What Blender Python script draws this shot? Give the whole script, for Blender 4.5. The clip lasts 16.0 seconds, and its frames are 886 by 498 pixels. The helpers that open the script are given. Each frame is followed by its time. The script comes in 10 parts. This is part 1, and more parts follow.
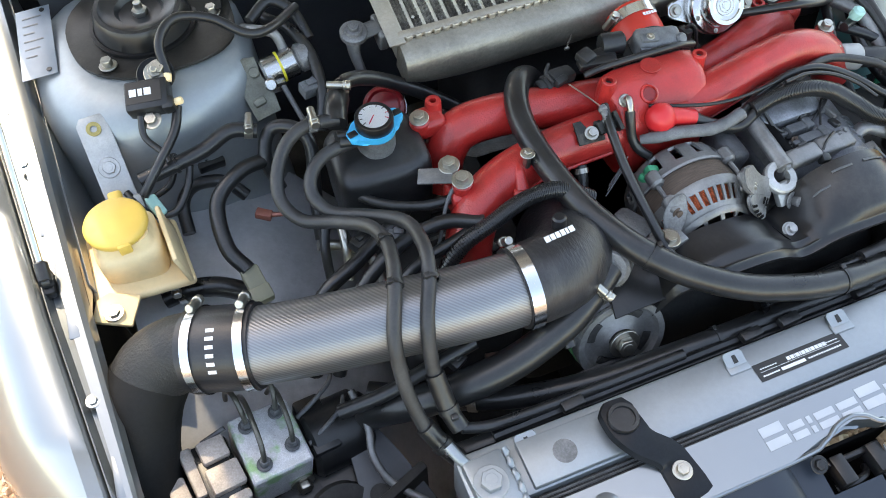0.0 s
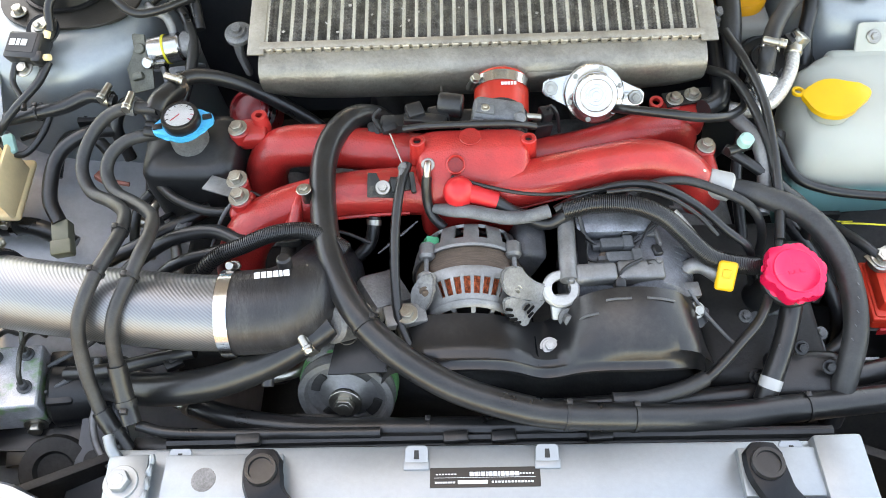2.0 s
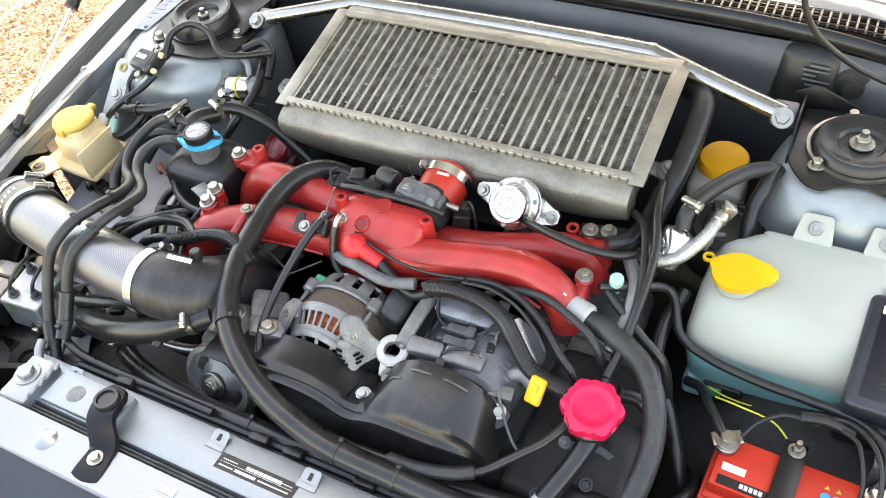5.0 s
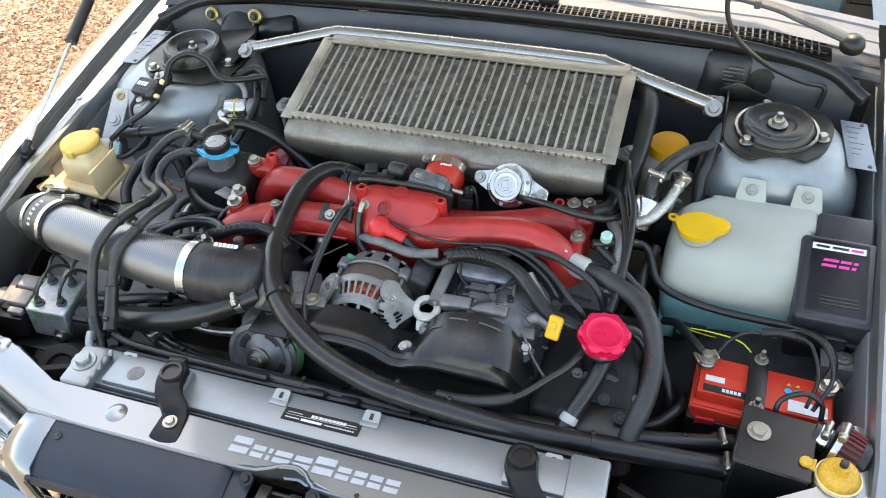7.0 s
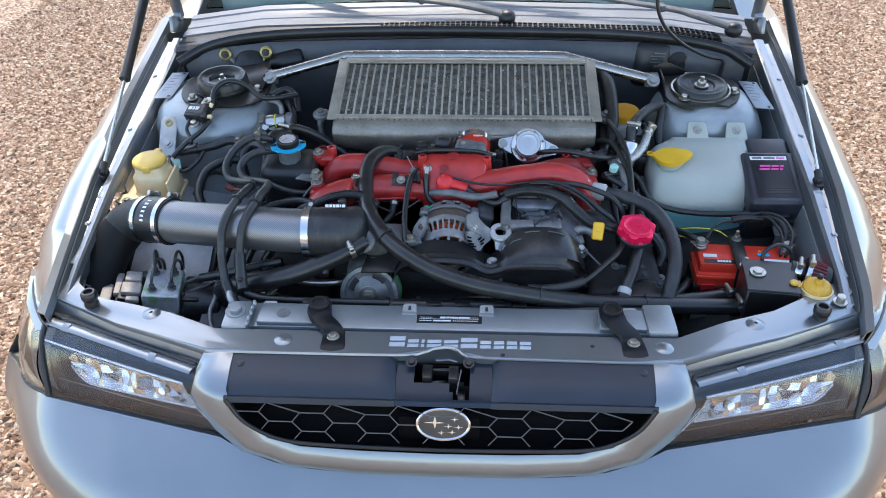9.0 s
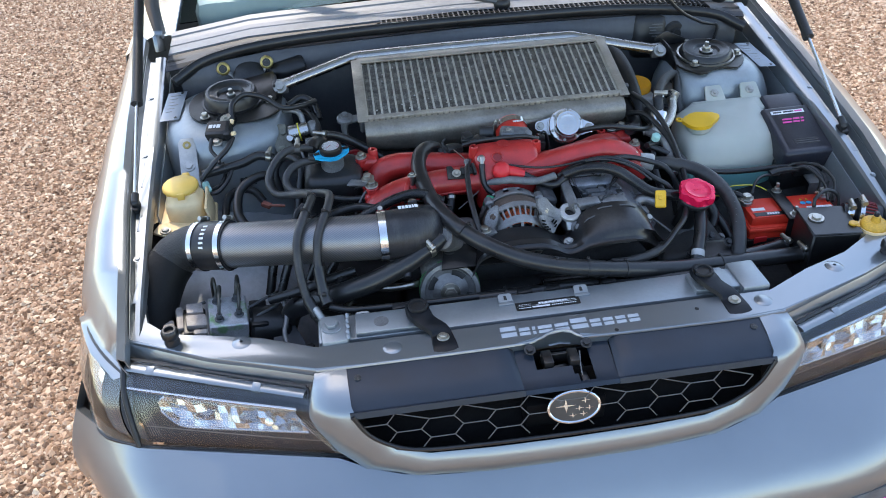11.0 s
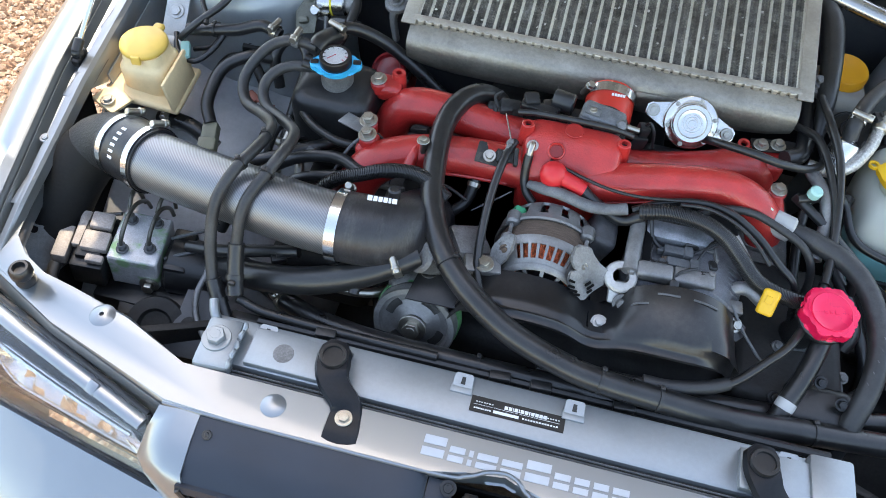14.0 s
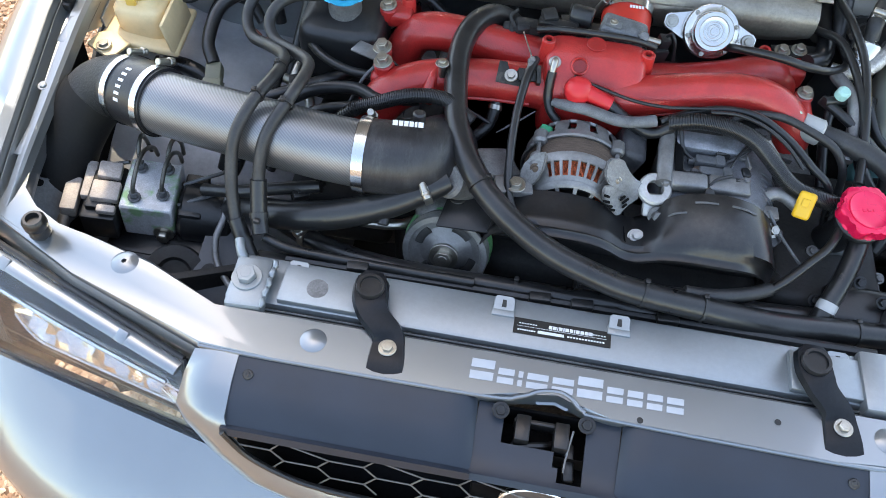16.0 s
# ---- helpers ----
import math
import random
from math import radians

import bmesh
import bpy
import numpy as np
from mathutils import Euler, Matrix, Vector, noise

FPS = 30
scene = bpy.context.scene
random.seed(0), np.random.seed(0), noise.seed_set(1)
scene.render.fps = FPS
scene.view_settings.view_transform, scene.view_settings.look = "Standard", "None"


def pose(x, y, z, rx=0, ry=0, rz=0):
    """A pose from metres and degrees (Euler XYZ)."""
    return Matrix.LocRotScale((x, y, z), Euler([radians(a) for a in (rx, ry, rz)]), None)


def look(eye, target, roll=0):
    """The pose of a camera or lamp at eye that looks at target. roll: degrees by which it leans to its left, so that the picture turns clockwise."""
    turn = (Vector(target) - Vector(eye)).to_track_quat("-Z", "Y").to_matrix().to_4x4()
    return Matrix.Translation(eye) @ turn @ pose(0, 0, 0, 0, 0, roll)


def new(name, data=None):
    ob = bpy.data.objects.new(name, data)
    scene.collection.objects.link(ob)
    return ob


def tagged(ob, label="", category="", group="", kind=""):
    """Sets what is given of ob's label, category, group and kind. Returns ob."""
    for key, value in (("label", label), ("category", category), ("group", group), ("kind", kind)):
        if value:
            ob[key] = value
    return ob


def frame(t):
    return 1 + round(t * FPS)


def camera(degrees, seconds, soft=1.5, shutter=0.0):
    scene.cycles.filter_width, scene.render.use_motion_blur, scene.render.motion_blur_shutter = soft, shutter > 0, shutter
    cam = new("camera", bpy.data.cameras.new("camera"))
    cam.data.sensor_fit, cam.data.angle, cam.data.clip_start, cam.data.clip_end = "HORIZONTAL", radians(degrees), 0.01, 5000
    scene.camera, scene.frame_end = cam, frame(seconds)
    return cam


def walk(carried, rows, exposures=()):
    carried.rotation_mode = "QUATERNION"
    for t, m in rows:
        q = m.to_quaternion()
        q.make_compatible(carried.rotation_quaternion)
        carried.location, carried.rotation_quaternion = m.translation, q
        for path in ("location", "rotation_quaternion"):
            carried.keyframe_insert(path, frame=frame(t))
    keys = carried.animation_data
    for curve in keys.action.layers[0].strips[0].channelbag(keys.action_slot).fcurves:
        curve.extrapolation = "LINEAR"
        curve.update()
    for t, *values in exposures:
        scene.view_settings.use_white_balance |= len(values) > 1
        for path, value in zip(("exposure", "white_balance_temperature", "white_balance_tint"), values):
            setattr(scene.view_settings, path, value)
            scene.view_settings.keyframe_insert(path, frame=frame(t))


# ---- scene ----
cam = camera(56.6, 16.0, soft=0.95)
PATH = [
    (0, (-0.492, -0.257, 1.487), (-0.086, 0.821, -0.148), -1.4),
    (0.5, (-0.431, -0.288, 1.494), (-0.092, 0.839, -0.124), -3.1),
    (1, (-0.257, -0.339, 1.507), (-0.029, 0.841, -0.092), -2.5),
    (1.5, (-0.111, -0.338, 1.514), (-0.017, 0.817, -0.116), -2.5),
    (2, (0.006, -0.302, 1.499), (-0.075, 0.856, -0.13), -4.6),
    (2.5, (0.142, -0.277, 1.511), (-0.154, 0.886, -0.089), -7.1),
    (3, (0.348, -0.298, 1.523), (-0.138, 0.854, -0.038), -8.3),
    (3.5, (0.449, -0.288, 1.532), (-0.163, 0.839, -0.002), -9.1),
    (4, (0.477, -0.238, 1.532), (-0.241, 0.862, 0.025), -10.0),
    (4.2, (0.501, -0.251, 1.521), (-0.257, 0.876, 0.053), -9.6),
    (6.5, (0.495, -0.474, 1.563), (-0.145, 0.827, 0.185), -4.8),
    (7, (0.407, -0.585, 1.575), (-0.112, 0.827, 0.256), -3.4),
    (7.5, (0.378, -0.717, 1.585), (-0.052, 0.776, 0.325), -3.0),
    (8, (0.319, -0.871, 1.593), (-0.005, 0.698, 0.396), -1.9),
    (8.5, (0.21, -0.978, 1.616), (0.013, 0.638, 0.454), -1.3),
    (9, (0.074, -1.081, 1.605), (-0.036, 0.542, 0.442), -1.3),
    (11.5, (-0.294, -1.041, 1.594), (-0.103, 0.562, 0.413), -3.3),
    (12, (-0.253, -0.899, 1.58), (-0.102, 0.643, 0.316), -3.2),
    (12.5, (-0.198, -0.731, 1.547), (-0.058, 0.713, 0.171), -1.5),
    (13, (-0.171, -0.58, 1.562), (-0.055, 0.766, 0.087), 0.3),
    (13.5, (-0.122, -0.513, 1.575), (-0.165, 0.769, 0.04), 2.2),
    (14, (-0.004, -0.454, 1.558), (-0.239, 0.74, -0.029), 4.0),
    (14.5, (0.023, -0.442, 1.542), (-0.272, 0.702, -0.071), 4.6),
    (15, (0.014, -0.446, 1.532), (-0.3, 0.676, -0.094), 4.1),
    (15.5, (-0.028, -0.474, 1.518), (-0.284, 0.679, -0.096), 2.4),
    (16, (-0.068, -0.493, 1.504), (-0.22, 0.652, -0.129), 3.2),
]
EXPOSE = [(0.0, 2.65, 9200, 10), (1.0, 2.76, 10400, 11), (2.0, 3.15, 10700, 12), (3.5, 3.24, 11300, 13), (4.2, 3.22, 11300, 13), (7.0, 2.60, 9700, 10), (8.0, 2.22, 8300, 10), (8.5, 2.08, 7400, 10), (9.0, 2.03, 7100, 10), (11.5, 1.98, 7100, 10), (12.5, 2.28, 7200, 10), (14.5, 2.58, 8500, 10), (16.0, 2.54, 8300, 10)]
walk(cam, [(t, look(eye, target, roll)) for t, eye, target, roll in PATH], EXPOSE)

# ---- world, sun and exposure ----
SUN_DIR = Vector((-0.16, 0.58, 1.0)).normalized()      # from the ground towards the sun
world = bpy.data.worlds.new("world")
scene.world = world
world.use_nodes = True
wn = world.node_tree.nodes
sky = wn.new("ShaderNodeTexSky")
sky.sky_type = "NISHITA"
sky.sun_disc = False
sky.sun_elevation = math.asin(SUN_DIR.z)
sky.sun_rotation = math.atan2(SUN_DIR.x, SUN_DIR.y)
wn["Background"].inputs["Strength"].default_value = 0.15
world.node_tree.links.new(sky.outputs["Color"], wn["Background"].inputs["Color"])
sun_data = bpy.data.lights.new("sun", "SUN")
sun_data.energy, sun_data.angle, sun_data.color = 0.84, radians(0.6), (1.0, 0.94, 0.86)
sun = new("sun", sun_data)
sun.matrix_world = look(SUN_DIR * 20, (0, 0, 0))


# ---- materials ----
def surf(name, col, rough=0.5, metal=0.0, var=0.2, scale=30.0, bump=0.08, bscale=220.0, coat=0.0, dirt=None, dirt_amount=0.35, rvar=0.15, random_tint=0.0, depth=0.002, stretch=(1, 1, 1), grain=0.2, spec=0.5):
    """A principled surface with variation at two scales, optional dirt patches and fine relief."""
    m = bpy.data.materials.new(name)
    m.use_nodes = True
    nt = m.node_tree
    n, l = nt.nodes, nt.links
    b = n["Principled BSDF"]
    tc = n.new("ShaderNodeTexCoord")
    mp = n.new("ShaderNodeMapping")
    mp.inputs["Scale"].default_value = stretch
    l.new(tc.outputs["Object"], mp.inputs["Vector"])
    big, fine = n.new("ShaderNodeTexNoise"), n.new("ShaderNodeTexNoise")
    big.inputs["Scale"].default_value, big.inputs["Detail"].default_value = scale, 5.0
    fine.inputs["Scale"].default_value, fine.inputs["Detail"].default_value = bscale, 3.0
    for t in (big, fine):
        l.new(mp.outputs["Vector"], t.inputs["Vector"])
    ramp = n.new("ShaderNodeValToRGB")
    lo = [c * (1 - var) for c in col]
    hi = [min(1.0, c * (1 + var)) for c in col]
    ramp.color_ramp.elements[0].position, ramp.color_ramp.elements[0].color = 0.32, (*lo, 1)
    ramp.color_ramp.elements[1].position, ramp.color_ramp.elements[1].color = 0.68, (*hi, 1)
    l.new(big.outputs["Fac"], ramp.inputs["Fac"])
    out = ramp.outputs["Color"]
    if dirt:
        dn = n.new("ShaderNodeTexNoise")
        dn.inputs["Scale"].default_value, dn.inputs["Detail"].default_value, dn.inputs["Roughness"].default_value = scale * 0.6, 8.0, 0.7
        dr = n.new("ShaderNodeMapRange")
        dr.inputs["From Min"].default_value, dr.inputs["From Max"].default_value = 0.52, 0.72
        dr.inputs["To Max"].default_value = dirt_amount
        l.new(mp.outputs["Vector"], dn.inputs["Vector"])
        l.new(dn.outputs["Fac"], dr.inputs["Value"])
        mix = n.new("ShaderNodeMix")
        mix.data_type = "RGBA"
        mix.inputs[7].default_value = (*dirt, 1)
        l.new(dr.outputs["Result"], mix.inputs[0])
        l.new(out, mix.inputs[6])
        out = mix.outputs[2]
    if dirt or var > 0.15:
        gn, gr, gm_ = n.new("ShaderNodeTexNoise"), n.new("ShaderNodeMapRange"), n.new("ShaderNodeHueSaturation")
        gn.inputs["Scale"].default_value, gn.inputs["Detail"].default_value, gn.inputs["Roughness"].default_value = scale * 11.0, 6.0, 0.75
        gr.inputs["From Min"].default_value, gr.inputs["From Max"].default_value = 0.36, 0.66
        gr.inputs["To Min"].default_value, gr.inputs["To Max"].default_value = 1 - grain, 1 + grain
        l.new(mp.outputs["Vector"], gn.inputs["Vector"])
        l.new(gn.outputs["Fac"], gr.inputs["Value"])
        l.new(gr.outputs["Result"], gm_.inputs["Value"])
        l.new(out, gm_.inputs["Color"])
        out = gm_.outputs["Color"]
    if random_tint:
        oi = n.new("ShaderNodeObjectInfo")
        hs = n.new("ShaderNodeHueSaturation")
        mr = n.new("ShaderNodeMapRange")
        mr.inputs["To Min"].default_value, mr.inputs["To Max"].default_value = 1 - random_tint, 1 + random_tint
        l.new(oi.outputs["Random"], mr.inputs["Value"])
        l.new(mr.outputs["Result"], hs.inputs["Value"])
        l.new(out, hs.inputs["Color"])
        out = hs.outputs["Color"]
    l.new(out, b.inputs["Base Color"])
    rr = n.new("ShaderNodeMapRange")
    rr.inputs["To Min"].default_value, rr.inputs["To Max"].default_value = max(0.02, rough * (1 - rvar)), min(1.0, rough * (1 + rvar))
    l.new(big.outputs["Fac"], rr.inputs["Value"])
    l.new(rr.outputs["Result"], b.inputs["Roughness"])
    b.inputs["Metallic"].default_value = metal
    b.inputs["Specular IOR Level"].default_value = spec
    if coat:
        b.inputs["Coat Weight"].default_value, b.inputs["Coat Roughness"].default_value = coat, 0.06
    if bump:
        bp = n.new("ShaderNodeBump")
        bp.inputs["Strength"].default_value, bp.inputs["Distance"].default_value = bump, depth
        l.new(fine.outputs["Fac"], bp.inputs["Height"])
        l.new(bp.outputs["Normal"], b.inputs["Normal"])
    return m


COWL = surf("cowl_grey_plastic", (0.185, 0.196, 0.212), 0.45, 0.0, 0.08, 9, 0.03, 400, dirt=(0.12, 0.118, 0.11), dirt_amount=0.4, grain=0.05)
BARALU = surf("bright_core_bars", (0.46, 0.425, 0.365), 0.42, 0.55, 0.12, 40, 0.1, 400, dirt=(0.30, 0.28, 0.24), dirt_amount=0.5, grain=0.15)
TANKALU = surf("grimy_tank_aluminium", (0.275, 0.25, 0.210), 0.42, 0.65, 0.25, 16, 0.35, 260, dirt=(0.11, 0.10, 0.085), dirt_amount=0.55, grain=0.12)
PAINT = surf("silver_paint", (0.212, 0.236, 0.255), 0.30, 0.74, 0.04, 6, 0.02, 900, coat=1.0)
BAY = surf("bay_paint", (0.292, 0.324, 0.338), 0.42, 0.45, 0.10, 9, 0.03, 500, coat=0.25, dirt=(0.22, 0.21, 0.20), dirt_amount=0.35, grain=0.04)
RADALU = surf("brushed_aluminium_tank", (0.285, 0.312, 0.328), 0.44, 0.7, 0.06, 14, 0.05, 500, dirt=(0.35, 0.35, 0.36), dirt_amount=0.25, grain=0.035)
RUBBER = surf("black_rubber", (0.0138, 0.0141, 0.0148), 0.29, 0, 0.3, 25, 0.08, 600, dirt=(0.05, 0.048, 0.045), dirt_amount=0.25)
OLDRUBBER = surf("dusty_rubber", (0.021, 0.0215, 0.0225), 0.46, 0, 0.3, 30, 0.1, 500, dirt=(0.08, 0.077, 0.073), dirt_amount=0.35)
PLASTIC = surf("black_plastic", (0.0125, 0.013, 0.0138), 0.36, 0, 0.3, 20, 0.12, 900, dirt=(0.08, 0.077, 0.072), dirt_amount=0.25)
SATIN = surf("satin_black_metal", (0.010, 0.010, 0.0108), 0.33, 0.1, 0.25, 25, 0.05, 700, dirt=(0.07, 0.07, 0.07), dirt_amount=0.2)
GREYPL = surf("grey_plastic", (0.09, 0.095, 0.10), 0.55, 0, 0.3, 25, 0.1, 500, dirt=(0.18, 0.17, 0.16))
RED = surf("red_crackle_paint", (0.43, 0.024, 0.021), 0.32, 0.05, 0.2, 26, 0.5, 460, coat=0.2, dirt=(0.13, 0.02, 0.02), dirt_amount=0.55, depth=0.001, grain=0.07)
CAST = surf("cast_aluminium", (0.215, 0.214, 0.213), 0.44, 0.5, 0.22, 30, 0.16, 420, dirt=(0.075, 0.071, 0.066), dirt_amount=0.6, grain=0.10)
CASTD = surf("grimy_cast_aluminium", (0.20, 0.20, 0.20), 0.55, 0.55, 0.3, 35, 0.3, 420, dirt=(0.06, 0.055, 0.05), dirt_amount=0.7, grain=0.2)
ICALU = surf("dull_intercooler_aluminium", (0.42, 0.38, 0.322), 0.45, 0.7, 0.16, 18, 0.2, 380, dirt=(0.13, 0.115, 0.095), dirt_amount=0.65, grain=0.09)
FIN = surf("intercooler_fins", (0.128, 0.112, 0.094), 0.55, 0.4, 0.5, 70, 0.3, 900, dirt=(0.40, 0.37, 0.33), dirt_amount=0.6, grain=0.6)
POLISH = surf("polished_aluminium", (0.70, 0.70, 0.69), 0.22, 1.0, 0.04, 30, 0.02, 600)
STEEL = surf("zinc_plated_steel", (0.40, 0.385, 0.345), 0.3, 0.95, 0.12, 80, 0.06, 700, dirt=(0.30, 0.27, 0.22), dirt_amount=0.4, grain=0.1)
CHROME = surf("bright_band_steel", (0.62, 0.63, 0.64), 0.17, 1.0, 0.03, 40, 0.02, 600)
COPPER = surf("copper_winding", (0.62, 0.125, 0.05), 0.4, 0.5, 0.6, 160, 0.8, 500, stretch=(2, 0.5, 2), grain=0.6)
STATOR = surf("rusty_stator", (0.12, 0.085, 0.065), 0.7, 0.3, 0.3, 60, 0.3, 900, stretch=(1, 14, 1))
YELLOW = surf("yellow_plastic", (0.80, 0.44, 0.02), 0.38, 0, 0.08, 20, 0.05, 400)
PALEYEL = surf("aged_yellow_plastic", (0.74, 0.47, 0.10), 0.42, 0, 0.08, 25, 0.05, 400)
CREAM = surf("cream_tank_plastic", (0.86, 0.65, 0.37), 0.42, 0, 0.08, 14, 0.05, 300, dirt=(0.45, 0.35, 0.17), dirt_amount=0.3, grain=0.03)
BLUE = surf("blue_anodised", (0.0, 0.40, 0.70), 0.3, 0.15, 0.08, 40, 0.03, 400)
HOTRED = surf("anodised_pink_red", (0.80, 0.012, 0.075), 0.27, 0.25, 0.07, 20, 0.03, 400)
BATRED = surf("orange_red_plastic", (0.72, 0.042, 0.020), 0.42, 0, 0.08, 18, 0.06, 400)
TABRED = surf("red_vinyl", (0.62, 0.02, 0.025), 0.4, 0, 0.08, 18, 0.06, 400)
PLATED = surf("plated_steel_bracket", (0.42, 0.42, 0.41), 0.4, 0.5, 0.12, 40, 0.1, 400, dirt=(0.2, 0.19, 0.17), dirt_amount=0.4, grain=0.08)
BRASSY = surf("yellow_passivated_steel", (0.42, 0.33, 0.12), 0.35, 0.8, 0.15, 60, 0.05, 500, dirt=(0.2, 0.15, 0.06), dirt_amount=0.4)
GREEN = surf("green_connector", (0.02, 0.32, 0.16), 0.45, 0, 0.1, 30, 0.05, 400)
TEALCAP = surf("pale_teal_cap", (0.30, 0.55, 0.50), 0.5, 0, 0.1, 30, 0.05, 400)
PALEGREEN = surf("pale_green_cap", (0.38, 0.55, 0.42), 0.5, 0, 0.1, 30, 0.05, 400)
WHITE = surf("white_marking", (0.72, 0.72, 0.72), 0.5, 0, 0.05, 40, 0, 400)
LTGREY = surf("light_grey_vinyl", (0.80, 0.82, 0.84), 0.45, 0, 0.05, 40, 0, 400)
MARKGREY = surf("grey_vinyl_letters", (0.40, 0.425, 0.455), 0.45, 0, 0.06, 40, 0, 400)
BULK = surf("bulkhead_paint", (0.076, 0.080, 0.088), 0.5, 0.2, 0.2, 8, 0.05, 300, dirt=(0.05, 0.05, 0.05), dirt_amount=0.6, grain=0.06)
GLOSSBLK = surf("gloss_black_steel", (0.007, 0.0085, 0.011), 0.32, 0.0, 0.2, 25, 0.04, 500, dirt=(0.03, 0.03, 0.03), dirt_amount=0.15, spec=0.22)
PINK = surf("pink_marking", (0.72, 0.05, 0.32), 0.45, 0, 0.05, 40, 0, 400)
PANELBLK = surf("graphite_panel_plastic", (0.0112, 0.0182, 0.0294), 0.42, 0, 0.14, 16, 0.05, 1200, spec=0.42)
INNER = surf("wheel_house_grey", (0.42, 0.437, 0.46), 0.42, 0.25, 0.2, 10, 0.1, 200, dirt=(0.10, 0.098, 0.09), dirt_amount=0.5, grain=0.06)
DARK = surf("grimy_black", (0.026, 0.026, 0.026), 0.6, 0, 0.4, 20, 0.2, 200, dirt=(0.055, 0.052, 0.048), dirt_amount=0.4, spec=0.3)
SILICONE = surf("black_silicone", (0.014, 0.014, 0.016), 0.33, 0, 0.25, 40, 0.12, 380, dirt=(0.05, 0.05, 0.05), dirt_amount=0.2)
REDSIL = surf("red_silicone", (0.60, 0.035, 0.02), 0.35, 0, 0.1, 40, 0.08, 400)
STICKER = surf("label_black", (0.012, 0.012, 0.012), 0.35, 0, 0.1, 40, 0, 400)
PLATE = surf("id_plate_metal", (0.24, 0.275, 0.31), 0.45, 0.3, 0.06, 40, 0.02, 400)
MARKER = surf("paint_marker_green", (0.10, 0.32, 0.13), 0.5, 0.2, 0.3, 60, 0.05, 400)
BRAID = surf("braided_steel", (0.55, 0.54, 0.51), 0.35, 0.9, 0.25, 300, 0.6, 900)
WIREYEL = surf("yellow_wire", (0.70, 0.60, 0.05), 0.5, 0, 0.1, 40, 0, 400)
TYRE = surf("tyre_rubber", (0.02, 0.02, 0.02), 0.7, 0, 0.2, 30, 0.2, 200)
BRUSHED = surf("brushed_steel_bar", (0.40, 0.385, 0.365), 0.27, 1.0, 0.06, 30, 0.04, 600)
SPUN = surf("spun_aluminium", (0.46, 0.46, 0.455), 0.25, 1.0, 0.06, 30, 0.04, 600)
LAMPCHROME = surf("lamp_reflector", (0.52, 0.52, 0.52), 0.14, 1.0, 0.1, 60, 0.05, 200)
ORANGE = surf("orange_yellow_plastic", (0.80, 0.34, 0.015), 0.4, 0, 0.08, 20, 0.05, 400)
# Near-black for openings and gaps: their inner shade is put into the colour.
VOID = surf("gap_shade_black", (0.006, 0.006, 0.0065), 0.8, 0, 0.2, 20, 0, 400, spec=0.05)
# Windscreen's teal reflection, put into the dashboard's own colour.
DASHTEAL = surf("dash_reflection_teal", (0.21, 0.29, 0.29), 0.5, 0.3, 0.15, 8, 0.1, 60)


def twill(name):
    """Satin carbon weave: slanting ribs in tone, gloss and relief."""
    m = surf(name, (0.225, 0.23, 0.24), 0.34, 0.8, 0.06, 10, 0, 400)
    n, l = m.node_tree.nodes, m.node_tree.links
    b = n["Principled BSDF"]
    tc, dp_, cx_, wv = n.new("ShaderNodeTexCoord"), n.new("ShaderNodeVectorMath"), n.new("ShaderNodeCombineXYZ"), n.new("ShaderNodeTexWave")
    dp_.operation = "DOT_PRODUCT"
    dp_.inputs[1].default_value = (1.0, 0.85, 0.85)
    wv.wave_type, wv.bands_direction = "BANDS", "X"
    wv.inputs["Scale"].default_value, wv.inputs["Distortion"].default_value, wv.inputs["Detail Scale"].default_value = 72.0, 0.0, 1.0
    l.new(tc.outputs["Object"], dp_.inputs[0])
    l.new(dp_.outputs["Value"], cx_.inputs["X"])
    l.new(cx_.outputs["Vector"], wv.inputs["Vector"])
    old = b.inputs["Base Color"].links[0].from_socket
    hs, mr = n.new("ShaderNodeHueSaturation"), n.new("ShaderNodeMapRange")
    mr.inputs["To Min"].default_value, mr.inputs["To Max"].default_value = 0.80, 1.10
    l.new(wv.outputs["Fac"], mr.inputs["Value"])
    l.new(mr.outputs["Result"], hs.inputs["Value"])
    l.new(old, hs.inputs["Color"])
    l.new(hs.outputs["Color"], b.inputs["Base Color"])
    bp = n.new("ShaderNodeBump")
    bp.inputs["Strength"].default_value, bp.inputs["Distance"].default_value = 0.22, 0.0007
    l.new(wv.outputs["Fac"], bp.inputs["Height"])
    l.new(bp.outputs["Normal"], b.inputs["Normal"])
    return m


CARBON = twill("satin_carbon_weave")


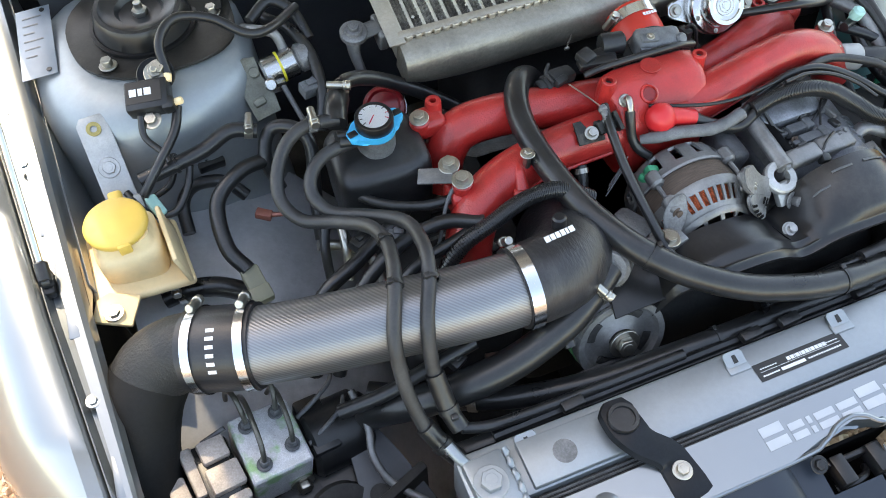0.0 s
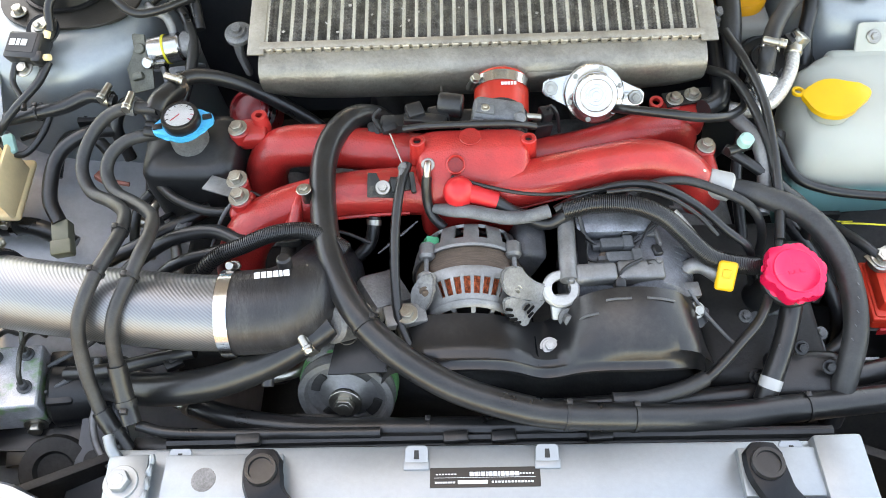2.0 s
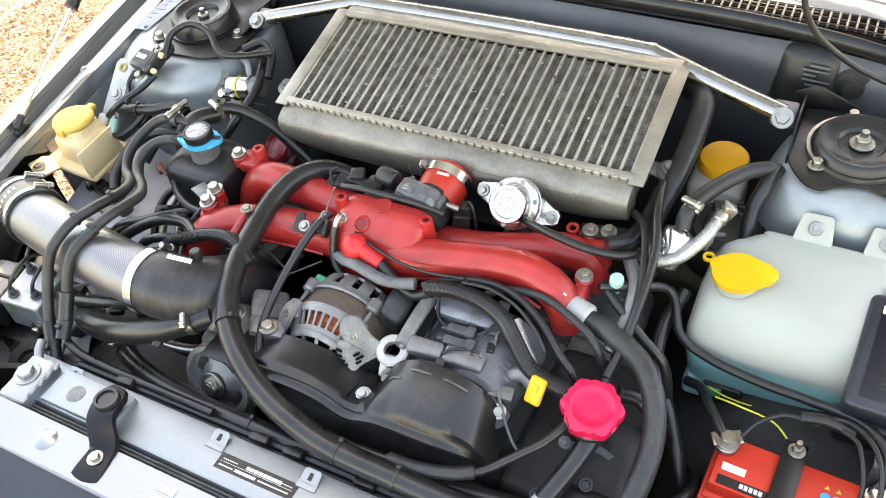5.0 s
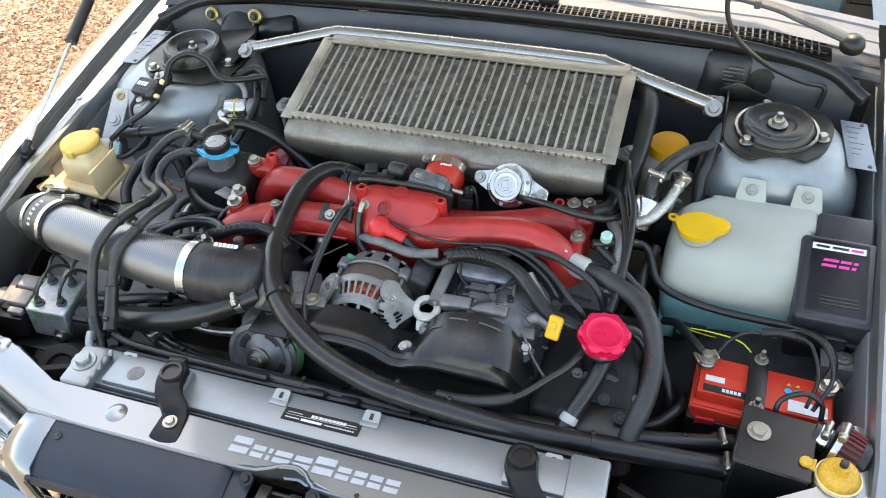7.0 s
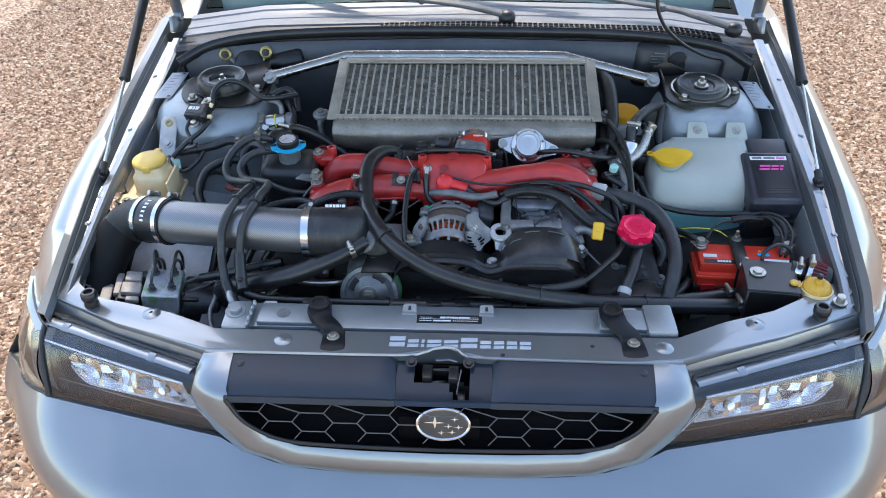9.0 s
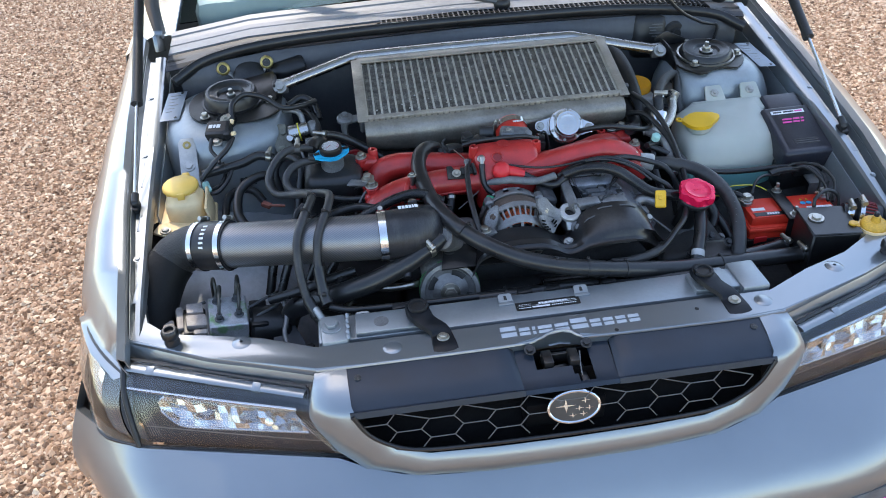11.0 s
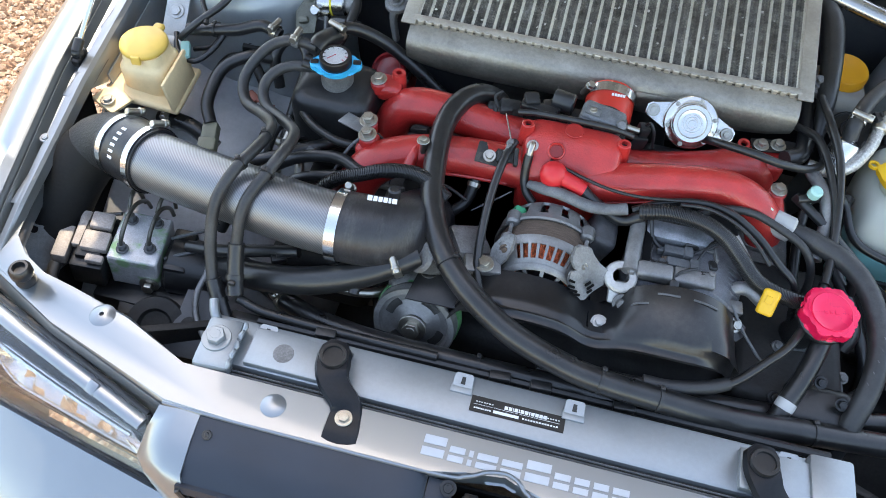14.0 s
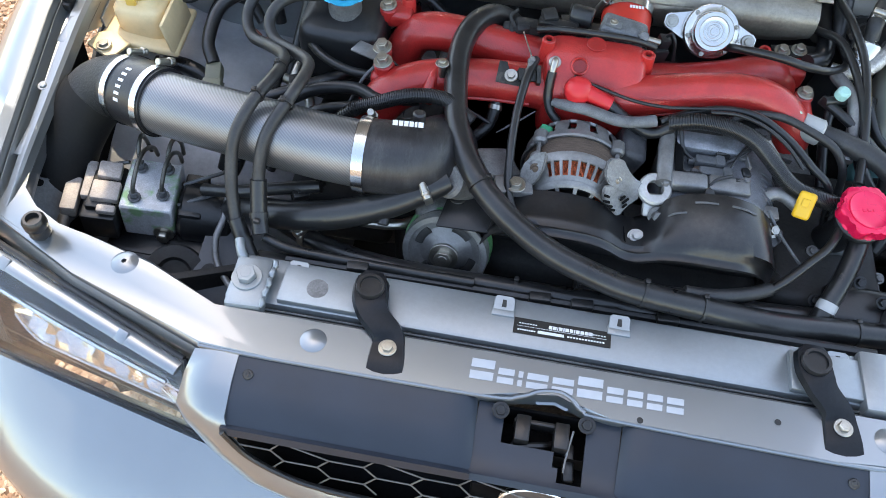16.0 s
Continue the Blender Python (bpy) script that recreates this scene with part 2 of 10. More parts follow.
def tank_plastic():
    """Milky translucent tank with blue-green fluid standing in its lower part."""
    m = surf("washer_tank_plastic", (0.40, 0.412, 0.365), 0.4, 0, 0.05, 12, 0.04, 250)
    n, l = m.node_tree.nodes, m.node_tree.links
    b = n["Principled BSDF"]
    tc, sx, mr, mix = n.new("ShaderNodeTexCoord"), n.new("ShaderNodeSeparateXYZ"), n.new("ShaderNodeMapRange"), n.new("ShaderNodeMix")
    mr.inputs["From Min"].default_value, mr.inputs["From Max"].default_value = 0.684, 0.672
    l.new(tc.outputs["Object"], sx.inputs["Vector"])
    l.new(sx.outputs["Z"], mr.inputs["Value"])
    mix.data_type = "RGBA"
    mix.inputs[7].default_value = (0.17, 0.42, 0.43, 1)
    old = b.inputs["Base Color"].links[0].from_socket
    l.new(mr.outputs["Result"], mix.inputs[0])
    l.new(old, mix.inputs[6])
    l.new(mix.outputs[2], b.inputs["Base Color"])
    b.inputs["Subsurface Weight"].default_value = 0.25
    b.inputs["Subsurface Radius"].default_value = (0.02, 0.03, 0.03)
    return m


TANK = tank_plastic()


def glass(name, tint=(1, 1, 1), rough=0.02):
    m = bpy.data.materials.new(name)
    m.use_nodes = True
    b = m.node_tree.nodes["Principled BSDF"]
    b.inputs["Base Color"].default_value = (*tint, 1)
    b.inputs["Transmission Weight"].default_value = 1.0
    b.inputs["Roughness"].default_value = rough
    b.inputs["IOR"].default_value = 1.45
    return m


LENS = glass("clear_lens", (0.97, 0.98, 0.98))
WINDSCREEN = glass("windscreen_glass", (0.75, 0.88, 0.86))


def gravel_material():
    m = surf("gravel", (0.40, 0.33, 0.27), 0.85, 0, 0.3, 90, 0.5, 500)
    n, l = m.node_tree.nodes, m.node_tree.links
    b = n["Principled BSDF"]
    g = n.new("ShaderNodeNewGeometry")
    r = n.new("ShaderNodeValToRGB")
    cols = [(0.0, (0.135, 0.075, 0.044)), (0.25, (0.300, 0.177, 0.104)), (0.55, (0.420, 0.265, 0.168)), (0.8, (0.555, 0.388, 0.261)), (1.0, (0.705, 0.571, 0.418))]
    while len(r.color_ramp.elements) < len(cols):
        r.color_ramp.elements.new(0.5)
    for e, (p, c) in zip(r.color_ramp.elements, cols):
        e.position, e.color = p, (*c, 1)
    l.new(g.outputs["Random Per Island"], r.inputs["Fac"])
    l.new(r.outputs["Color"], b.inputs["Base Color"])
    return m


GRAVEL = gravel_material()


def ground_material():
    m = surf("ground_gravel", (0.36, 0.29, 0.235), 0.9, 0, 0.3, 3, 0.6, 120, depth=0.01)
    n, l = m.node_tree.nodes, m.node_tree.links
    b = n["Principled BSDF"]
    tc, v, r = n.new("ShaderNodeTexCoord"), n.new("ShaderNodeTexVoronoi"), n.new("ShaderNodeValToRGB")
    v.inputs["Scale"].default_value = 85.0
    l.new(tc.outputs["Object"], v.inputs["Vector"])
    cols = [(0.0, (0.112, 0.063, 0.037)), (0.25, (0.240, 0.143, 0.085)), (0.55, (0.338, 0.214, 0.136)), (0.8, (0.450, 0.313, 0.211)), (1.0, (0.570, 0.462, 0.336))]
    while len(r.color_ramp.elements) < len(cols):
        r.color_ramp.elements.new(0.5)
    for e, (p, c) in zip(r.color_ramp.elements, cols):
        e.position, e.color = p, (*c, 1)
    sp = n.new("ShaderNodeSeparateColor")
    l.new(v.outputs["Color"], sp.inputs["Color"])
    l.new(sp.outputs["Red"], r.inputs["Fac"])
    l.new(r.outputs["Color"], b.inputs["Base Color"])
    bp = n["Bump"]
    l.new(v.outputs["Distance"], bp.inputs["Height"])
    bp.invert = True
    return m


# ---- shapes ----
WHERE = {}


def thing(name, base, label, category, group="", kind=""):
    e = new(name)
    e.empty_display_size = 0.05
    e.location = base
    WHERE[e.name] = Matrix.Translation(base)
    return tagged(e, label, category, group, kind)


def mesh_of(name, bm, material, angle=38):
    me = bpy.data.meshes.new(name)
    bmesh.ops.recalc_face_normals(bm, faces=bm.faces)
    bm.to_mesh(me)
    bm.free()
    me.materials.append(material)
    me.shade_smooth()
    me.set_sharp_from_angle(angle=radians(angle))
    return me


def part(name, bm, material, parent, label="", angle=38):
    """One mesh object, built in world metres, under a thing or a part."""
    ob = new(name, mesh_of(name, bm, material, angle))
    ob.parent = parent
    w = WHERE.get(parent.name)
    if w:
        ob.matrix_parent_inverse = w.inverted()
    return tagged(ob, label)


def solid(name, bm, material, label, category, group="", kind="", angle=38):
    """One top-level thing that is a single mesh."""
    return tagged(new(name, mesh_of(name, bm, material, angle)), label, category, group, kind)


def merge(*bms):
    out = bms[0]
    for b in bms[1:]:
        me = bpy.data.meshes.new("t")
        b.to_mesh(me)
        out.from_mesh(me)
        bpy.data.meshes.remove(me)
        b.free()
    return out


def moved(bm, m):
    bmesh.ops.transform(bm, matrix=m, verts=bm.verts)
    return bm


def box(c, s, bev=0.003, rot=(0, 0, 0), seg=2, taper=1.0):
    """A rounded box: centre, size, edge radius, turn in degrees; taper scales its top."""
    bm = bmesh.new()
    bmesh.ops.create_cube(bm, size=1.0)
    for v in bm.verts:
        k = taper if v.co.z > 0 else 1.0
        v.co = Vector((v.co.x * s[0] * k, v.co.y * s[1] * k, v.co.z * s[2]))
    if bev:
        bmesh.ops.bevel(bm, geom=list(bm.edges), offset=min(bev, min(s) * 0.45), segments=seg, profile=0.5, affect="EDGES")
    return moved(bm, pose(*c, *rot))


def axis_matrix(c, axis):
    return Matrix.Translation(c) @ Vector(axis).to_track_quat("Z", "Y").to_matrix().to_4x4()


def lathe(profile, c=(0, 0, 0), axis=(0, 0, 1), seg=32):
    """A turned body: rows of radius and height along the axis from c."""
    bm = bmesh.new()
    rings = []
    for r, h in profile:
        if r < 1e-6:
            rings.append([bm.verts.new((0, 0, h))])
        else:
            rings.append([bm.verts.new((r * math.cos(a), r * math.sin(a), h)) for a in (2 * math.pi * k / seg for k in range(seg))])
    for p, q in zip(rings, rings[1:]):
        for k in range(seg):
            j = (k + 1) % seg
            if len(p) == 1 and len(q) > 1:
                bm.faces.new((p[0], q[k], q[j]))
            elif len(q) == 1 and len(p) > 1:
                bm.faces.new((p[k], p[j], q[0]))
            elif len(p) > 1:
                bm.faces.new((p[k], p[j], q[j], q[k]))
    return moved(bm, axis_matrix(c, axis))


def disc(r, h, c, axis=(0, 0, 1), bev=0.002, seg=32, hole=0.0):
    """A round slab with eased edges, from c along the axis by h; hole: inner radius."""
    b = min(bev, h * 0.4, r * 0.4)
    if hole:
        return lathe([(hole, 0), (r - b, 0), (r, b), (r, h - b), (r - b, h), (hole, h), (hole, 0)], c, axis, seg)
    return lathe([(0, 0), (r - b, 0), (r, b), (r, h - b), (r - b, h), (0, h)], c, axis, seg)


def spline(pts, per=6):
    """A smooth line through the points."""
    p = [Vector(q) for q in pts]
    p = [p[0] * 2 - p[1]] + p + [p[-1] * 2 - p[-2]]
    out = []
    for k in range(1, len(p) - 2):
        a, b, c, d = p[k - 1 : k + 3]
        for s in range(per):
            t = s / per
            out.append(0.5 * (2 * b + (c - a) * t + (2 * a - 5 * b + 4 * c - d) * t * t + (3 * b - a - 3 * c + d) * t ** 3))
    return out + [p[-2]]


def tube(pts, r, seg=14, per=6, cap=True, flat=1.0, wall=0.0):
    """A round hose or pipe along a smooth line; r one radius or one a point; flat squashes it in its binormal."""
    line = spline(pts, per)
    radii = np.interp(np.linspace(0, 1, len(line)), np.linspace(0, 1, len(pts)), r if isinstance(r, (list, tuple)) else [r] * len(pts)).tolist()
    bm = bmesh.new()
    tang = [(line[min(k + 1, len(line) - 1)] - line[max(k - 1, 0)]).normalized() for k in range(len(line))]
    up = Vector((0, 0, 1)) if abs(tang[0].z) < 0.9 else Vector((0, 1, 0))
    n = (up - tang[0] * up.dot(tang[0])).normalized()
    rings = []
    for k, (p, t) in enumerate(zip(line, tang)):
        n = (n - t * n.dot(t)).normalized()
        b = t.cross(n)
        rings.append([bm.verts.new(p + radii[k] * (flat * math.cos(a) * n + math.sin(a) * b)) for a in (2 * math.pi * j / seg for j in range(seg))])
    for p, q in zip(rings, rings[1:]):
        for k in range(seg):
            bm.faces.new((p[k], p[(k + 1) % seg], q[(k + 1) % seg], q[k]))
    if cap:
        bm.faces.new(rings[0]), bm.faces.new(rings[-1])
    return bm


def prism(poly, z0, z1, m=None, bev=0.0, seg=2):
    """A flat shape of points (x, y), pulled from z0 to z1, eased at its edges and put at the pose m."""
    bm = bmesh.new()
    lo = [bm.verts.new((x, y, z0)) for x, y in poly]
    hi = [bm.verts.new((x, y, z1)) for x, y in poly]
    bm.faces.new(lo[::-1]), bm.faces.new(hi)
    for k in range(len(poly)):
        j = (k + 1) % len(poly)
        bm.faces.new((lo[k], lo[j], hi[j], hi[k]))
    if bev:
        bmesh.ops.bevel(bm, geom=list(bm.edges), offset=bev, segments=seg, profile=0.5, affect="EDGES")
    return moved(bm, m) if m is not None else bm


def loft(rows, close=False, caps=False):
    """A skin over rows of points of equal length; close joins each row's ends."""
    bm = bmesh.new()
    vs = [[bm.verts.new(p) for p in row] for row in rows]
    for p, q in zip(vs, vs[1:]):
        for k in range(len(p) if close else len(p) - 1):
            j = (k + 1) % len(p)
            bm.faces.new((p[k], p[j], q[j], q[k]))
    if caps:
        bm.faces.new(vs[0]), bm.faces.new(vs[-1])
    return bm


def thick(bm, t):
    """Gives an open skin a thickness."""
    bmesh.ops.recalc_face_normals(bm, faces=bm.faces)
    bmesh.ops.solidify(bm, geom=list(bm.faces), thickness=t)
    return bm


def hexagon(r):
    return [(r * math.cos(math.pi * k / 3), r * math.sin(math.pi * k / 3)) for k in range(6)]


def bolt_mesh(c, axis=(0, 0, 1), r=0.006, h=0.006):
    """A hexagonal head on its washer flange."""
    a = disc(r * 1.55, r * 0.35, (0, 0, 0), bev=0.0006, seg=20)
    b = prism(hexagon(r), r * 0.3, h, bev=0.0006, seg=1)
    k = disc(r * 0.55, 0.0012, (0, 0, h - 0.0008), bev=0.0003, seg=12)
    return moved(merge(a, b, k), axis_matrix(c, axis))


def bolt(parent, c, axis=(0, 0, 1), r=0.006, h=0.006, material=None):
    return part("bolt", bolt_mesh(c, axis, r, h), material or STEEL, parent)


def clamp(parent, c, axis, r, w=0.012, material=None, screw=(0, 0, 1)):
    """A worm-drive band round a hose, with its screw housing as a sub-part."""
    band = part("clamp", lathe([(r, -w / 2), (r + 0.0016, -w / 2), (r + 0.0016, w / 2), (r, w / 2), (r, -w / 2)], c, axis, 40), material or CHROME, parent, "bright steel hose clamp")
    s = Vector(screw).normalized()
    a = Vector(axis).normalized()
    s = (s - a * s.dot(a)).normalized()
    p = Vector(c) + s * (r + 0.005)
    t = a.cross(s)
    part("screw", merge(disc(0.0045, 0.022, p - t * 0.011, t, 0.0008, 14), prism(hexagon(0.0058), 0, 0.006, axis_matrix(p + t * 0.011, t), 0.0006, 1), disc(0.006, 0.004, p + t * 0.008, t, 0.0008, 12)), STEEL, band)
    return band


def tie(parent, c, axis, r):
    """A cable tie with its head and cut tail."""
    a = Vector(axis).normalized()
    up = Vector((0, 0, 1)) - a * a.z
    up.normalize()
    ring = lathe([(r, -0.002), (r + 0.0013, -0.002), (r + 0.0013, 0.002), (r, 0.002), (r, -0.002)], c, a, 24)
    p = Vector(c) + up.cross(a) * (r * 0.5) + up * r * 0.95
    head = moved(box((0, 0, 0), (0.006, 0.006, 0.005), 0.0008), Matrix.Translation(p))
    return part("cable_tie", merge(ring, head), PLASTIC, parent)


def bar_strip(name, parent, m, widths, gap, h, material, depth=0.0006):
    """A line of plain bars that stands for lettering, as one flat part at the pose m."""
    out, x = None, 0.0
    for w in widths:
        b = prism([(x, 0), (x + w, 0), (x + w, h), (x, h)], 0, depth)
        out = merge(out, b) if out else b
        x += w + gap
    return part(name, moved(out, m), material, parent)


# ---- ground ----
gb = bmesh.new()
bmesh.ops.create_grid(gb, x_segments=8, y_segments=8, size=300)
solid("ground", gb, ground_material(), "wide pinkish-brown gravel yard lying flat", "ground", kind="structure")

# ---- car body ----
car = thing("car", (0, 0.6, 0), "silver saloon car with its bonnet raised, parked on gravel", "car")

AXLE_Y, ARCH_R, WHEEL_R = 0.62, 0.335, 0.30


def gap_edge(y, side=-1):
    """Inner edge of the wing's skin, beside the bonnet gap: x and z."""
    return float(np.interp(y, (-0.03, 0.3, 0.6, 0.97), (0.690, 0.722, 0.748, 0.765))) + (float(np.interp(y, (-0.03, 0.05, 0.5, 0.9), (0.004, 0.014, 0.010, 0.0))) if side > 0 else 0.0), float(np.interp(y, (-0.03, 0.1, 0.3, 0.6, 0.97), (0.700, 0.732, 0.775, 0.812, 0.862)))


def flange_x(y, side):
    """Inner lip of the drain channel; it stands a little further out on the battery's side."""
    return float(np.interp(y, (0, 0.1, 0.3, 0.6, 0.9), (0.672, 0.678, 0.684, 0.696, 0.712) if side < 0 else (0.676, 0.686, 0.690, 0.703, 0.714)))


def wing_x(y):
    return float(np.interp(y, (-0.03, 0.05, 0.2, 0.35, 0.6, 0.97), (0.714, 0.770, 0.826, 0.838, 0.846, 0.845)))


def arch_low(y, low=0.27):
    d = ARCH_R ** 2 - (y - AXLE_Y) ** 2
    return max(low, 0.30 + math.sqrt(d)) if d > 0 else low


def wing_skin(side):
    rows = []
    for y in np.linspace(-0.03, 0.97, 41):
        xi, zi = gap_edge(y, side)
        xo, zl = wing_x(y), max(arch_low(y), float(np.interp(y, (0.160, 0.172), (0.658, 0.27))))
        up = [(xi - 0.004, zi - 0.02), (xi, zi - 0.002), (xi + 0.012, zi + 0.004), (xi + (xo - xi) * 0.45, zi - 0.012), (max(xo - 0.022, xi + 0.004), max(zi - 0.055, zl + 0.010)), (max(xo - 0.006, xi + 0.006), max(zi - 0.10, zl + 0.005))]
        zb = max(zi - 0.10, zl + 0.004)
        dn = [(xo + 0.004 * math.sin(3.1 * k), zb + (zl - zb) * k) for k in (0.25, 0.5, 0.75, 1.0)]
        rows.append([(side * x, y, z) for x, z in up + dn])
    return thick(loft(rows), 0.002)


for side in (-1, 1):
    part("wing", wing_skin(side), PAINT, car, "silver painted front wing", 50)
    # the drain channel with its two folds and the inner flange
    rows = []
    for y in np.linspace(0.02, 0.9, 23):
        xi, zi = gap_edge(y, side)
        fl = flange_x(y, side)
        w = xi - 0.006 - fl
        rows.append([(side * x, y, z) for x, z in ((xi - 0.004, zi - 0.012), (xi - 0.008, zi - 0.030), (fl + w * 0.62, zi - 0.032), (fl + w * 0.55, zi - 0.020), (fl + w * 0.2, zi - 0.019), (fl + w * 0.06, zi - 0.022), (fl, zi - 0.028), (fl - 0.002, zi - (0.060 if side > 0 or y > 0.335 else 0.034)))])
    rail = part("gutter", thick(loft(rows), 0.0015), PAINT, car, "silver folded gutter beside the bonnet gap", 30)
    for y in (0.12, 0.2, 0.29, 0.42, 0.5, 0.6, 0.72, 0.8):
        xi, zi = gap_edge(y, side)
        if y in (0.2, 0.5, 0.72):
            part("bolt", bolt_mesh((side * (flange_x(y, side) + xi) / 2, y, zi - 0.020), (0, -0.12, 1), 0.005, 0.004), PAINT, rail)
        else:
            part("slot", prism([(-0.006, -0.022), (0.006, -0.022), (0.006, 0.022), (-0.006, 0.022)], 0, 0.0025, pose(side * (flange_x(y, side) * 0.62 + xi * 0.38), y, zi - 0.0208, math.degrees(math.atan2(gap_edge(y + 0.02)[1] - gap_edge(y - 0.02)[1], 0.04)), 0, side * 4), 0.0012), PAINT, rail)
    # apron below the flange, down into the bay
    rows = []
    for y in np.linspace(0.02 if side > 0 else 0.345, 0.86, 22):
        xi, zi = gap_edge(y, side)
        fl = flange_x(y, side) - 0.003
        rows.append([(side * x, y, z) for x, z in ((fl, zi - 0.05), (fl - 0.004, zi - 0.10), (fl - 0.012, zi - 0.20), (fl - 0.06, 0.44), (fl - 0.18, 0.36))])
    part("apron", thick(loft(rows), 0.002), BAY, car, "grey-silver inner wing panel", 50)
    # strut tower
    rows = []
    for k in range(29):
        a = 2 * math.pi * k / 28
        row = []
        for f, z, dx in (((0.0, 0.806, 0.0), (0.62, 0.806, 0.0), (0.86, 0.798, 0.0), (0.96, 0.782, 0.002), (1.0, 0.760, 0.004), (1.03, 0.68, 0.004), (1.10, 0.55, 0.01), (1.22, 0.40, 0.015)) if side < 0 else ((0.0, 0.806, 0.0), (0.60, 0.804, 0.0), (0.72, 0.794, 0.0), (0.82, 0.775, 0.002), (0.90, 0.745, 0.004), (0.96, 0.68, 0.004), (1.05, 0.55, 0.01), (1.2, 0.40, 0.015))):
            ca, sa = math.cos(a), math.sin(a)
            rx, ry = 0.138, 0.145 * (1 - (0.20 if side > 0 else 0.0) * max(0.0, -sa))
            e = 0.8
            row.append((side * (0.553 + dx + rx * f * abs(ca) ** e * (1 if ca > 0 else -1)), 0.640 + ry * f * abs(sa) ** e * (1 if sa > 0 else -1), z + (0.02 * (ry * f * sa) if f < 1 else 0)))
        rows.append(row)
    part("strut_tower", loft(rows), BAY, car, "rounded grey-silver suspension tower", 40)
    # floor of the wheel house in front of the tower
    rows = []
    for y in np.linspace(0.05, 0.56, 12):
        z = 0.62 - 0.9 * max(0.0, 0.40 - y) ** 1.6
        rows.append([(side * 0.66, y, z + 0.03), (side * 0.60, y, z + 0.02), (side * 0.50, y, z), (side * 0.42, y, z - 0.05), (side * 0.36, y, z - 0.14), (side * 0.33, y, 0.34)])
    # Grey panel on the modulator's side, black panel on the battery's side.
    part("wheel_house", thick(loft(rows), 0.002), INNER if side < 0 else DARK, car, "wheel-house panel, dull grey on one side, black on the other", 60)
    # black wheel-well liner seen through the round opening, with its holed lip
    if side < 0:
        rows = []
        for y in np.linspace(0.030, 0.36, 14):
            xi, zi = gap_edge(y)
            rows.append([(-x, y, z) for x, z in ((flange_x(y, -1) - 0.001, zi - 0.0345), (0.690, zi - 0.040), (0.735, zi - 0.075), (0.745, 0.60), (0.735, 0.50), (0.60, 0.43))])
        part("liner", thick(loft(rows), 0.002), DARK, car, "black plastic liner panel", 50)
        n_ = Vector((0.75, -0.10, 0.65)).normalized()
        e1 = Vector((0, 1, 0)).cross(n_).normalized()
        e2 = n_.cross(e1)
        lip_m = Matrix.Translation((-0.701, 0.107, 0.665)) @ Matrix((e1, e2, n_)).transposed().to_4x4()
        rim = spline([(-0.026, 0.030), (-0.010, 0.014), (0.012, 0.002), (0.030, 0.012), (0.034, 0.034), (0.036, 0.064)], 4)
        edge = [(0.046, 0.080), (0.074, 0.050), (0.086, 0.000), (0.074, -0.040), (0.052, -0.046), (0.022, -0.046), (-0.006, -0.026), (-0.030, -0.004)]
        # Lip's bay paint lies in deep shade; dark grey puts that into colour.
        lip = part("shaded_lip", prism([(p[0], p[1]) for p in rim] + edge, 0, 0.003, lip_m, 0.0008), GREYPL, car, "holed inner-wing lip round the opening, darkened for its shade")
        part("lip_edge", moved(tube([(p[0], p[1], 0.003) for p in rim], 0.0018, 6, 1), lip_m), GREYPL, lip)
        # Holes are black discs that paint the shade within.
        for u, v, r in ((-0.003, -0.001, 0.0080), (0.017, -0.003, 0.0062)):
            part("hole", moved(disc(r, 0.0006, (u, v, 0.0031), bev=0.0002, seg=18), lip_m), VOID, lip)
    # id plates
    if side < 0:
        pl = part("id_plate", prism([(-0.0215, -0.062), (0.0215, -0.062), (0.0215, 0.062), (-0.0215, 0.062)], 0, 0.001, pose(-0.674, 0.676, 0.806, 4, -4, -3), 0.0004), PLATE, car, "pale metal identification plate")
    else:
        pl = part("id_plate", prism([(-0.0215, -0.062), (0.0215, -0.062), (0.0215, 0.062), (-0.0215, 0.062)], 0, 0.001, pose(0.670, 0.664, 0.796, 4, 6, 5), 0.0004), PLATE, car, "pale metal identification plate")
    pm = pose(-0.674, 0.676, 0.8072, 4, -4, -3) if side < 0 else pose(0.670, 0.664, 0.7972, 4, 6, 5)
    for k in range(6):
        part("printed_bar", prism([(-0.014, 0.044 - 0.014 * k), (0.010 - 0.005 * (k % 3), 0.044 - 0.014 * k), (0.010 - 0.005 * (k % 3), 0.046 - 0.014 * k), (-0.014, 0.046 - 0.014 * k)], 0, 0.0005, pm), CAST, pl)
    for y in (-0.054, 0.054):
        part("rivet", moved(disc(0.0035, 0.0015, (0.012, y, 0), bev=0.0005, seg=12), pm), SATIN, pl)

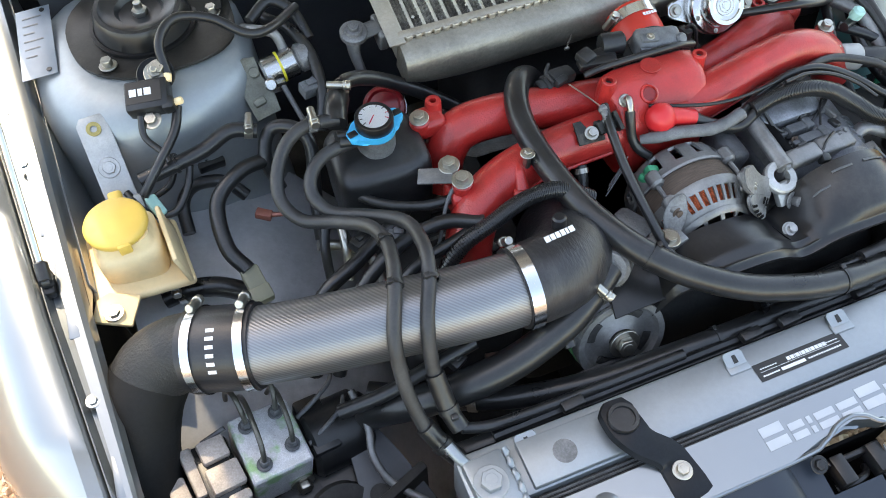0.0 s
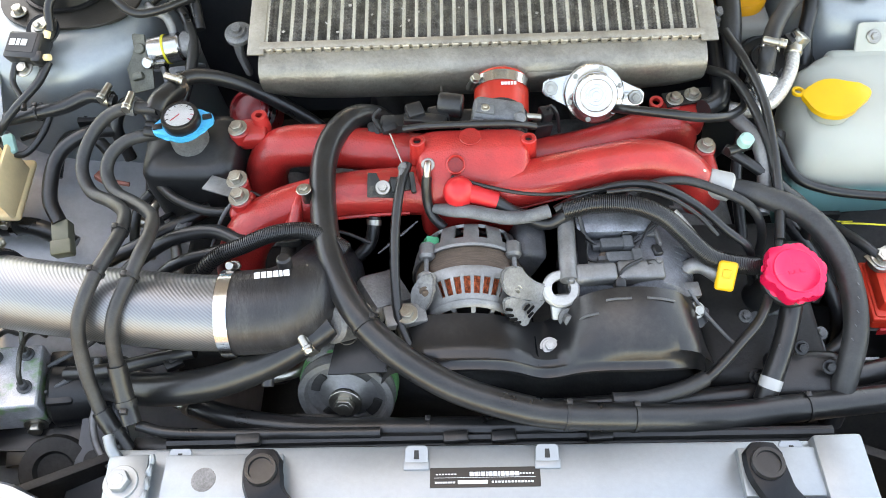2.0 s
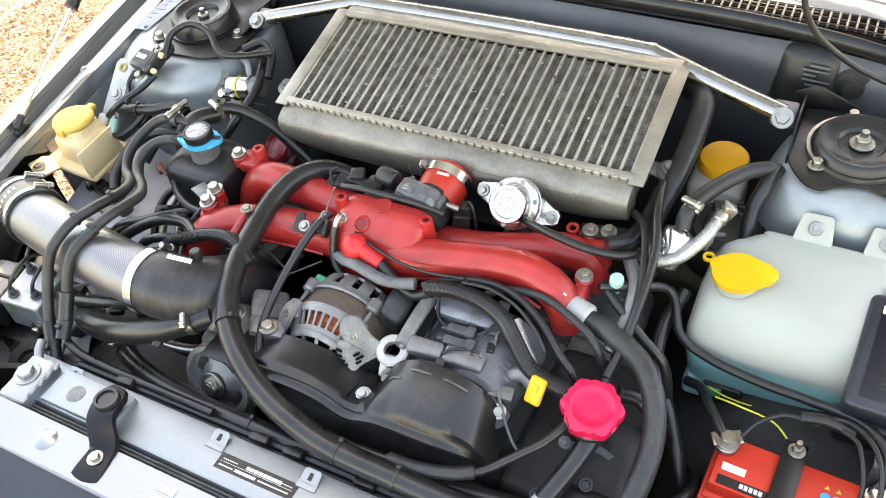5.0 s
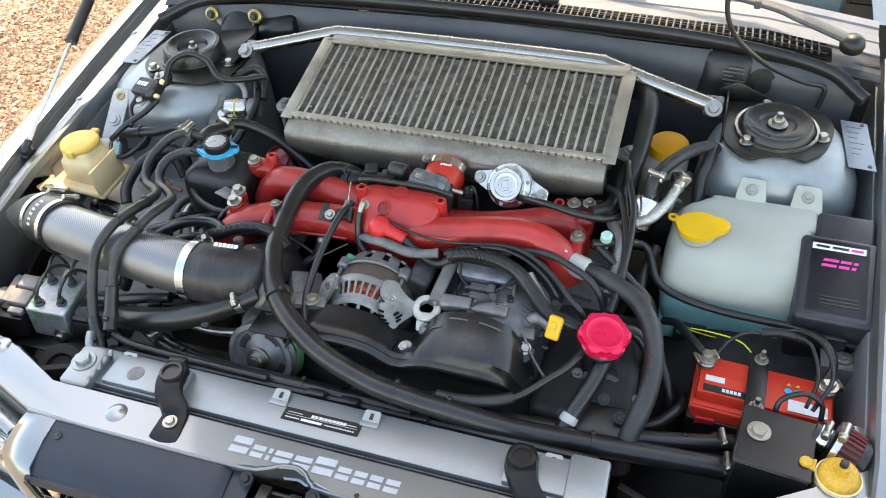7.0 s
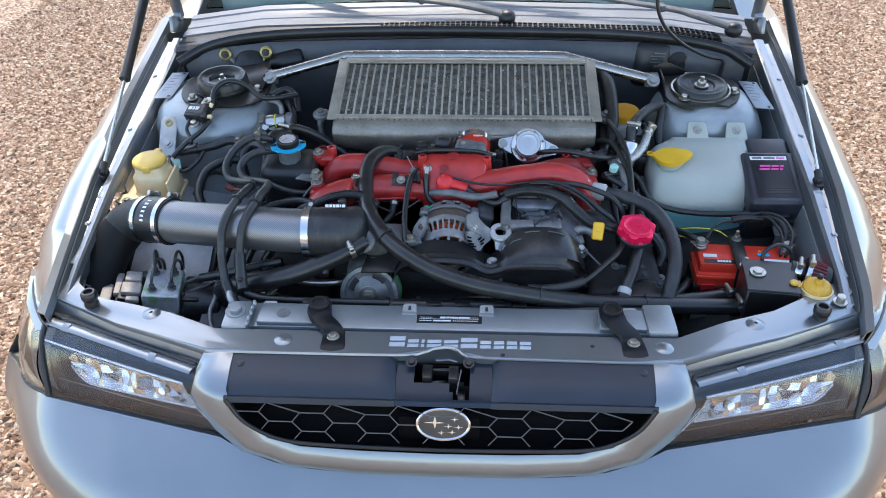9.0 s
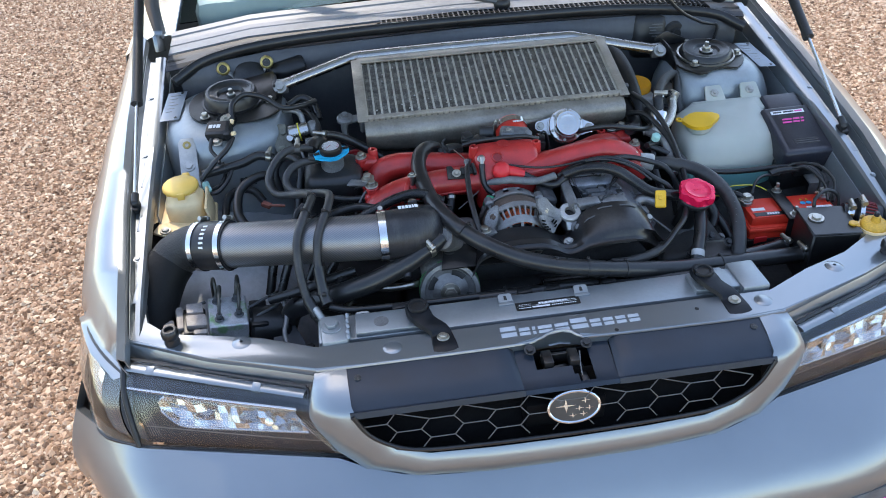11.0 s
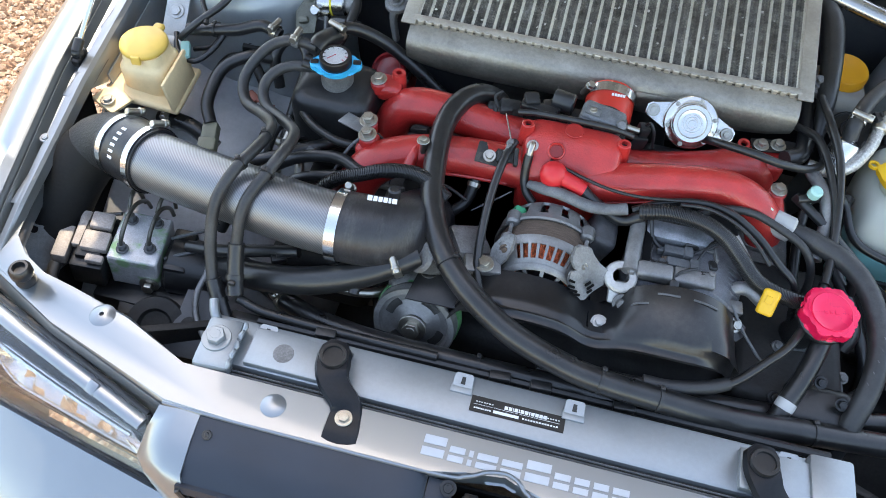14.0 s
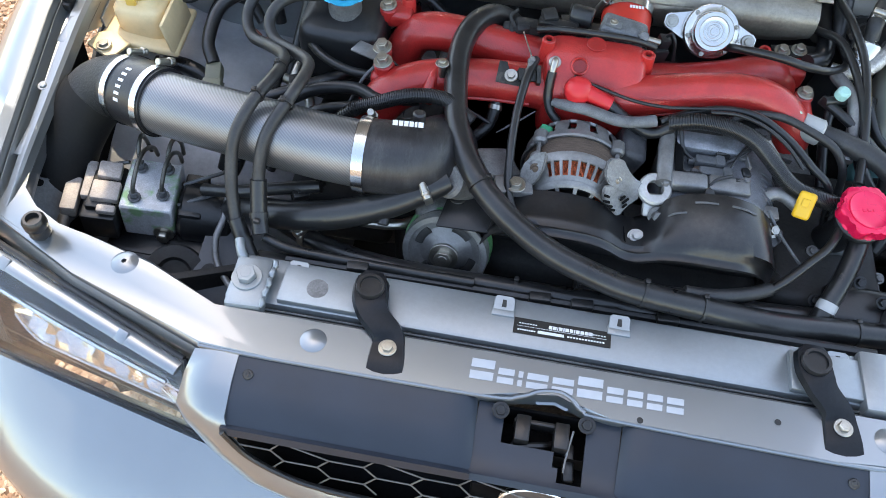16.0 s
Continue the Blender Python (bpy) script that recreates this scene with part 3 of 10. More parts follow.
# strut top mounts
for side in (-1, 1):
    sx, sy, sz = side * 0.542, 0.652, 0.809
    low = 1.0 if side < 0 else 0.60
    mount = thing("strut_mount", (sx, sy, sz), "black rubber strut top mount on a dark bolted plate", "suspension mount", "strut mounts")
    if side < 0:
        out = [(-0.108, 0.055), (-0.104, -0.050), (-0.072, -0.086), (-0.020, -0.094), (0.035, -0.090), (0.078, -0.060), (0.094, -0.010), (0.088, 0.045), (0.045, 0.088), (-0.050, 0.092)]
        out = [(side * p[0], p[1]) for p in [v for v in spline([(x, y) for x, y in out + out[:1]], 4)][:-1][::-1]]
    else:
        curve = spline([(-0.081, -0.030), (-0.075, -0.054), (-0.052, -0.084), (-0.031, -0.089)], 4) + spline([(-0.020, -0.078), (0.002, -0.070), (0.024, -0.068)], 3) + spline([(0.044, -0.078), (0.074, -0.044), (0.088, 0.014), (0.082, 0.052), (0.055, 0.074)], 4)
        out = [(p[0], p[1]) for p in curve] + [(0.000, 0.084), (-0.078, 0.070)]
    base = part("base_plate", prism(out, 0, 0.004, pose(sx, sy, sz, 1.5, 0, 0), 0.001), surf("brown_black_plate_%d" % (side + 1), (0.028, 0.026, 0.023), 0.36, 0.3, 0.25, 25, 0.06, 500, dirt=(0.07, 0.065, 0.055), dirt_amount=0.4), mount, "dark bolted plate")
    part("rubber", lathe([(r, h * low) for r, h in ((0.0, 0.0), (0.059, 0.0), (0.061, 0.004), (0.0585, 0.012), (0.0565, 0.026), (0.053, 0.031), (0.048, 0.031), (0.044, 0.027), (0.030, 0.025), (0.026, 0.018), (0.014, 0.016), (0.012, 0.016), (0.0, 0.016))], (sx, sy, sz + 0.003), (0, -0.05, 1), 48), RUBBER, mount, "domed black rubber")
    part("rim", lathe([(0.061, 0.004), (0.0655, 0.004), (0.0655, 0.008), (0.061, 0.008), (0.061, 0.004)], (sx, sy, sz + 0.002), (0, -0.05, 1), 48), SATIN if side < 0 else STEEL, mount, "" if side < 0 else "bright steel rim")
    part("nut", merge(bolt_mesh((sx, sy, sz + 0.014), (0, -0.05, 1), 0.010, 0.012), disc(0.005, 0.012, (sx, sy, sz + 0.024), bev=0.001, seg=14)), STEEL, mount, "plated centre nut")
    if side < 0:
        for k in range(3):
            a = math.pi / 2 + 0.35 + 2 * math.pi * k / 3
            bolt(mount, (sx + 0.084 * math.cos(a), sy + 0.083 * math.sin(a), sz + 0.004), r=0.007, h=0.011)
    else:
        for x, y in ((0.497, 0.603), (0.524, 0.720), (0.612, 0.640)):
            bolt(mount, (x, y, sz + 0.004), r=0.007, h=0.011)

# bonnet gas struts
for side in (-1, 1):
    lo, hi = Vector((side * 0.713, 0.336, 0.774)), Vector((side * 0.703, 0.835, 1.080))
    d = (hi - lo).normalized()
    gas = thing("gas_strut", lo, "black gas strut with a bright rod holding the bonnet up", "gas strut", "bonnet struts")
    mid = lo + d * 0.225
    part("rod", tube([lo, (lo + mid) / 2, mid], 0.0035, 12, 2), CHROME, gas, "bright polished rod")
    part("cylinder", tube([mid, (hi + mid) / 2, hi], 0.0105, 16, 2), PLASTIC, gas, "matt black cylinder")
    part("collar", lathe([(0.004, 0), (0.0118, 0), (0.0118, 0.012), (0.004, 0.012)], mid - d * 0.006, d, 16), PLASTIC, gas, "brown-black end collar")
    part("socket", merge(disc(0.0075, 0.022, lo - d * 0.004, d, 0.002, 16), disc(0.0085, 0.014, lo + Vector((-side * 0.007, 0, -0.004)), (side, 0, 0.1), 0.003, 16)), PLASTIC, gas, "black ball socket")
    part("bracket", box(lo + Vector((side * 0.002, 0.002, -0.014)), (0.016, 0.030, 0.014), 0.004, (8, 0, 0)), SATIN, gas, "dark bracket bolted to the gutter")

# front cross-member: a folded panel between the headlights
top_poly = [(-0.385, -0.058), (-0.472, -0.012), (-0.560, 0.008), (-0.605, 0.018), (-0.645, 0.034), (-0.672, 0.060), (-0.682, 0.10), (-0.686, 0.17), (-0.700, 0.17), (-0.697, 0.02), (-0.560, -0.045), (-0.385, -0.107),
            (-0.30, -0.107), (-0.07, -0.106), (-0.03, -0.101), (-0.008, -0.091), (0.012, -0.088), (0.026, -0.093), (0.040, -0.104), (0.07, -0.108), (0.30, -0.111), (0.385, -0.107), (0.560, -0.042), (0.697, 0.02), (0.700, 0.17), (0.668, 0.17), (0.655, 0.095), (0.625, 0.058), (0.560, 0.022), (0.472, -0.010), (0.385, -0.058)]
cm = part("cross_member", prism(top_poly, 0.672, 0.697, None, 0.004, 2), PAINT, car, "silver front cross-member panel")
for x in (-0.262, 0.36):
    part("pressing", lathe([(0, 0.003), (0.010, 0.0025), (0.015, 0.0)], (x, -0.078, 0.6972), seg=24), PAINT, cm)
for x, y in ((-0.505, -0.020), (0.52, -0.014)):
    part("pressing", lathe([(0.003, -0.001), (0.003, 0.0035), (0.010, 0.003), (0.016, 0.0)], (x, y, 0.697), seg=24), PAINT, cm)
    part("hole", disc(0.003, 0.0005, (x, y, 0.6975), bev=0.0001, seg=12), DARK, cm)
for x, y in ((0.245, -0.078), (0.10, -0.104)):
    part("hole", disc(0.0035, 0.0006, (x, y, 0.6972), bev=0.0001, seg=12), DARK, cm)
part("front_lip", merge(tube([(-0.385, -0.106, 0.694), (-0.30, -0.107, 0.694), (-0.07, -0.106, 0.694), (-0.03, -0.101, 0.696), (-0.008, -0.091, 0.697), (0.012, -0.088, 0.697), (0.026, -0.093, 0.697), (0.040, -0.104, 0.695), (0.07, -0.108, 0.694), (0.30, -0.111, 0.694), (0.385, -0.107, 0.694)], 0.0028, 8, 5)), PAINT, cm)
# lettering on the cross-member as plain bars
x = -0.0855
for w, tall in ((0.0275, 1), (0.0195, 0), (0.0070, 0), (0.0250, 0), (0.0250, 0), (0.0290, 1), (0.0195, 0), (0.0185, 0), (0.0185, 0), (0.0200, 0)):
    h = 0.0245 if tall else 0.0180
    for lo, hi in ((0.0, 0.40), (0.58, 1.0)):
        part("marking_bar", prism([(0.001 * lo, h * lo), (w - 0.002 + 0.001 * lo, h * lo), (w - 0.002 + 0.001 * hi, h * hi), (0.001 * hi, h * hi)], 0.6973, 0.6978, Matrix.Translation((x, -0.0895, 0)) @ pose(0, 0, 0, 0, 0, 1.2)), MARKGREY, cm)
    x += w + 0.0026
# angled outer ledges beside the headlights
for side in (-1, 1):
    part("ledge", thick(loft([[(side * x, y, z) for x, y, z in ((0.385, -0.100, 0.695), (0.385, -0.112, 0.676), (0.385, -0.112, 0.64))], [(side * x, y, z) for x, y, z in ((0.56, -0.038, 0.696), (0.565, -0.050, 0.678), (0.565, -0.05, 0.64))], [(side * x, y, z) for x, y, z in ((0.697, 0.024, 0.698), (0.705, 0.014, 0.680), (0.705, 0.014, 0.64))]]), 0.003), PAINT, cm)
    sx = -0.618 if side < 0 else 0.632
    stop = thing("bonnet_stop", (sx, 0.0, 0.697), "black rubber bonnet stop screwed into the cross-member", "rubber stop", "bonnet stops")
    part("rubber", lathe([(0, 0), (0.012, 0), (0.013, 0.004), (0.011, 0.012), (0.014, 0.016), (0.014, 0.026), (0.011, 0.030), (0.008, 0.030), (0.007, 0.024), (0, 0.024)], (sx, 0.0 if side < 0 else 0.008, 0.697 - (0.006 if side > 0 else 0)), seg=24), RUBBER, stop)

# latch brackets
for bx, rx in ((-0.179, -0.212), (0.311, 0.282)):
    br = thing("radiator_bracket", (bx, -0.05, 0.697), "black pressed-steel radiator bracket with a rubber bush", "bracket", "radiator brackets")
    line = spline([(rx, 0.012), (rx, -0.012), (rx + 0.008, -0.035), (bx - 0.004, -0.056), (bx, -0.075), (bx + 0.002, -0.108)], 5)
    wid = np.interp(np.linspace(0, 1, len(line)), (0, 0.08, 0.25, 0.5, 0.75, 1), (0.012, 0.020, 0.021, 0.017, 0.020, 0.024)).tolist()
    zz = np.interp(np.linspace(0, 1, len(line)), (0, 0.35, 0.55, 0.7, 0.9, 1), (0.717, 0.716, 0.708, 0.701, 0.6995, 0.694)).tolist()
    rows = []
    for k, p in enumerate(line):
        q = line[min(k + 1, len(line) - 1)] - line[max(k - 1, 0)]
        nrm = Vector((-q[1], q[0])).normalized()
        row = []
        for f, dz in ((-1, -0.007), (-0.86, 0.0), (-0.5, 0.001), (0, 0.0015), (0.5, 0.001), (0.86, 0.0), (1, -0.007)):
            row.append((p[0] + nrm.x * f * wid[k], p[1] + nrm.y * f * wid[k], zz[k] + dz))
        rows.append(row)
    part("strap", thick(loft(rows), 0.0025), GLOSSBLK, br, "black curved steel strap", 50)
    part("bush", lathe([(0, 0.0), (0.0155, 0.0), (0.0165, 0.003), (0.0155, 0.007), (0.012, 0.007), (0.0115, 0.004), (0, 0.004)], (rx, -0.010, 0.716), seg=28), RUBBER, br, "black rubber bush")
    bolt(br, (bx, -0.074, 0.7015), r=0.0066, h=0.007)

# graphite shroud panel ahead of the cross-member: two raised wings and a sunk middle with a latch opening
def shroud_z(y):
    return float(np.interp(-y, (0.104, 0.113, 0.140, 0.170, 0.186, 0.190), (0.690, 0.689, 0.683, 0.677, 0.672, 0.664)))


SHY = (-0.106, -0.113, -0.126, -0.140, -0.155, -0.170, -0.180, -0.186, -0.190)
for side in (-1, 1):
    wing_in = 0.074 if side < 0 else 0.088
    rows = []
    for x in [wing_in - 0.006, wing_in - 0.004, wing_in + 0.006] + np.linspace(wing_in + 0.03, 0.338, 8).tolist():
        k = 0.0 if x < wing_in - 0.005 else (0.002 if x < wing_in else 0.009)
        rows.append([(side * (x + 0.010 * (0.186 + y) * -4.0 * (x < wing_in + 0.01) * -1), y, shroud_z(y) - 0.006 + min(k, 0.009) * min(1.0, (0.187 + y) * 30) + (0.006 if y < -0.181 else 0.0)) for y in SHY])
    part("shroud_panel", thick(loft(rows), 0.003), PANELBLK, car, "graphite plastic panel above the grille", 40)
    part("clip", merge(disc(0.0058, 0.003, (side * 0.322, -0.128, 0.688), (0, -0.2, 1), 0.001, 16), disc(0.0030, 0.0042, (side * 0.322, -0.128, 0.688), (0, -0.2, 1), 0.001, 12)), PLASTIC, car)
bm = bmesh.new()
gx, gy = (-0.070, -0.041, 0.016, 0.022, 0.048, 0.084), (-0.106, -0.126, -0.146, -0.162, -0.177, -0.184, -0.1895)
grid = [[bm.verts.new((x, y, shroud_z(y) - 0.0085 * min(1.0, max(0.0, (0.1895 + y) * 60)))) for y in gy] for x in gx]
for i in range(len(gx) - 1):
    for j in range(len(gy) - 1):
        if (1 <= i <= 3 and j < 2) or (i == 3 and j < 4) or (i == 2 and j < 3):
            continue
        bm.faces.new((grid[i][j], grid[i + 1][j], grid[i + 1][j + 1], grid[i][j + 1]))
bmesh.ops.delete(bm, geom=[v for v in bm.verts if not v.link_faces], context="VERTS")
part("shroud_middle", thick(bm, 0.003), PANELBLK, car, "sunk middle of the graphite panel")
latch = thing("bonnet_latch", (0.0, -0.13, 0.64), "black steel bonnet latch in its recess", "latch")
# Box and back wall blackened to give the latch recess its shade.
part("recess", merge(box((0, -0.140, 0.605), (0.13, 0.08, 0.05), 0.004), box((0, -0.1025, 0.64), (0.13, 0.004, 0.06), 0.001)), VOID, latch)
part("latch_plate", merge(box((-0.02, -0.128, 0.672), (0.016, 0.03, 0.02), 0.002), box((0.022, -0.130, 0.672), (0.016, 0.03, 0.02), 0.002), box((0.0, -0.118, 0.668), (0.06, 0.006, 0.018), 0.002), tube([(-0.028, -0.140, 0.660), (-0.010, -0.142, 0.668), (0.006, -0.138, 0.666), (0.016, -0.130, 0.655)], 0.004, 8, 4), box((0.034, -0.148, 0.654), (0.012, 0.040, 0.008), 0.002, (8, 0, 6))), SATIN, latch)
part("spring", tube([(0.034, -0.122, 0.680), (0.030, -0.145, 0.672), (0.028, -0.165, 0.668)], 0.0012, 8, 4), CASTD, latch, "thin steel spring wire")
for x in (-0.046, 0.046):
    bolt(latch, (x, -0.117, 0.690), (0, -0.4, 1), 0.006, 0.006, SATIN)

# grille surround, mesh and badge
for side in (-1, 1):
    rows = [[(side * x, y, z) for x, y, z in r] for r in (
        ((0.338, -0.108, 0.694), (0.360, -0.109, 0.695), (0.388, -0.109, 0.692), (0.396, -0.110, 0.670)),
        ((0.337, -0.140, 0.689), (0.360, -0.140, 0.690), (0.392, -0.135, 0.686), (0.400, -0.133, 0.664)),
        ((0.335, -0.176, 0.678), (0.358, -0.172, 0.679), (0.393, -0.164, 0.674), (0.402, -0.160, 0.650)),
        ((0.330, -0.188, 0.664), (0.352, -0.186, 0.664), (0.384, -0.176, 0.654), (0.392, -0.170, 0.630)),
        ((0.309, -0.196, 0.626), (0.333, -0.199, 0.624), (0.358, -0.190, 0.612), (0.366, -0.182, 0.590)),
        ((0.274, -0.203, 0.598), (0.296, -0.211, 0.588), (0.318, -0.205, 0.572), (0.325, -0.196, 0.556)),
        ((0.222, -0.207, 0.585), (0.233, -0.219, 0.570), (0.246, -0.217, 0.549), (0.252, -0.206, 0.536)),
        ((0.120, -0.210, 0.582), (0.124, -0.223, 0.566), (0.128, -0.222, 0.541), (0.130, -0.210, 0.529)),
        ((0.0, -0.211, 0.581), (0.0, -0.224, 0.565), (0.0, -0.223, 0.540), (0.0, -0.211, 0.528)))]
    part("grille_surround", thick(loft(rows), 0.003), PAINT, car, "silver painted grille surround", 60)
# Black sheet behind the mesh; the shaded depth is put into its colour.
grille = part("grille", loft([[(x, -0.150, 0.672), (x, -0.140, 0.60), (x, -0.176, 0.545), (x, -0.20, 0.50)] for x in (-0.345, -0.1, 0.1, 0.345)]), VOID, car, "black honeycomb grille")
rim_pts = [(s * x, y, z) for s, x, y, z in ((-1, 0.335, -0.189, 0.668), (-1, 0.313, -0.195, 0.630), (-1, 0.277, -0.200, 0.604), (-1, 0.228, -0.204, 0.591), (-1, 0.12, -0.207, 0.588), (1, 0.0, -0.208, 0.587), (1, 0.12, -0.207, 0.588), (1, 0.228, -0.204, 0.591), (1, 0.277, -0.200, 0.604), (1, 0.313, -0.195, 0.630), (1, 0.335, -0.189, 0.668))]
part("grille_rim", tube(rim_pts, 0.0035, 8, 4), PLASTIC, grille)
MESHGREY = surf("grille_wire", (0.12, 0.115, 0.11), 0.45, 0.2, 0.15, 60, 0.05, 400)
HX, HF, HZ = 0.033, 0.019, 0.0178
for col in range(-6, 7):
    for row in range(-1, 5):
        cx, cz = 0.008 + col * (HX + HF), 0.662 - row * 2 * HZ - (HZ if col % 2 else 0)
        run = []
        for p, q in (((-HX, 0), (-HF, HZ)), ((-HF, HZ), (HF, HZ)), ((HF, HZ), (HX, 0))):
            ends = []
            for u, w in (p, q):
                x, z = cx + u, cz + w
                ends.append((x, -0.186 - (0.668 - z) * 0.17, z))
            mid = tuple((a + b) / 2 for a, b in zip(*ends))
            lim = float(np.interp(mid[2], (0.590, 0.604, 0.63, 0.668), (0.222, 0.268, 0.306, 0.328)))
            if 0.596 < mid[2] < 0.658 and abs(mid[0]) < lim:
                run += ends if not run else [ends[1]]
        if len(run) > 1:
            part("mesh_cell", tube(run, 0.0010, 6, 1, False), MESHGREY, grille)
badge = thing("badge", (0.008, -0.192, 0.632), "oval chrome-rimmed badge with six stars on the grille", "badge")
bmx = pose(0.008, -0.194, 0.632, 68, 0, 0)
ov = [(0.041 * math.cos(a), 0.026 * math.sin(a)) for a in (2 * math.pi * k / 40 for k in range(40))]
part("backing", prism(ov, -0.006, 0.001, bmx, 0.001), surf("badge_grey", (0.055, 0.055, 0.055), 0.3, 0.2, 0.1, 40, 0), badge)
part("rim", moved(tube([(x, y, 0) for x, y in ov] + [(ov[0][0], ov[0][1], 0)], 0.0028, 8, 2, False), bmx), CHROME, badge, "chrome oval rim")
for x, y, s in ((-0.013, 0.003, 0.0155), (0.018, 0.009, 0.007), (0.024, -0.004, 0.007), (0.008, -0.003, 0.007), (0.014, -0.013, 0.007), (-0.003, -0.014, 0.007)):
    st = [(x + s * (1.0 if k % 2 == 0 else 0.20) * math.cos(math.pi * k / 4) * 1.15, y + s * (1.0 if k % 2 == 0 else 0.20) * math.sin(math.pi * k / 4) * 0.72) for k in range(8)]
    part("star", prism(st, 0.0008, 0.0022, bmx), CHROME, badge)

# headlights
for side in (-1, 1):
    hl = thing("headlight", (side * 0.55, -0.08, 0.62), "clear-lensed headlight with a dark bezel and chrome reflector", "headlight", "headlights")

    def hp(u, v, out=0.0):
        """A place on the lamp: u outwards 0 to 1, v downwards 0 to 1, out: ahead of the face."""
        a = Vector((0.405, -0.118, 0.672)).lerp(Vector((0.700, -0.005, 0.680)), u)
        b = Vector((0.352, -0.168, 0.558)).lerp(Vector((0.688, -0.100, 0.572)), u)
        bul = 0.024 * (min(v / 0.30, 1.0) if v < 0.30 else (1 - ((v - 0.30) / 0.70) ** 1.5)) * (0.75 + 0.25 * math.sin(math.pi * u))
        p = a.lerp(b, v)
        nrm = Vector((0.26, -0.80, 0.53))
        p = p + nrm * (bul + out)
        return (side * p.x, p.y, p.z)

    us, vs = np.linspace(0, 1, 15), np.array([0, 0.08, 0.16, 0.24, 0.285, 0.315, 0.40, 0.5, 0.6, 0.7, 0.8, 0.9, 1.0])
    part("lens", thick(loft([[hp(u, v) for v in vs] for u in us]), 0.003), LENS, hl, "clear ribbed lens", 35).visible_shadow = False
    part("housing", loft([[hp(u, v, -0.030 - 0.018 * math.sin(math.pi * u) * math.sin(math.pi * v)) for v in vs] for u in us]), PANELBLK, hl, "dark grey inner bezel", 60)
    part("rim", tube([hp(u, 0.0, -0.004) for u in us] + [hp(1, v, -0.004) for v in vs[1:]] + [hp(u, 1, -0.004) for u in us[::-1][1:]] + [hp(0, v, -0.004) for v in vs[::-1][1:]], 0.004, 8, 1), PLASTIC, hl)
    # faceted bright reflector in its dark frame
    rng_l = random.Random(5)
    NU, NV = 20, 4
    rows, edge_a, edge_b = [], [], []
    for i in range(NU + 1):
        u = 0.13 + 0.72 * i / NU
        top = 0.345 + 0.02 * u + 0.10 * max(0.0, (u - 0.78) / 0.07) ** 2
        low = 0.665 + 0.10 * u - 0.20 * max(0.0, (u - 0.74) / 0.11) ** 2
        row = []
        for j in range(NV + 1):
            inside = 0 < i < NU and 0 < j < NV
            row.append(hp(u, top + (low - top) * j / NV, -0.016 - (0.012 * math.sin(math.pi * j / NV) + rng_l.uniform(-0.009, 0.009) if inside else 0.0)))
        rows.append(row)
        edge_a.append(row[0]), edge_b.append(row[-1])
    part("reflector", loft(rows), LAMPCHROME, hl, "faceted chrome reflector", 3)
    part("reflector_edge", tube(edge_a, 0.0028, 6, 1), LAMPCHROME, hl)
    part("reflector_edge", tube(edge_b, 0.0022, 6, 1), LAMPCHROME, hl)
    for u in (0.30,):
        part("bulb_cover", lathe([(0, 0.010), (0.007, 0.008), (0.009, 0.0)], hp(u, 0.56, -0.024), (side * 0.26, -0.8, 0.5), 20), POLISH, hl)
    for k in range(5):
        part("lens_rib", tube([hp(0.135 - 0.022 * k, 0.40 + 0.02 * k, -0.005), hp(0.090 - 0.014 * k, 0.66, -0.005), hp(0.050 - 0.008 * k, 0.93, -0.005)], 0.0009, 6, 3), LAMPCHROME, hl)
        part("lens_rib", tube([hp(0.945 - 0.012 * k, 0.38, -0.005), hp(0.940 - 0.012 * k, 0.60, -0.005), hp(0.925 - 0.012 * k, 0.86, -0.005)], 0.0006, 6, 3), GREYPL, hl)
    part("bezel_line", tube([hp(u, 0.31, -0.006) for u in np.linspace(0.10, 0.99, 9)], 0.0030, 6, 2), LAMPCHROME, hl)
    part("bezel_line", tube([hp(u, 0.80 - 0.04 * u, -0.014) for u in np.linspace(0.1, 0.95, 9)], 0.0010, 6, 2), GREYPL, hl)
    # pale strip along the lamp's upper edge and its clips
    part("top_strip", tube([hp(u, 0.07, 0.003) for u in np.linspace(0.01, 0.98, 9)], 0.0095, 8, 2, True, 0.4), PAINT, hl, "silver strip along the top edge")
    for u in (0.26, 0.84):
        part("clip", box(hp(u, 0.07, 0.006), (0.015, 0.016, 0.006), 0.002, (25, 0, side * 20)), PAINT, hl)
    # side marker lamp wrapped round the corner
    top_l = spline([(0.704, -0.022, 0.664), (0.744, 0.030, 0.664), (0.780, 0.095, 0.662), (0.803, 0.164, 0.656)], 4)
    low_l = spline([(0.690, -0.100, 0.574), (0.760, -0.052, 0.568), (0.796, 0.045, 0.576), (0.810, 0.160, 0.592)], 4)

    def marker(inset):
        out_ = []
        for a, b in zip(top_l, low_l):
            row = []
            for v in np.linspace(0, 1, 9):
                p = a.lerp(b, v) + Vector((0.85, -0.5, 0.1)) * (0.016 * math.sin(math.pi * v) - inset)
                row.append((side * p.x, p.y, p.z))
            out_.append(row)
        return out_

    mk = part("marker_lens", thick(loft(marker(0.0)), 0.0025), LENS, hl, "clear corner marker lens", 60)
    mk.visible_shadow = False
    part("marker_bezel", loft(marker(0.022)), PANELBLK, hl, "dark corner bezel", 60)
    inner = marker(0.016)
    part("marker_reflector", loft([[r[k] for k in range(2, 6)] for r in inner[4:10]]), LAMPCHROME, hl, "bright corner reflector", 3)
    part("marker_rim", tube([(side * p.x, p.y, p.z) for p in top_l] , 0.003, 6, 1), PLASTIC, hl)
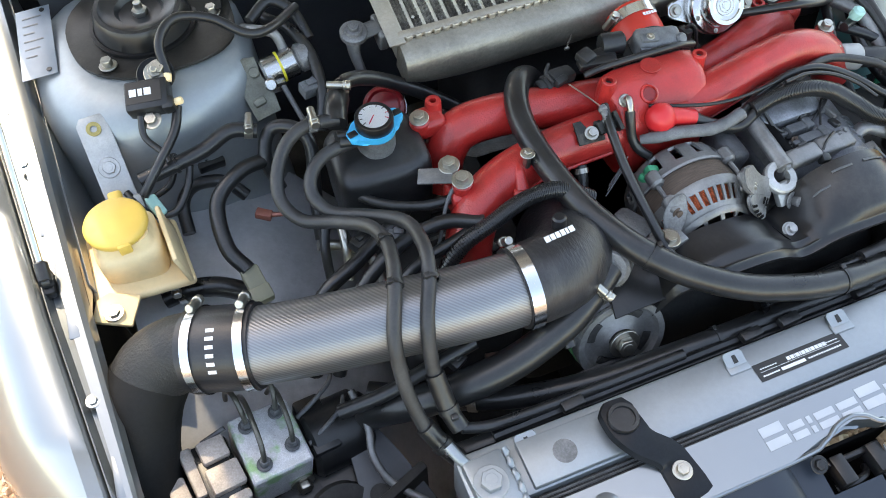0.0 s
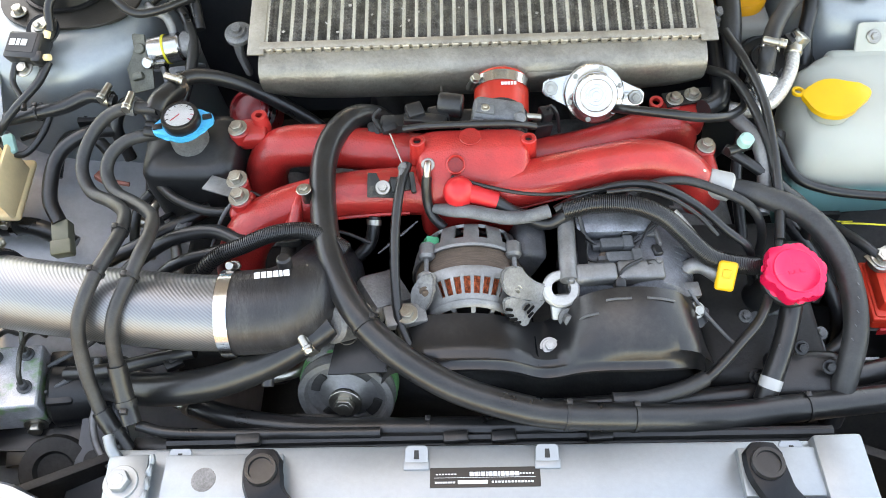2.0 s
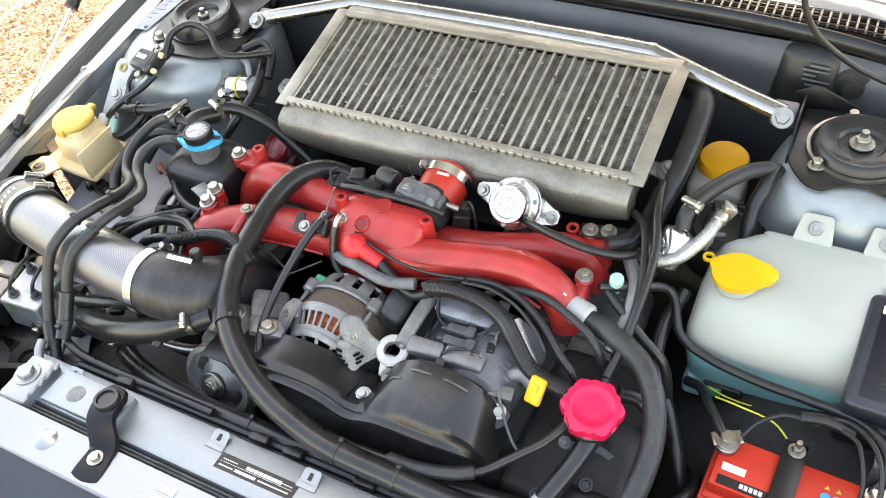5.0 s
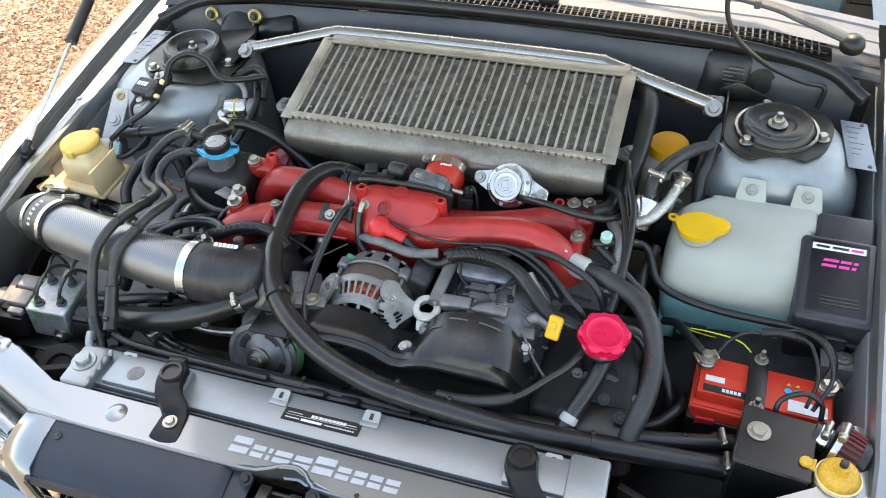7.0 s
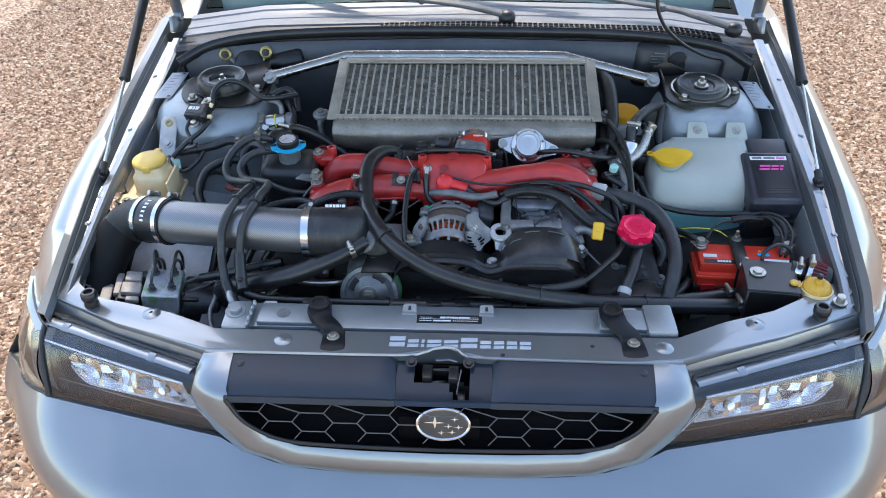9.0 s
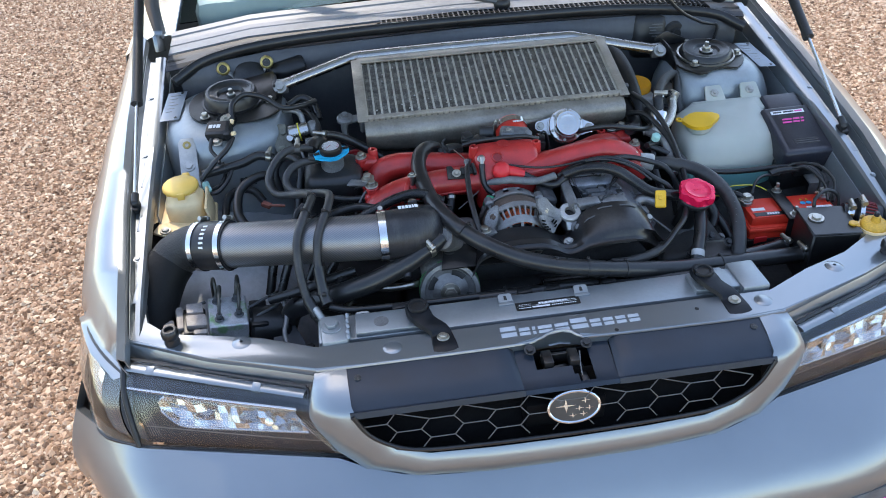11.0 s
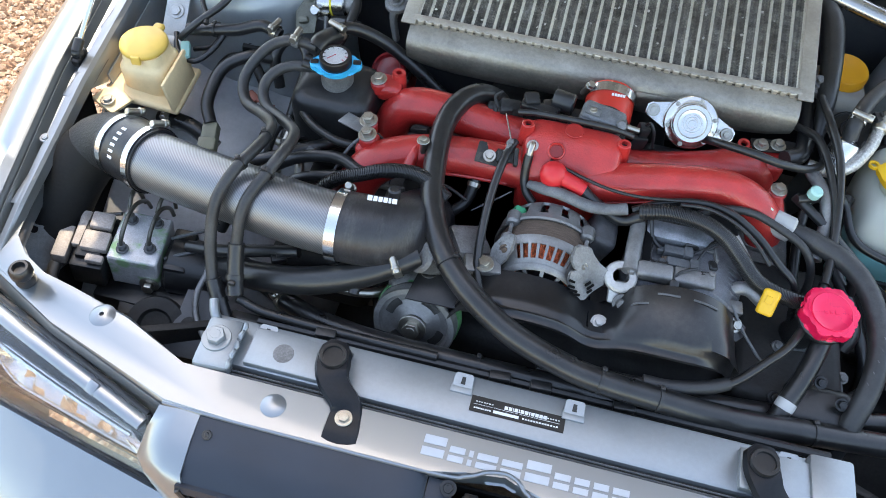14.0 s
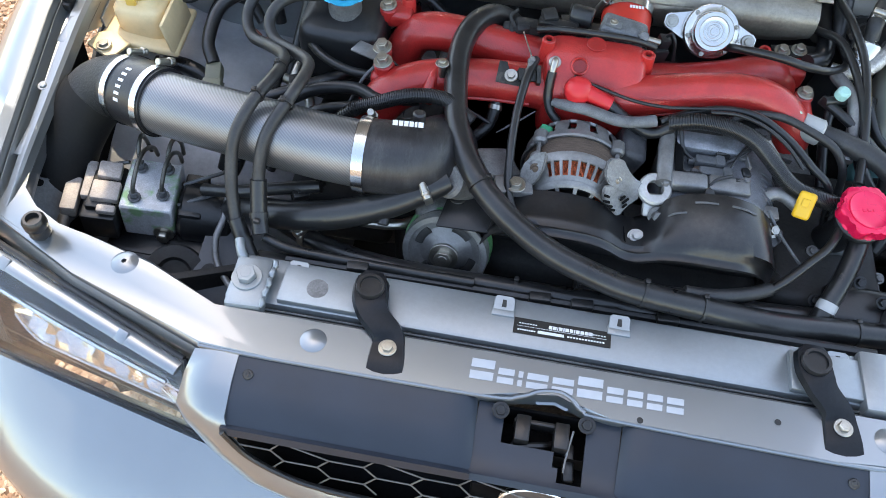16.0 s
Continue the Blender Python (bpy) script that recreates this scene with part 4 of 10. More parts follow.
    part("marker_rim", tube([(side * p.x, p.y, p.z) for p in low_l], 0.003, 6, 1), PLASTIC, hl)
    part("marker_rim", tube([hp(1, v, 0.0) for v in np.linspace(0.02, 1, 6)], 0.005, 8, 2), PLASTIC, hl, "black joint beside the marker")

# bumper
rows = []
for a in np.linspace(-1, 1, 61):
    x = math.copysign(0.832 * math.sin(min(1.0, abs(a) / 0.80) * math.pi / 2), a)
    xt = abs(x)
    yf = -0.300 + 0.30 * (xt / 0.832) ** 5.5
    ty = float(np.interp(xt, (0, 0.13, 0.25, 0.318, 0.352, 0.69, 0.765, 0.832), (-0.214, -0.214, -0.210, -0.197, -0.174, -0.104, -0.054, 0.0)))
    tz = float(np.interp(xt, (0, 0.13, 0.25, 0.318, 0.352, 0.69, 0.765, 0.832), (0.527, 0.528, 0.535, 0.552, 0.556, 0.570, 0.566, 0.575)))
    if abs(a) > 0.80:
        yf = (abs(a) - 0.80) * 1.0
        ty, tz = yf, 0.575 + 0.02 * (abs(a) - 0.8) / 0.2
    yb = min(yf, ty - 0.02) if abs(a) <= 0.8 else yf
    f = math.copysign(1, a)
    xi = x - 0.025 * f * min(1.0, max(0.0, (xt - 0.70) / 0.13))
    rows.append([(xi, ty + 0.02, tz - 0.012), (xi, ty, tz), (x * 0.4 + xi * 0.6, ty * 0.66 + yb * 0.34, tz - 0.026), (x * 0.8 + xi * 0.2, ty * 0.3 + yb * 0.7, tz - 0.058), (x, ty * 0.06 + yb * 0.94, tz - 0.092), (x, yb, tz - 0.125), (x, yb + 0.010, tz - 0.165), (x * 0.992, yb + 0.030, tz - 0.20), (x * 0.985, yb + 0.05, 0.27), (x * 0.97, yb + 0.07, 0.20)])
part("bumper", thick(loft(rows), 0.003), PAINT, car, "silver painted front bumper", 60)
for side in (-1, 1):
    fog = part("fog_cover", prism([(-0.085, -0.035), (0.08, -0.04), (0.085, 0.02), (0.03, 0.035), (-0.085, 0.035)], 0, 0.008, pose(side * 0.530, -0.272, 0.385, 84, 0, side * 12), 0.003), GREYPL, car, "grey fog lamp cover with a pink mark")
    bar_strip("marking_bar", fog, pose(side * 0.530, -0.272, 0.385, 84, 0, side * 12) @ pose(-0.035, -0.010, 0.0085), (0.018, 0.014, 0.018, 0.006), 0.003, 0.018, PINK)

# bonnet, raised on its hinges
HINGE, OPEN = Vector((0, 0.905, 0.985)), 58
hood = thing("bonnet", HINGE, "raised silver bonnet with an intake scoop opening", "car bonnet")
hm = Matrix.Translation(HINGE) @ pose(0, 0, 0, -OPEN, 0, 0)
rows = []
for v in np.linspace(0, 1, 15):
    y = -0.02 - 0.97 * v
    w = 0.746 - 0.022 * v - 0.06 * max(0, v - 0.85)
    rows.append([(w * math.copysign(abs(u) ** 0.9, u), y + 0.07 * abs(u) ** 2.5 * v, 0.035 - 0.028 * u * u - 0.06 * v * v) for u in np.linspace(-1, 1, 21)])
part("skin", moved(thick(loft(rows), 0.002), hm), PAINT, hood, "silver painted bonnet skin", 60)
for x0, x1, y0, y1 in ((-0.66, -0.60, -0.04, -0.93), (0.60, 0.66, -0.04, -0.93), (-0.60, 0.60, -0.04, -0.10), (-0.60, 0.60, -0.86, -0.93), (-0.30, -0.24, -0.10, -0.86), (0.24, 0.30, -0.10, -0.86), (-0.24, 0.24, -0.46, -0.52)):
    part("brace", moved(box(((x0 + x1) / 2, (y0 + y1) / 2, 0.006 - 0.03 * (-(y0 + y1) / 2)), (abs(x1 - x0), abs(y1 - y0), 0.022), 0.006, (2.5, 0, 0)), hm), BAY, hood, "pressed inner brace")
for side in (-1, 1):
    part("hinge", merge(box((side * 0.722, 0.905, 0.868), (0.010, 0.085, 0.040), 0.004, (-20, 0, 0)), tube([(side * 0.718, 0.92, 0.885), (side * 0.716, 0.90, 0.95), (side * 0.710, 0.885, 0.985), (side * 0.70, 0.855, 1.03), (side * 0.69, 0.80, 1.11)], [0.014, 0.016, 0.016, 0.016, 0.014], 8, 5, True, 0.35), disc(0.012, 0.02, (side * 0.710, 0.918, 0.885), (side, 0, 0), 0.002, 18)), PAINT, hood, "silver bonnet hinge")
part("cable", tube([(0.50, 0.80, 1.35), (0.455, 0.745, 1.15), (0.430, 0.705, 1.02), (0.446, 0.700, 0.953), (0.498, 0.720, 0.897), (0.553, 0.740, 0.862), (0.583, 0.750, 0.849), (0.607, 0.760, 0.841), (0.613, 0.760, 0.830), (0.609, 0.760, 0.800)], 0.004, 10, 6), PLASTIC, hood, "thin black washer hose hanging from the bonnet")

# firewall, insulation, seal, cowl, windscreen
part("firewall", box((0, 0.838, 0.60), (1.40, 0.012, 0.50), 0.003), DARK, car, "dark engine-bay bulkhead")
rows = []
for x in np.linspace(-0.665, 0.665, 27):
    k = 0.5 + 0.5 * math.sin(9 * x) * math.cos(4 * x + 1)
    e = float(np.interp(abs(x), (0, 0.45, 0.66), (0.0, 0.006, 0.022)))
    rows.append([(x, 0.806 - e, 0.872 - e * 1.2), (x, 0.794 - e, 0.862 - e), (x, 0.790 - 0.004 * k - e, 0.82), (x, 0.80 - 0.010 * k - e, 0.74), (x, 0.805 - e, 0.62), (x, 0.81 - e, 0.40)])
part("bulkhead_panel", thick(loft(rows), 0.004), BULK, car, "dusty grey painted bulkhead panel", 60)
part("seal", tube([(-0.675, 0.745, 0.832), (-0.60, 0.792, 0.858), (-0.45, 0.812, 0.876), (-0.2, 0.818, 0.884), (0.1, 0.818, 0.884), (0.4, 0.812, 0.878), (0.60, 0.790, 0.858), (0.675, 0.745, 0.832)], 0.010, 12, 6, True, 1.3), RUBBER, car, "black rubber bonnet seal")
def cowl_sag(x):
    return float(np.interp(abs(x), (0, 0.5, 0.70), (0.0, 0.012, 0.04)))


# Front rows coloured dark: the bonnet's shade on the cowl, put into colour.
COWLDARK = surf("cowl_shade_plastic", (0.020, 0.022, 0.027), 0.5, 0, 0.2, 12, 0.08, 300, dirt=(0.07, 0.068, 0.065), dirt_amount=0.3)
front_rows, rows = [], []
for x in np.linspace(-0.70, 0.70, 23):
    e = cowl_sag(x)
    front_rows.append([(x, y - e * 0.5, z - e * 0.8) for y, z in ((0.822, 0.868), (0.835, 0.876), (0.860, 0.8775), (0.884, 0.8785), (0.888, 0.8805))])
    rows.append([(x, y - e * 0.5, z - e * 0.8) for y, z in ((0.889, 0.8800), (0.889, 0.884), (0.912, 0.886), (0.914, 0.8835), (0.930, 0.885), (0.932, 0.8875), (0.950, 0.890), (0.952, 0.888), (0.968, 0.893), (0.970, 0.897), (0.985, 0.902))])
cowl = part("cowl", thick(loft(rows), 0.002), COWL, car, "grey ridged cowl panel below the windscreen", 25)
part("cowl_front", thick(loft(front_rows), 0.002), COWLDARK, car, "front strip of the cowl, darkened for the bonnet's shade", 25)
# Sheet under the slats carries the vent's inner shade as black.
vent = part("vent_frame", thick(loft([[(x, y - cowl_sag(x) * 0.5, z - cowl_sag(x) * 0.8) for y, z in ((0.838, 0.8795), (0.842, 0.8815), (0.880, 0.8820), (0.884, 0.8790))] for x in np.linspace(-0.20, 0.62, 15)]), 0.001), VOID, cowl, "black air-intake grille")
for x in np.arange(-0.19, 0.61, 0.0125):
    x = float(x)
    part("vent_slat", box((x, 0.862 - 0.5 * cowl_sag(x), 0.8845 - 0.8 * cowl_sag(x)), (0.0035, 0.038, 0.006), 0.0008, (2, 0, 0), 1), GREYPL, vent)
for y in (0.846, 0.862, 0.879):
    part("vent_bar", tube([(float(x), y - 0.5 * cowl_sag(x), 0.886 - 0.8 * cowl_sag(x)) for x in np.linspace(-0.19, 0.61, 9)], 0.0018, 6, 3), PLASTIC, vent)
rows = []
for v in np.linspace(0, 1, 7):
    y, z, w = 0.985 + 0.635 * v, 0.902 + 0.415 * v, 0.70 - 0.13 * v
    rows.append([(w * u, y + 0.09 * u * u * (1 - 0.3 * v), z - 0.05 * u * u * (1 - 0.5 * v)) for u in np.linspace(-1, 1, 15)])
wscr = part("windscreen", thick(loft(rows), 0.005), WINDSCREEN, car, "windscreen glass", 60)
wscr.visible_shadow = False
part("dashboard", box((0, 1.30, 0.86), (1.30, 0.55, 0.16), 0.04, (4, 0, 0)), DASHTEAL, car, "dashboard coloured pale teal for the glass's reflection")
# cabin and rear body
rows = []
for y, hw, zb, zs, zr in ((0.97, 0.845, 0.27, 0.86, 0.875), (1.2, 0.845, 0.27, 0.87, 1.04), (1.62, 0.845, 0.27, 0.88, 1.32), (1.9, 0.845, 0.27, 0.885, 1.38), (2.5, 0.845, 0.27, 0.89, 1.37), (3.0, 0.84, 0.27, 0.90, 1.18), (3.3, 0.83, 0.28, 0.92, 0.97), (3.75, 0.76, 0.32, 0.90, 0.93)):
    half = [(hw - 0.03, zb), (hw, zb + 0.15), (hw + 0.004, zs - 0.2), (hw - 0.02, zs - 0.04), (hw - 0.09, zs), (min(hw - 0.10, 0.70) - 0.28 * (zr - zs), max(zs + 0.002, zr - 0.035)), (0.30, zr + 0.002)]
    rows.append([(x, y, z) for x, z in half] + [(-x, y, z) for x, z in half[::-1]])
bodyb = loft(rows)
bmesh.ops.delete(bodyb, geom=[f for f in bodyb.faces if f.calc_center_median().y < 1.62 and f.calc_center_median().z > 0.87 and abs(f.calc_center_median().x) < 0.66], context="FACES")
part("rear_body", thick(bodyb, 0.003), PAINT, car, "silver doors, roof and tail of the car", 35)
part("floor_pan", box((0, 1.9, 0.28), (1.5, 3.6, 0.03), 0.005), DARK, car)
for sx in (-1, 1):
    for wy in (AXLE_Y, AXLE_Y + 2.52):
        wheel = part("wheel", lathe([(0.0, 0.03), (0.05, 0.035), (0.12, 0.02), (0.19, 0.03), (0.20, 0.0), (0.20, -0.15)], (sx * 0.80, wy, WHEEL_R), (sx, 0, 0), 36), POLISH, car, "alloy wheel")
        part("tyre", lathe([(0.20, 0.02), (0.27, 0.03), (0.295, 0.01), (0.30, -0.05), (0.30, -0.12), (0.29, -0.17), (0.20, -0.17)], (sx * 0.79, wy, WHEEL_R), (sx, 0, 0), 40), TYRE, wheel, "black tyre")
# wipers
for pts, blade in ((((0.648, 0.852, 0.882), (0.560, 0.880, 0.902), (0.485, 0.907, 0.912), (0.20, 0.965, 0.935)), ((0.28, 0.965, 0.925), (-0.34, 1.035, 0.945))), (((0.11, 0.892, 0.898), (0.02, 0.905, 0.915), (-0.10, 0.925, 0.924), (-0.40, 0.975, 0.935)), ((-0.25, 0.960, 0.922), (-0.62, 1.08, 0.935)))):
    wp = thing("wiper", pts[0], "black and grey windscreen wiper resting on the glass", "wiper", "wipers")
    part("arm", tube(pts, [0.015, 0.014, 0.012, 0.006], 12, 6, True, 0.55), GREYPL, wp, "grey wiper arm", 30)
    part("hinge", moved(box((0, 0, 0), (0.012, 0.028, 0.016), 0.003), Matrix.Translation(pts[2])), GREYPL, wp)
    part("blade", tube([blade[0], tuple((a + b) / 2 for a, b in zip(*blade)), blade[1]], 0.007, 8, 4, True, 1.6), PLASTIC, wp, "black blade")
    part("pivot", lathe([(0, 0), (0.020, 0), (0.021, 0.008), (0.018, 0.018), (0.010, 0.024), (0, 0.025)], (pts[0][0], pts[0][1], pts[0][2] - 0.012), (0, -0.3, 1), 24), PLASTIC, wp, "round black pivot cap")
# wiper motor on the bulkhead
wm = thing("wiper_motor", (-0.50, 0.77, 0.81), "black wiper motor on plated arms in front of the bulkhead", "wiper motor")
part("gearbox", lathe([(0, 0), (0.040, 0), (0.042, 0.004), (0.040, 0.022), (0.030, 0.030), (0, 0.032)], (-0.508, 0.782, 0.806), (0.1, -0.8, 0.6), 32), PLASTIC, wm, "round black gearbox")
part("motor", lathe([(0, 0), (0.024, 0), (0.027, 0.004), (0.027, 0.070), (0.022, 0.078), (0, 0.078)], (-0.455, 0.780, 0.812), (1, 0.05, 0.22), 28), SATIN, wm, "black motor drum")
for (x, y, z), (fx, fz) in (((-0.566, 0.780, 0.842), (-0.530, 0.806)), ((-0.466, 0.780, 0.848), (-0.486, 0.812))):
    arm = part("arm", tube([(x, y, z), ((x + fx) / 2, y - 0.004, (z + fz) / 2), (fx, y - 0.006, fz)], [0.012, 0.009, 0.008], 10, 3, True, 0.4), PLATED, wm, "plated steel arm")
    part("grommet", lathe([(0, 0.004), (0.006, 0.004), (0.0065, 0.007), (0.011, 0.008), (0.0145, 0.006), (0.0155, 0.0), (0, 0)], (x, y - 0.006, z), (0.1, -1, 0.35), 26), BRASSY, arm, "yellow-plated bush")
    part("nut", bolt_mesh((x, y - 0.012, z + 0.002), (0.1, -1, 0.35), 0.006, 0.007), SATIN, arm)

# ---- radiator ----
rad = thing("radiator", (0, 0, 0.36), "silver aluminium radiator with a welded top tank", "radiator")
part("top_tank", box((0.0015, -0.006, 0.650), (0.765, 0.064, 0.080), 0.005), RADALU, rad, "brushed aluminium top tank")
for x0, x1, yc, ly in ((-0.376, -0.332, -0.019, 0.068), (0.338, 0.388, -0.010, 0.074)):
    part("end_block", box(((x0 + x1) / 2, yc, 0.672), (x1 - x0, ly, 0.062), 0.005, (0, 0, 3 if x0 < 0 else 1.5)), RADALU, rad, "welded aluminium end block")
part("weld", tube([(-0.3315 + 0.0012 * (k % 2), -0.050 + 0.0045 * k, 0.7005 + 0.0010 * ((k * 7) % 3)) for k in range(15)], [0.0022 + 0.0007 * ((k * 5) % 3) for k in range(15)], 8, 2), RADALU, rad, "rippled weld bead")
part("drain_plug", bolt_mesh((-0.357, -0.016, 0.702), r=0.0115, h=0.012), RADALU, rad, "hexagonal aluminium plug")
part("neck", tube([(-0.368, 0.010, 0.692), (-0.376, 0.020, 0.700), (-0.382, 0.034, 0.704)], 0.006, 12, 5), RADALU, rad)
for x0, x1, hx in ((-0.318, -0.196, -0.275), (0.262, 0.345, 0.312)):
    plate_ = part("mount_plate", box(((x0 + x1) / 2, -0.010, 0.6935), (x1 - x0, 0.050, 0.010), 0.002), RADALU, rad, "raised aluminium mounting plate")
    if hx < 0:
        part("blank", disc(0.0125, 0.0008, (hx, -0.012, 0.6983), bev=0.0002, seg=28), CASTD, plate_)
for x in (-0.305, -0.060, 0.073, 0.317):
    tab = part("tab", merge(prism([(-0.012, 0), (0.012, 0), (0.012, 0.014), (0.009, 0.017), (-0.009, 0.017), (-0.012, 0.014)], 0, 0.0018, pose(x, 0.006, 0.691, 14, 0, 0), 0.0006, 1), box((x, 0.004, 0.691), (0.026, 0.012, 0.003), 0.001)), RADALU, rad, "pale metal fan-shroud tab")
    part("hole", prism([(-0.0028, 0.003), (0.0028, 0.003), (0.0022, 0.012), (-0.0022, 0.012)], 0.0019, 0.0023, pose(x, 0.006, 0.691, 14, 0, 0)), DARK, tab)
part("core", box((0, -0.006, 0.47), (0.70, 0.045, 0.28), 0.002), FIN, rad, "dark finned radiator core")
part("gap_strip", box((0, -0.048, 0.666), (0.76, 0.018, 0.034), 0.001), DARK, rad)
for k in range(3):
    part("seal_rib", tube([(-0.375, -0.0425 - 0.0045 * k, 0.6845), (0, -0.0425 - 0.0045 * k, 0.6845), (0.375, -0.0425 - 0.0045 * k, 0.6845)], 0.0013, 6, 2), GREYPL, rad)
lab = part("label", prism([(0, 0), (0.111, 0), (0.111, 0.0205), (0, 0.0205)], 0, 0.0006, pose(-0.046, -0.0205, 0.6903, 0, 0, 0.3)), STICKER, rad, "black maker's label")
LP = pose(-0.046, -0.0205, 0.6909, 0, 0, 0.3) @ Matrix.Diagonal((1.0, 0.79, 1.0, 1.0))
bar_strip("printed_bar", lab, LP @ pose(0.040, 0.0145, 0), (0.004, 0.004, 0.001, 0.004, 0.0015, 0.004, 0.004, 0.0015, 0.004, 0.004, 0.004, 0.004), 0.0009, 0.0055, WHITE, 0.0003)
bar_strip("printed_bar", lab, LP @ pose(0.006, 0.0165, 0), (0.002,) * 7, 0.0011, 0.0016, WHITE, 0.0003)
bar_strip("printed_bar", lab, LP @ pose(0.084, 0.0165, 0), (0.002,) * 7, 0.0011, 0.0016, WHITE, 0.0003)
bar_strip("printed_bar", lab, LP @ pose(0.004, 0.0125, 0), (0.102,), 0, 0.0004, WHITE, 0.0003)
bar_strip("printed_bar", lab, LP @ pose(0.005, 0.0055, 0), (0.002,) * 8, 0.0006, 0.0022, WHITE, 0.0003)
bar_strip("printed_bar", lab, LP @ pose(0.028, 0.0045, 0), (0.030,), 0, 0.0045, WHITE, 0.0003)
bar_strip("printed_bar", lab, LP @ pose(0.062, 0.0055, 0), (0.0022,) * 13, 0.0011, 0.0024, WHITE, 0.0003)
# fan shroud edge behind the tank
fan = thing("fan_shroud", (0, 0.05, 0.45), "black plastic radiator fan shroud", "fan shroud")
part("frame", merge(box((0, 0.040, 0.56), (0.74, 0.016, 0.22), 0.004), tube([(-0.33, 0.038, 0.672), (-0.1, 0.040, 0.672), (0.1, 0.040, 0.674), (0.37, 0.040, 0.676)], 0.006, 8, 4)), PLASTIC, fan, "black shroud frame")
for x in (-0.02, 0.03, 0.13, -0.24):
    part("lug", box((x, 0.036, 0.683), (0.026, 0.012, 0.010), 0.002, (0, 0, 4)), PLASTIC, fan)
for cx in (-0.19, 0.19):
    part("fan_ring", lathe([(0.140, 0), (0.150, 0), (0.150, 0.03), (0.140, 0.03), (0.140, 0)], (cx, 0.05, 0.50), (0, 1, 0), 40), PLASTIC, fan)
    part("motor", disc(0.04, 0.05, (cx, 0.06, 0.50), (0, 1, 0), 0.005, 28), PLASTIC, fan)

# ---- intercooler ----
ic = thing("intercooler", (0.017, 0.59, 0.74), "dull aluminium top-mount intercooler above the engine", "intercooler")
IC = Matrix.Translation((0.0165, 0.5055, 0.819)) @ pose(0, 0, 0, 13.5, 0, 0)     # x across, y back along the core, z out of its top
CW, CL = 0.538, 0.182
NT = 35
for k in range(NT):
    x = -CW / 2 + CW * k / (NT - 1)
    part("core_bar", moved(box((x, CL / 2, -0.012), (0.0042, CL, 0.022), 0.0011, seg=1), IC), BARALU, ic)
folds = 62
verts, faces = [], []
for k in range(NT - 1):
    xa = -CW / 2 + CW * k / (NT - 1) + 0.0021
    xb = xa + CW / (NT - 1) - 0.0042
    base = len(verts)
    for j in range(folds + 1):
        y = 0.004 + (CL - 0.008) * j / folds
        jig = 0.0007 * math.sin(17.0 * k + 3.1 * j)
        z = (-0.0020 if j % 2 else -0.0065) + jig
        for f in range(5):
            verts.append(IC @ Vector((xa + (xb - xa) * f / 4, y + (0.0011 if f % 2 else -0.0011), z)))
    for j in range(folds):
        for f in range(4):
            a = base + j * 5 + f
            faces.append((a, a + 1, a + 6, a + 5))
fin_me = bpy.data.meshes.new("fin_pack")
fin_me.from_pydata([tuple(v) for v in verts], [], faces)
fin_me.materials.append(FIN)
fins = new("fin_pack", fin_me)
fins.parent = ic
fins.matrix_parent_inverse = WHERE[ic.name].inverted()
tagged(fins, "dusty folded fins between the bars", kind="stuff")
rd = random.Random(3)
flakes = None
for _ in range(70):
    x, y = rd.uniform(-CW / 2 + 0.01, CW / 2 - 0.01), rd.uniform(0.006, CL - 0.006) ** 1.0
    q = box((x, y, -0.0012), (rd.uniform(0.0015, 0.0042), rd.uniform(0.0015, 0.0035), 0.0010), 0, (rd.uniform(-25, 25), rd.uniform(-25, 25), rd.uniform(0, 90)), 1)
    flakes = merge(flakes, q) if flakes else q
fk = part("debris", moved(flakes, IC), surf("grit_flakes", (0.42, 0.39, 0.35), 0.6, 0.2, 0.4, 90, 0.1, 400), ic, "pale grit and bent fin flakes in the core")
tagged(fk, "pale grit and bent fin flakes in the core", kind="stuff")
part("core_block", moved(box((0, CL / 2, -0.034), (CW, CL, 0.046), 0.002), IC), FIN, ic)
for s in (-1, 1):
    part("side_plate", moved(merge(box((s * (CW / 2 + 0.011), CL / 2 - 0.004, 0.0005), (0.021, CL + 0.030, 0.003), 0.001), box((s * (CW / 2 + 0.003), CL / 2, -0.028), (0.004, CL, 0.055), 0.001)), IC), ICALU, ic, "flat aluminium side plate")
# front header with crimped teeth
part("header", moved(box((0, -0.006, -0.001), (CW + 0.014, 0.011, 0.007), 0.002), IC), ICALU, ic)
for k in range(44):
    x = -CW / 2 + CW * (k + 0.5) / 44
    part("crimp", moved(box((x, -0.0125, -0.0015), (0.0085, 0.004, 0.010), 0.0012, seg=1), IC), ICALU, ic)
part("back_header", moved(box((0, CL + 0.006, -0.001), (CW + 0.03, 0.013, 0.006), 0.002), IC), ICALU, ic)
def tank(y0, sgn, depth, drop):
    """An end tank: a rounded trough hung from a header, shrinking to its ends."""
    rows = []
    for u in np.linspace(-1, 1, 25):
        e = 1 - 0.30 * abs(u) ** 8
        w = CW / 2 + 0.008
        rows.append([tuple(IC @ Vector((u * w, y0 + sgn * depth * a * (0.9 + 0.1 * e), -0.004 - drop * b * e))) for a, b in ((0.0, 0.0), (0.45, 0.02), (0.80, 0.10), (0.97, 0.30), (1.0, 0.55), (0.90, 0.80), (0.65, 0.96), (0.3, 1.0), (-0.1, 1.0))])
    return loft(rows, caps=True)
ft = part("front_tank", tank(-0.012, -1, 0.036, 0.074), TANKALU, ic, "cast aluminium front tank", 45)
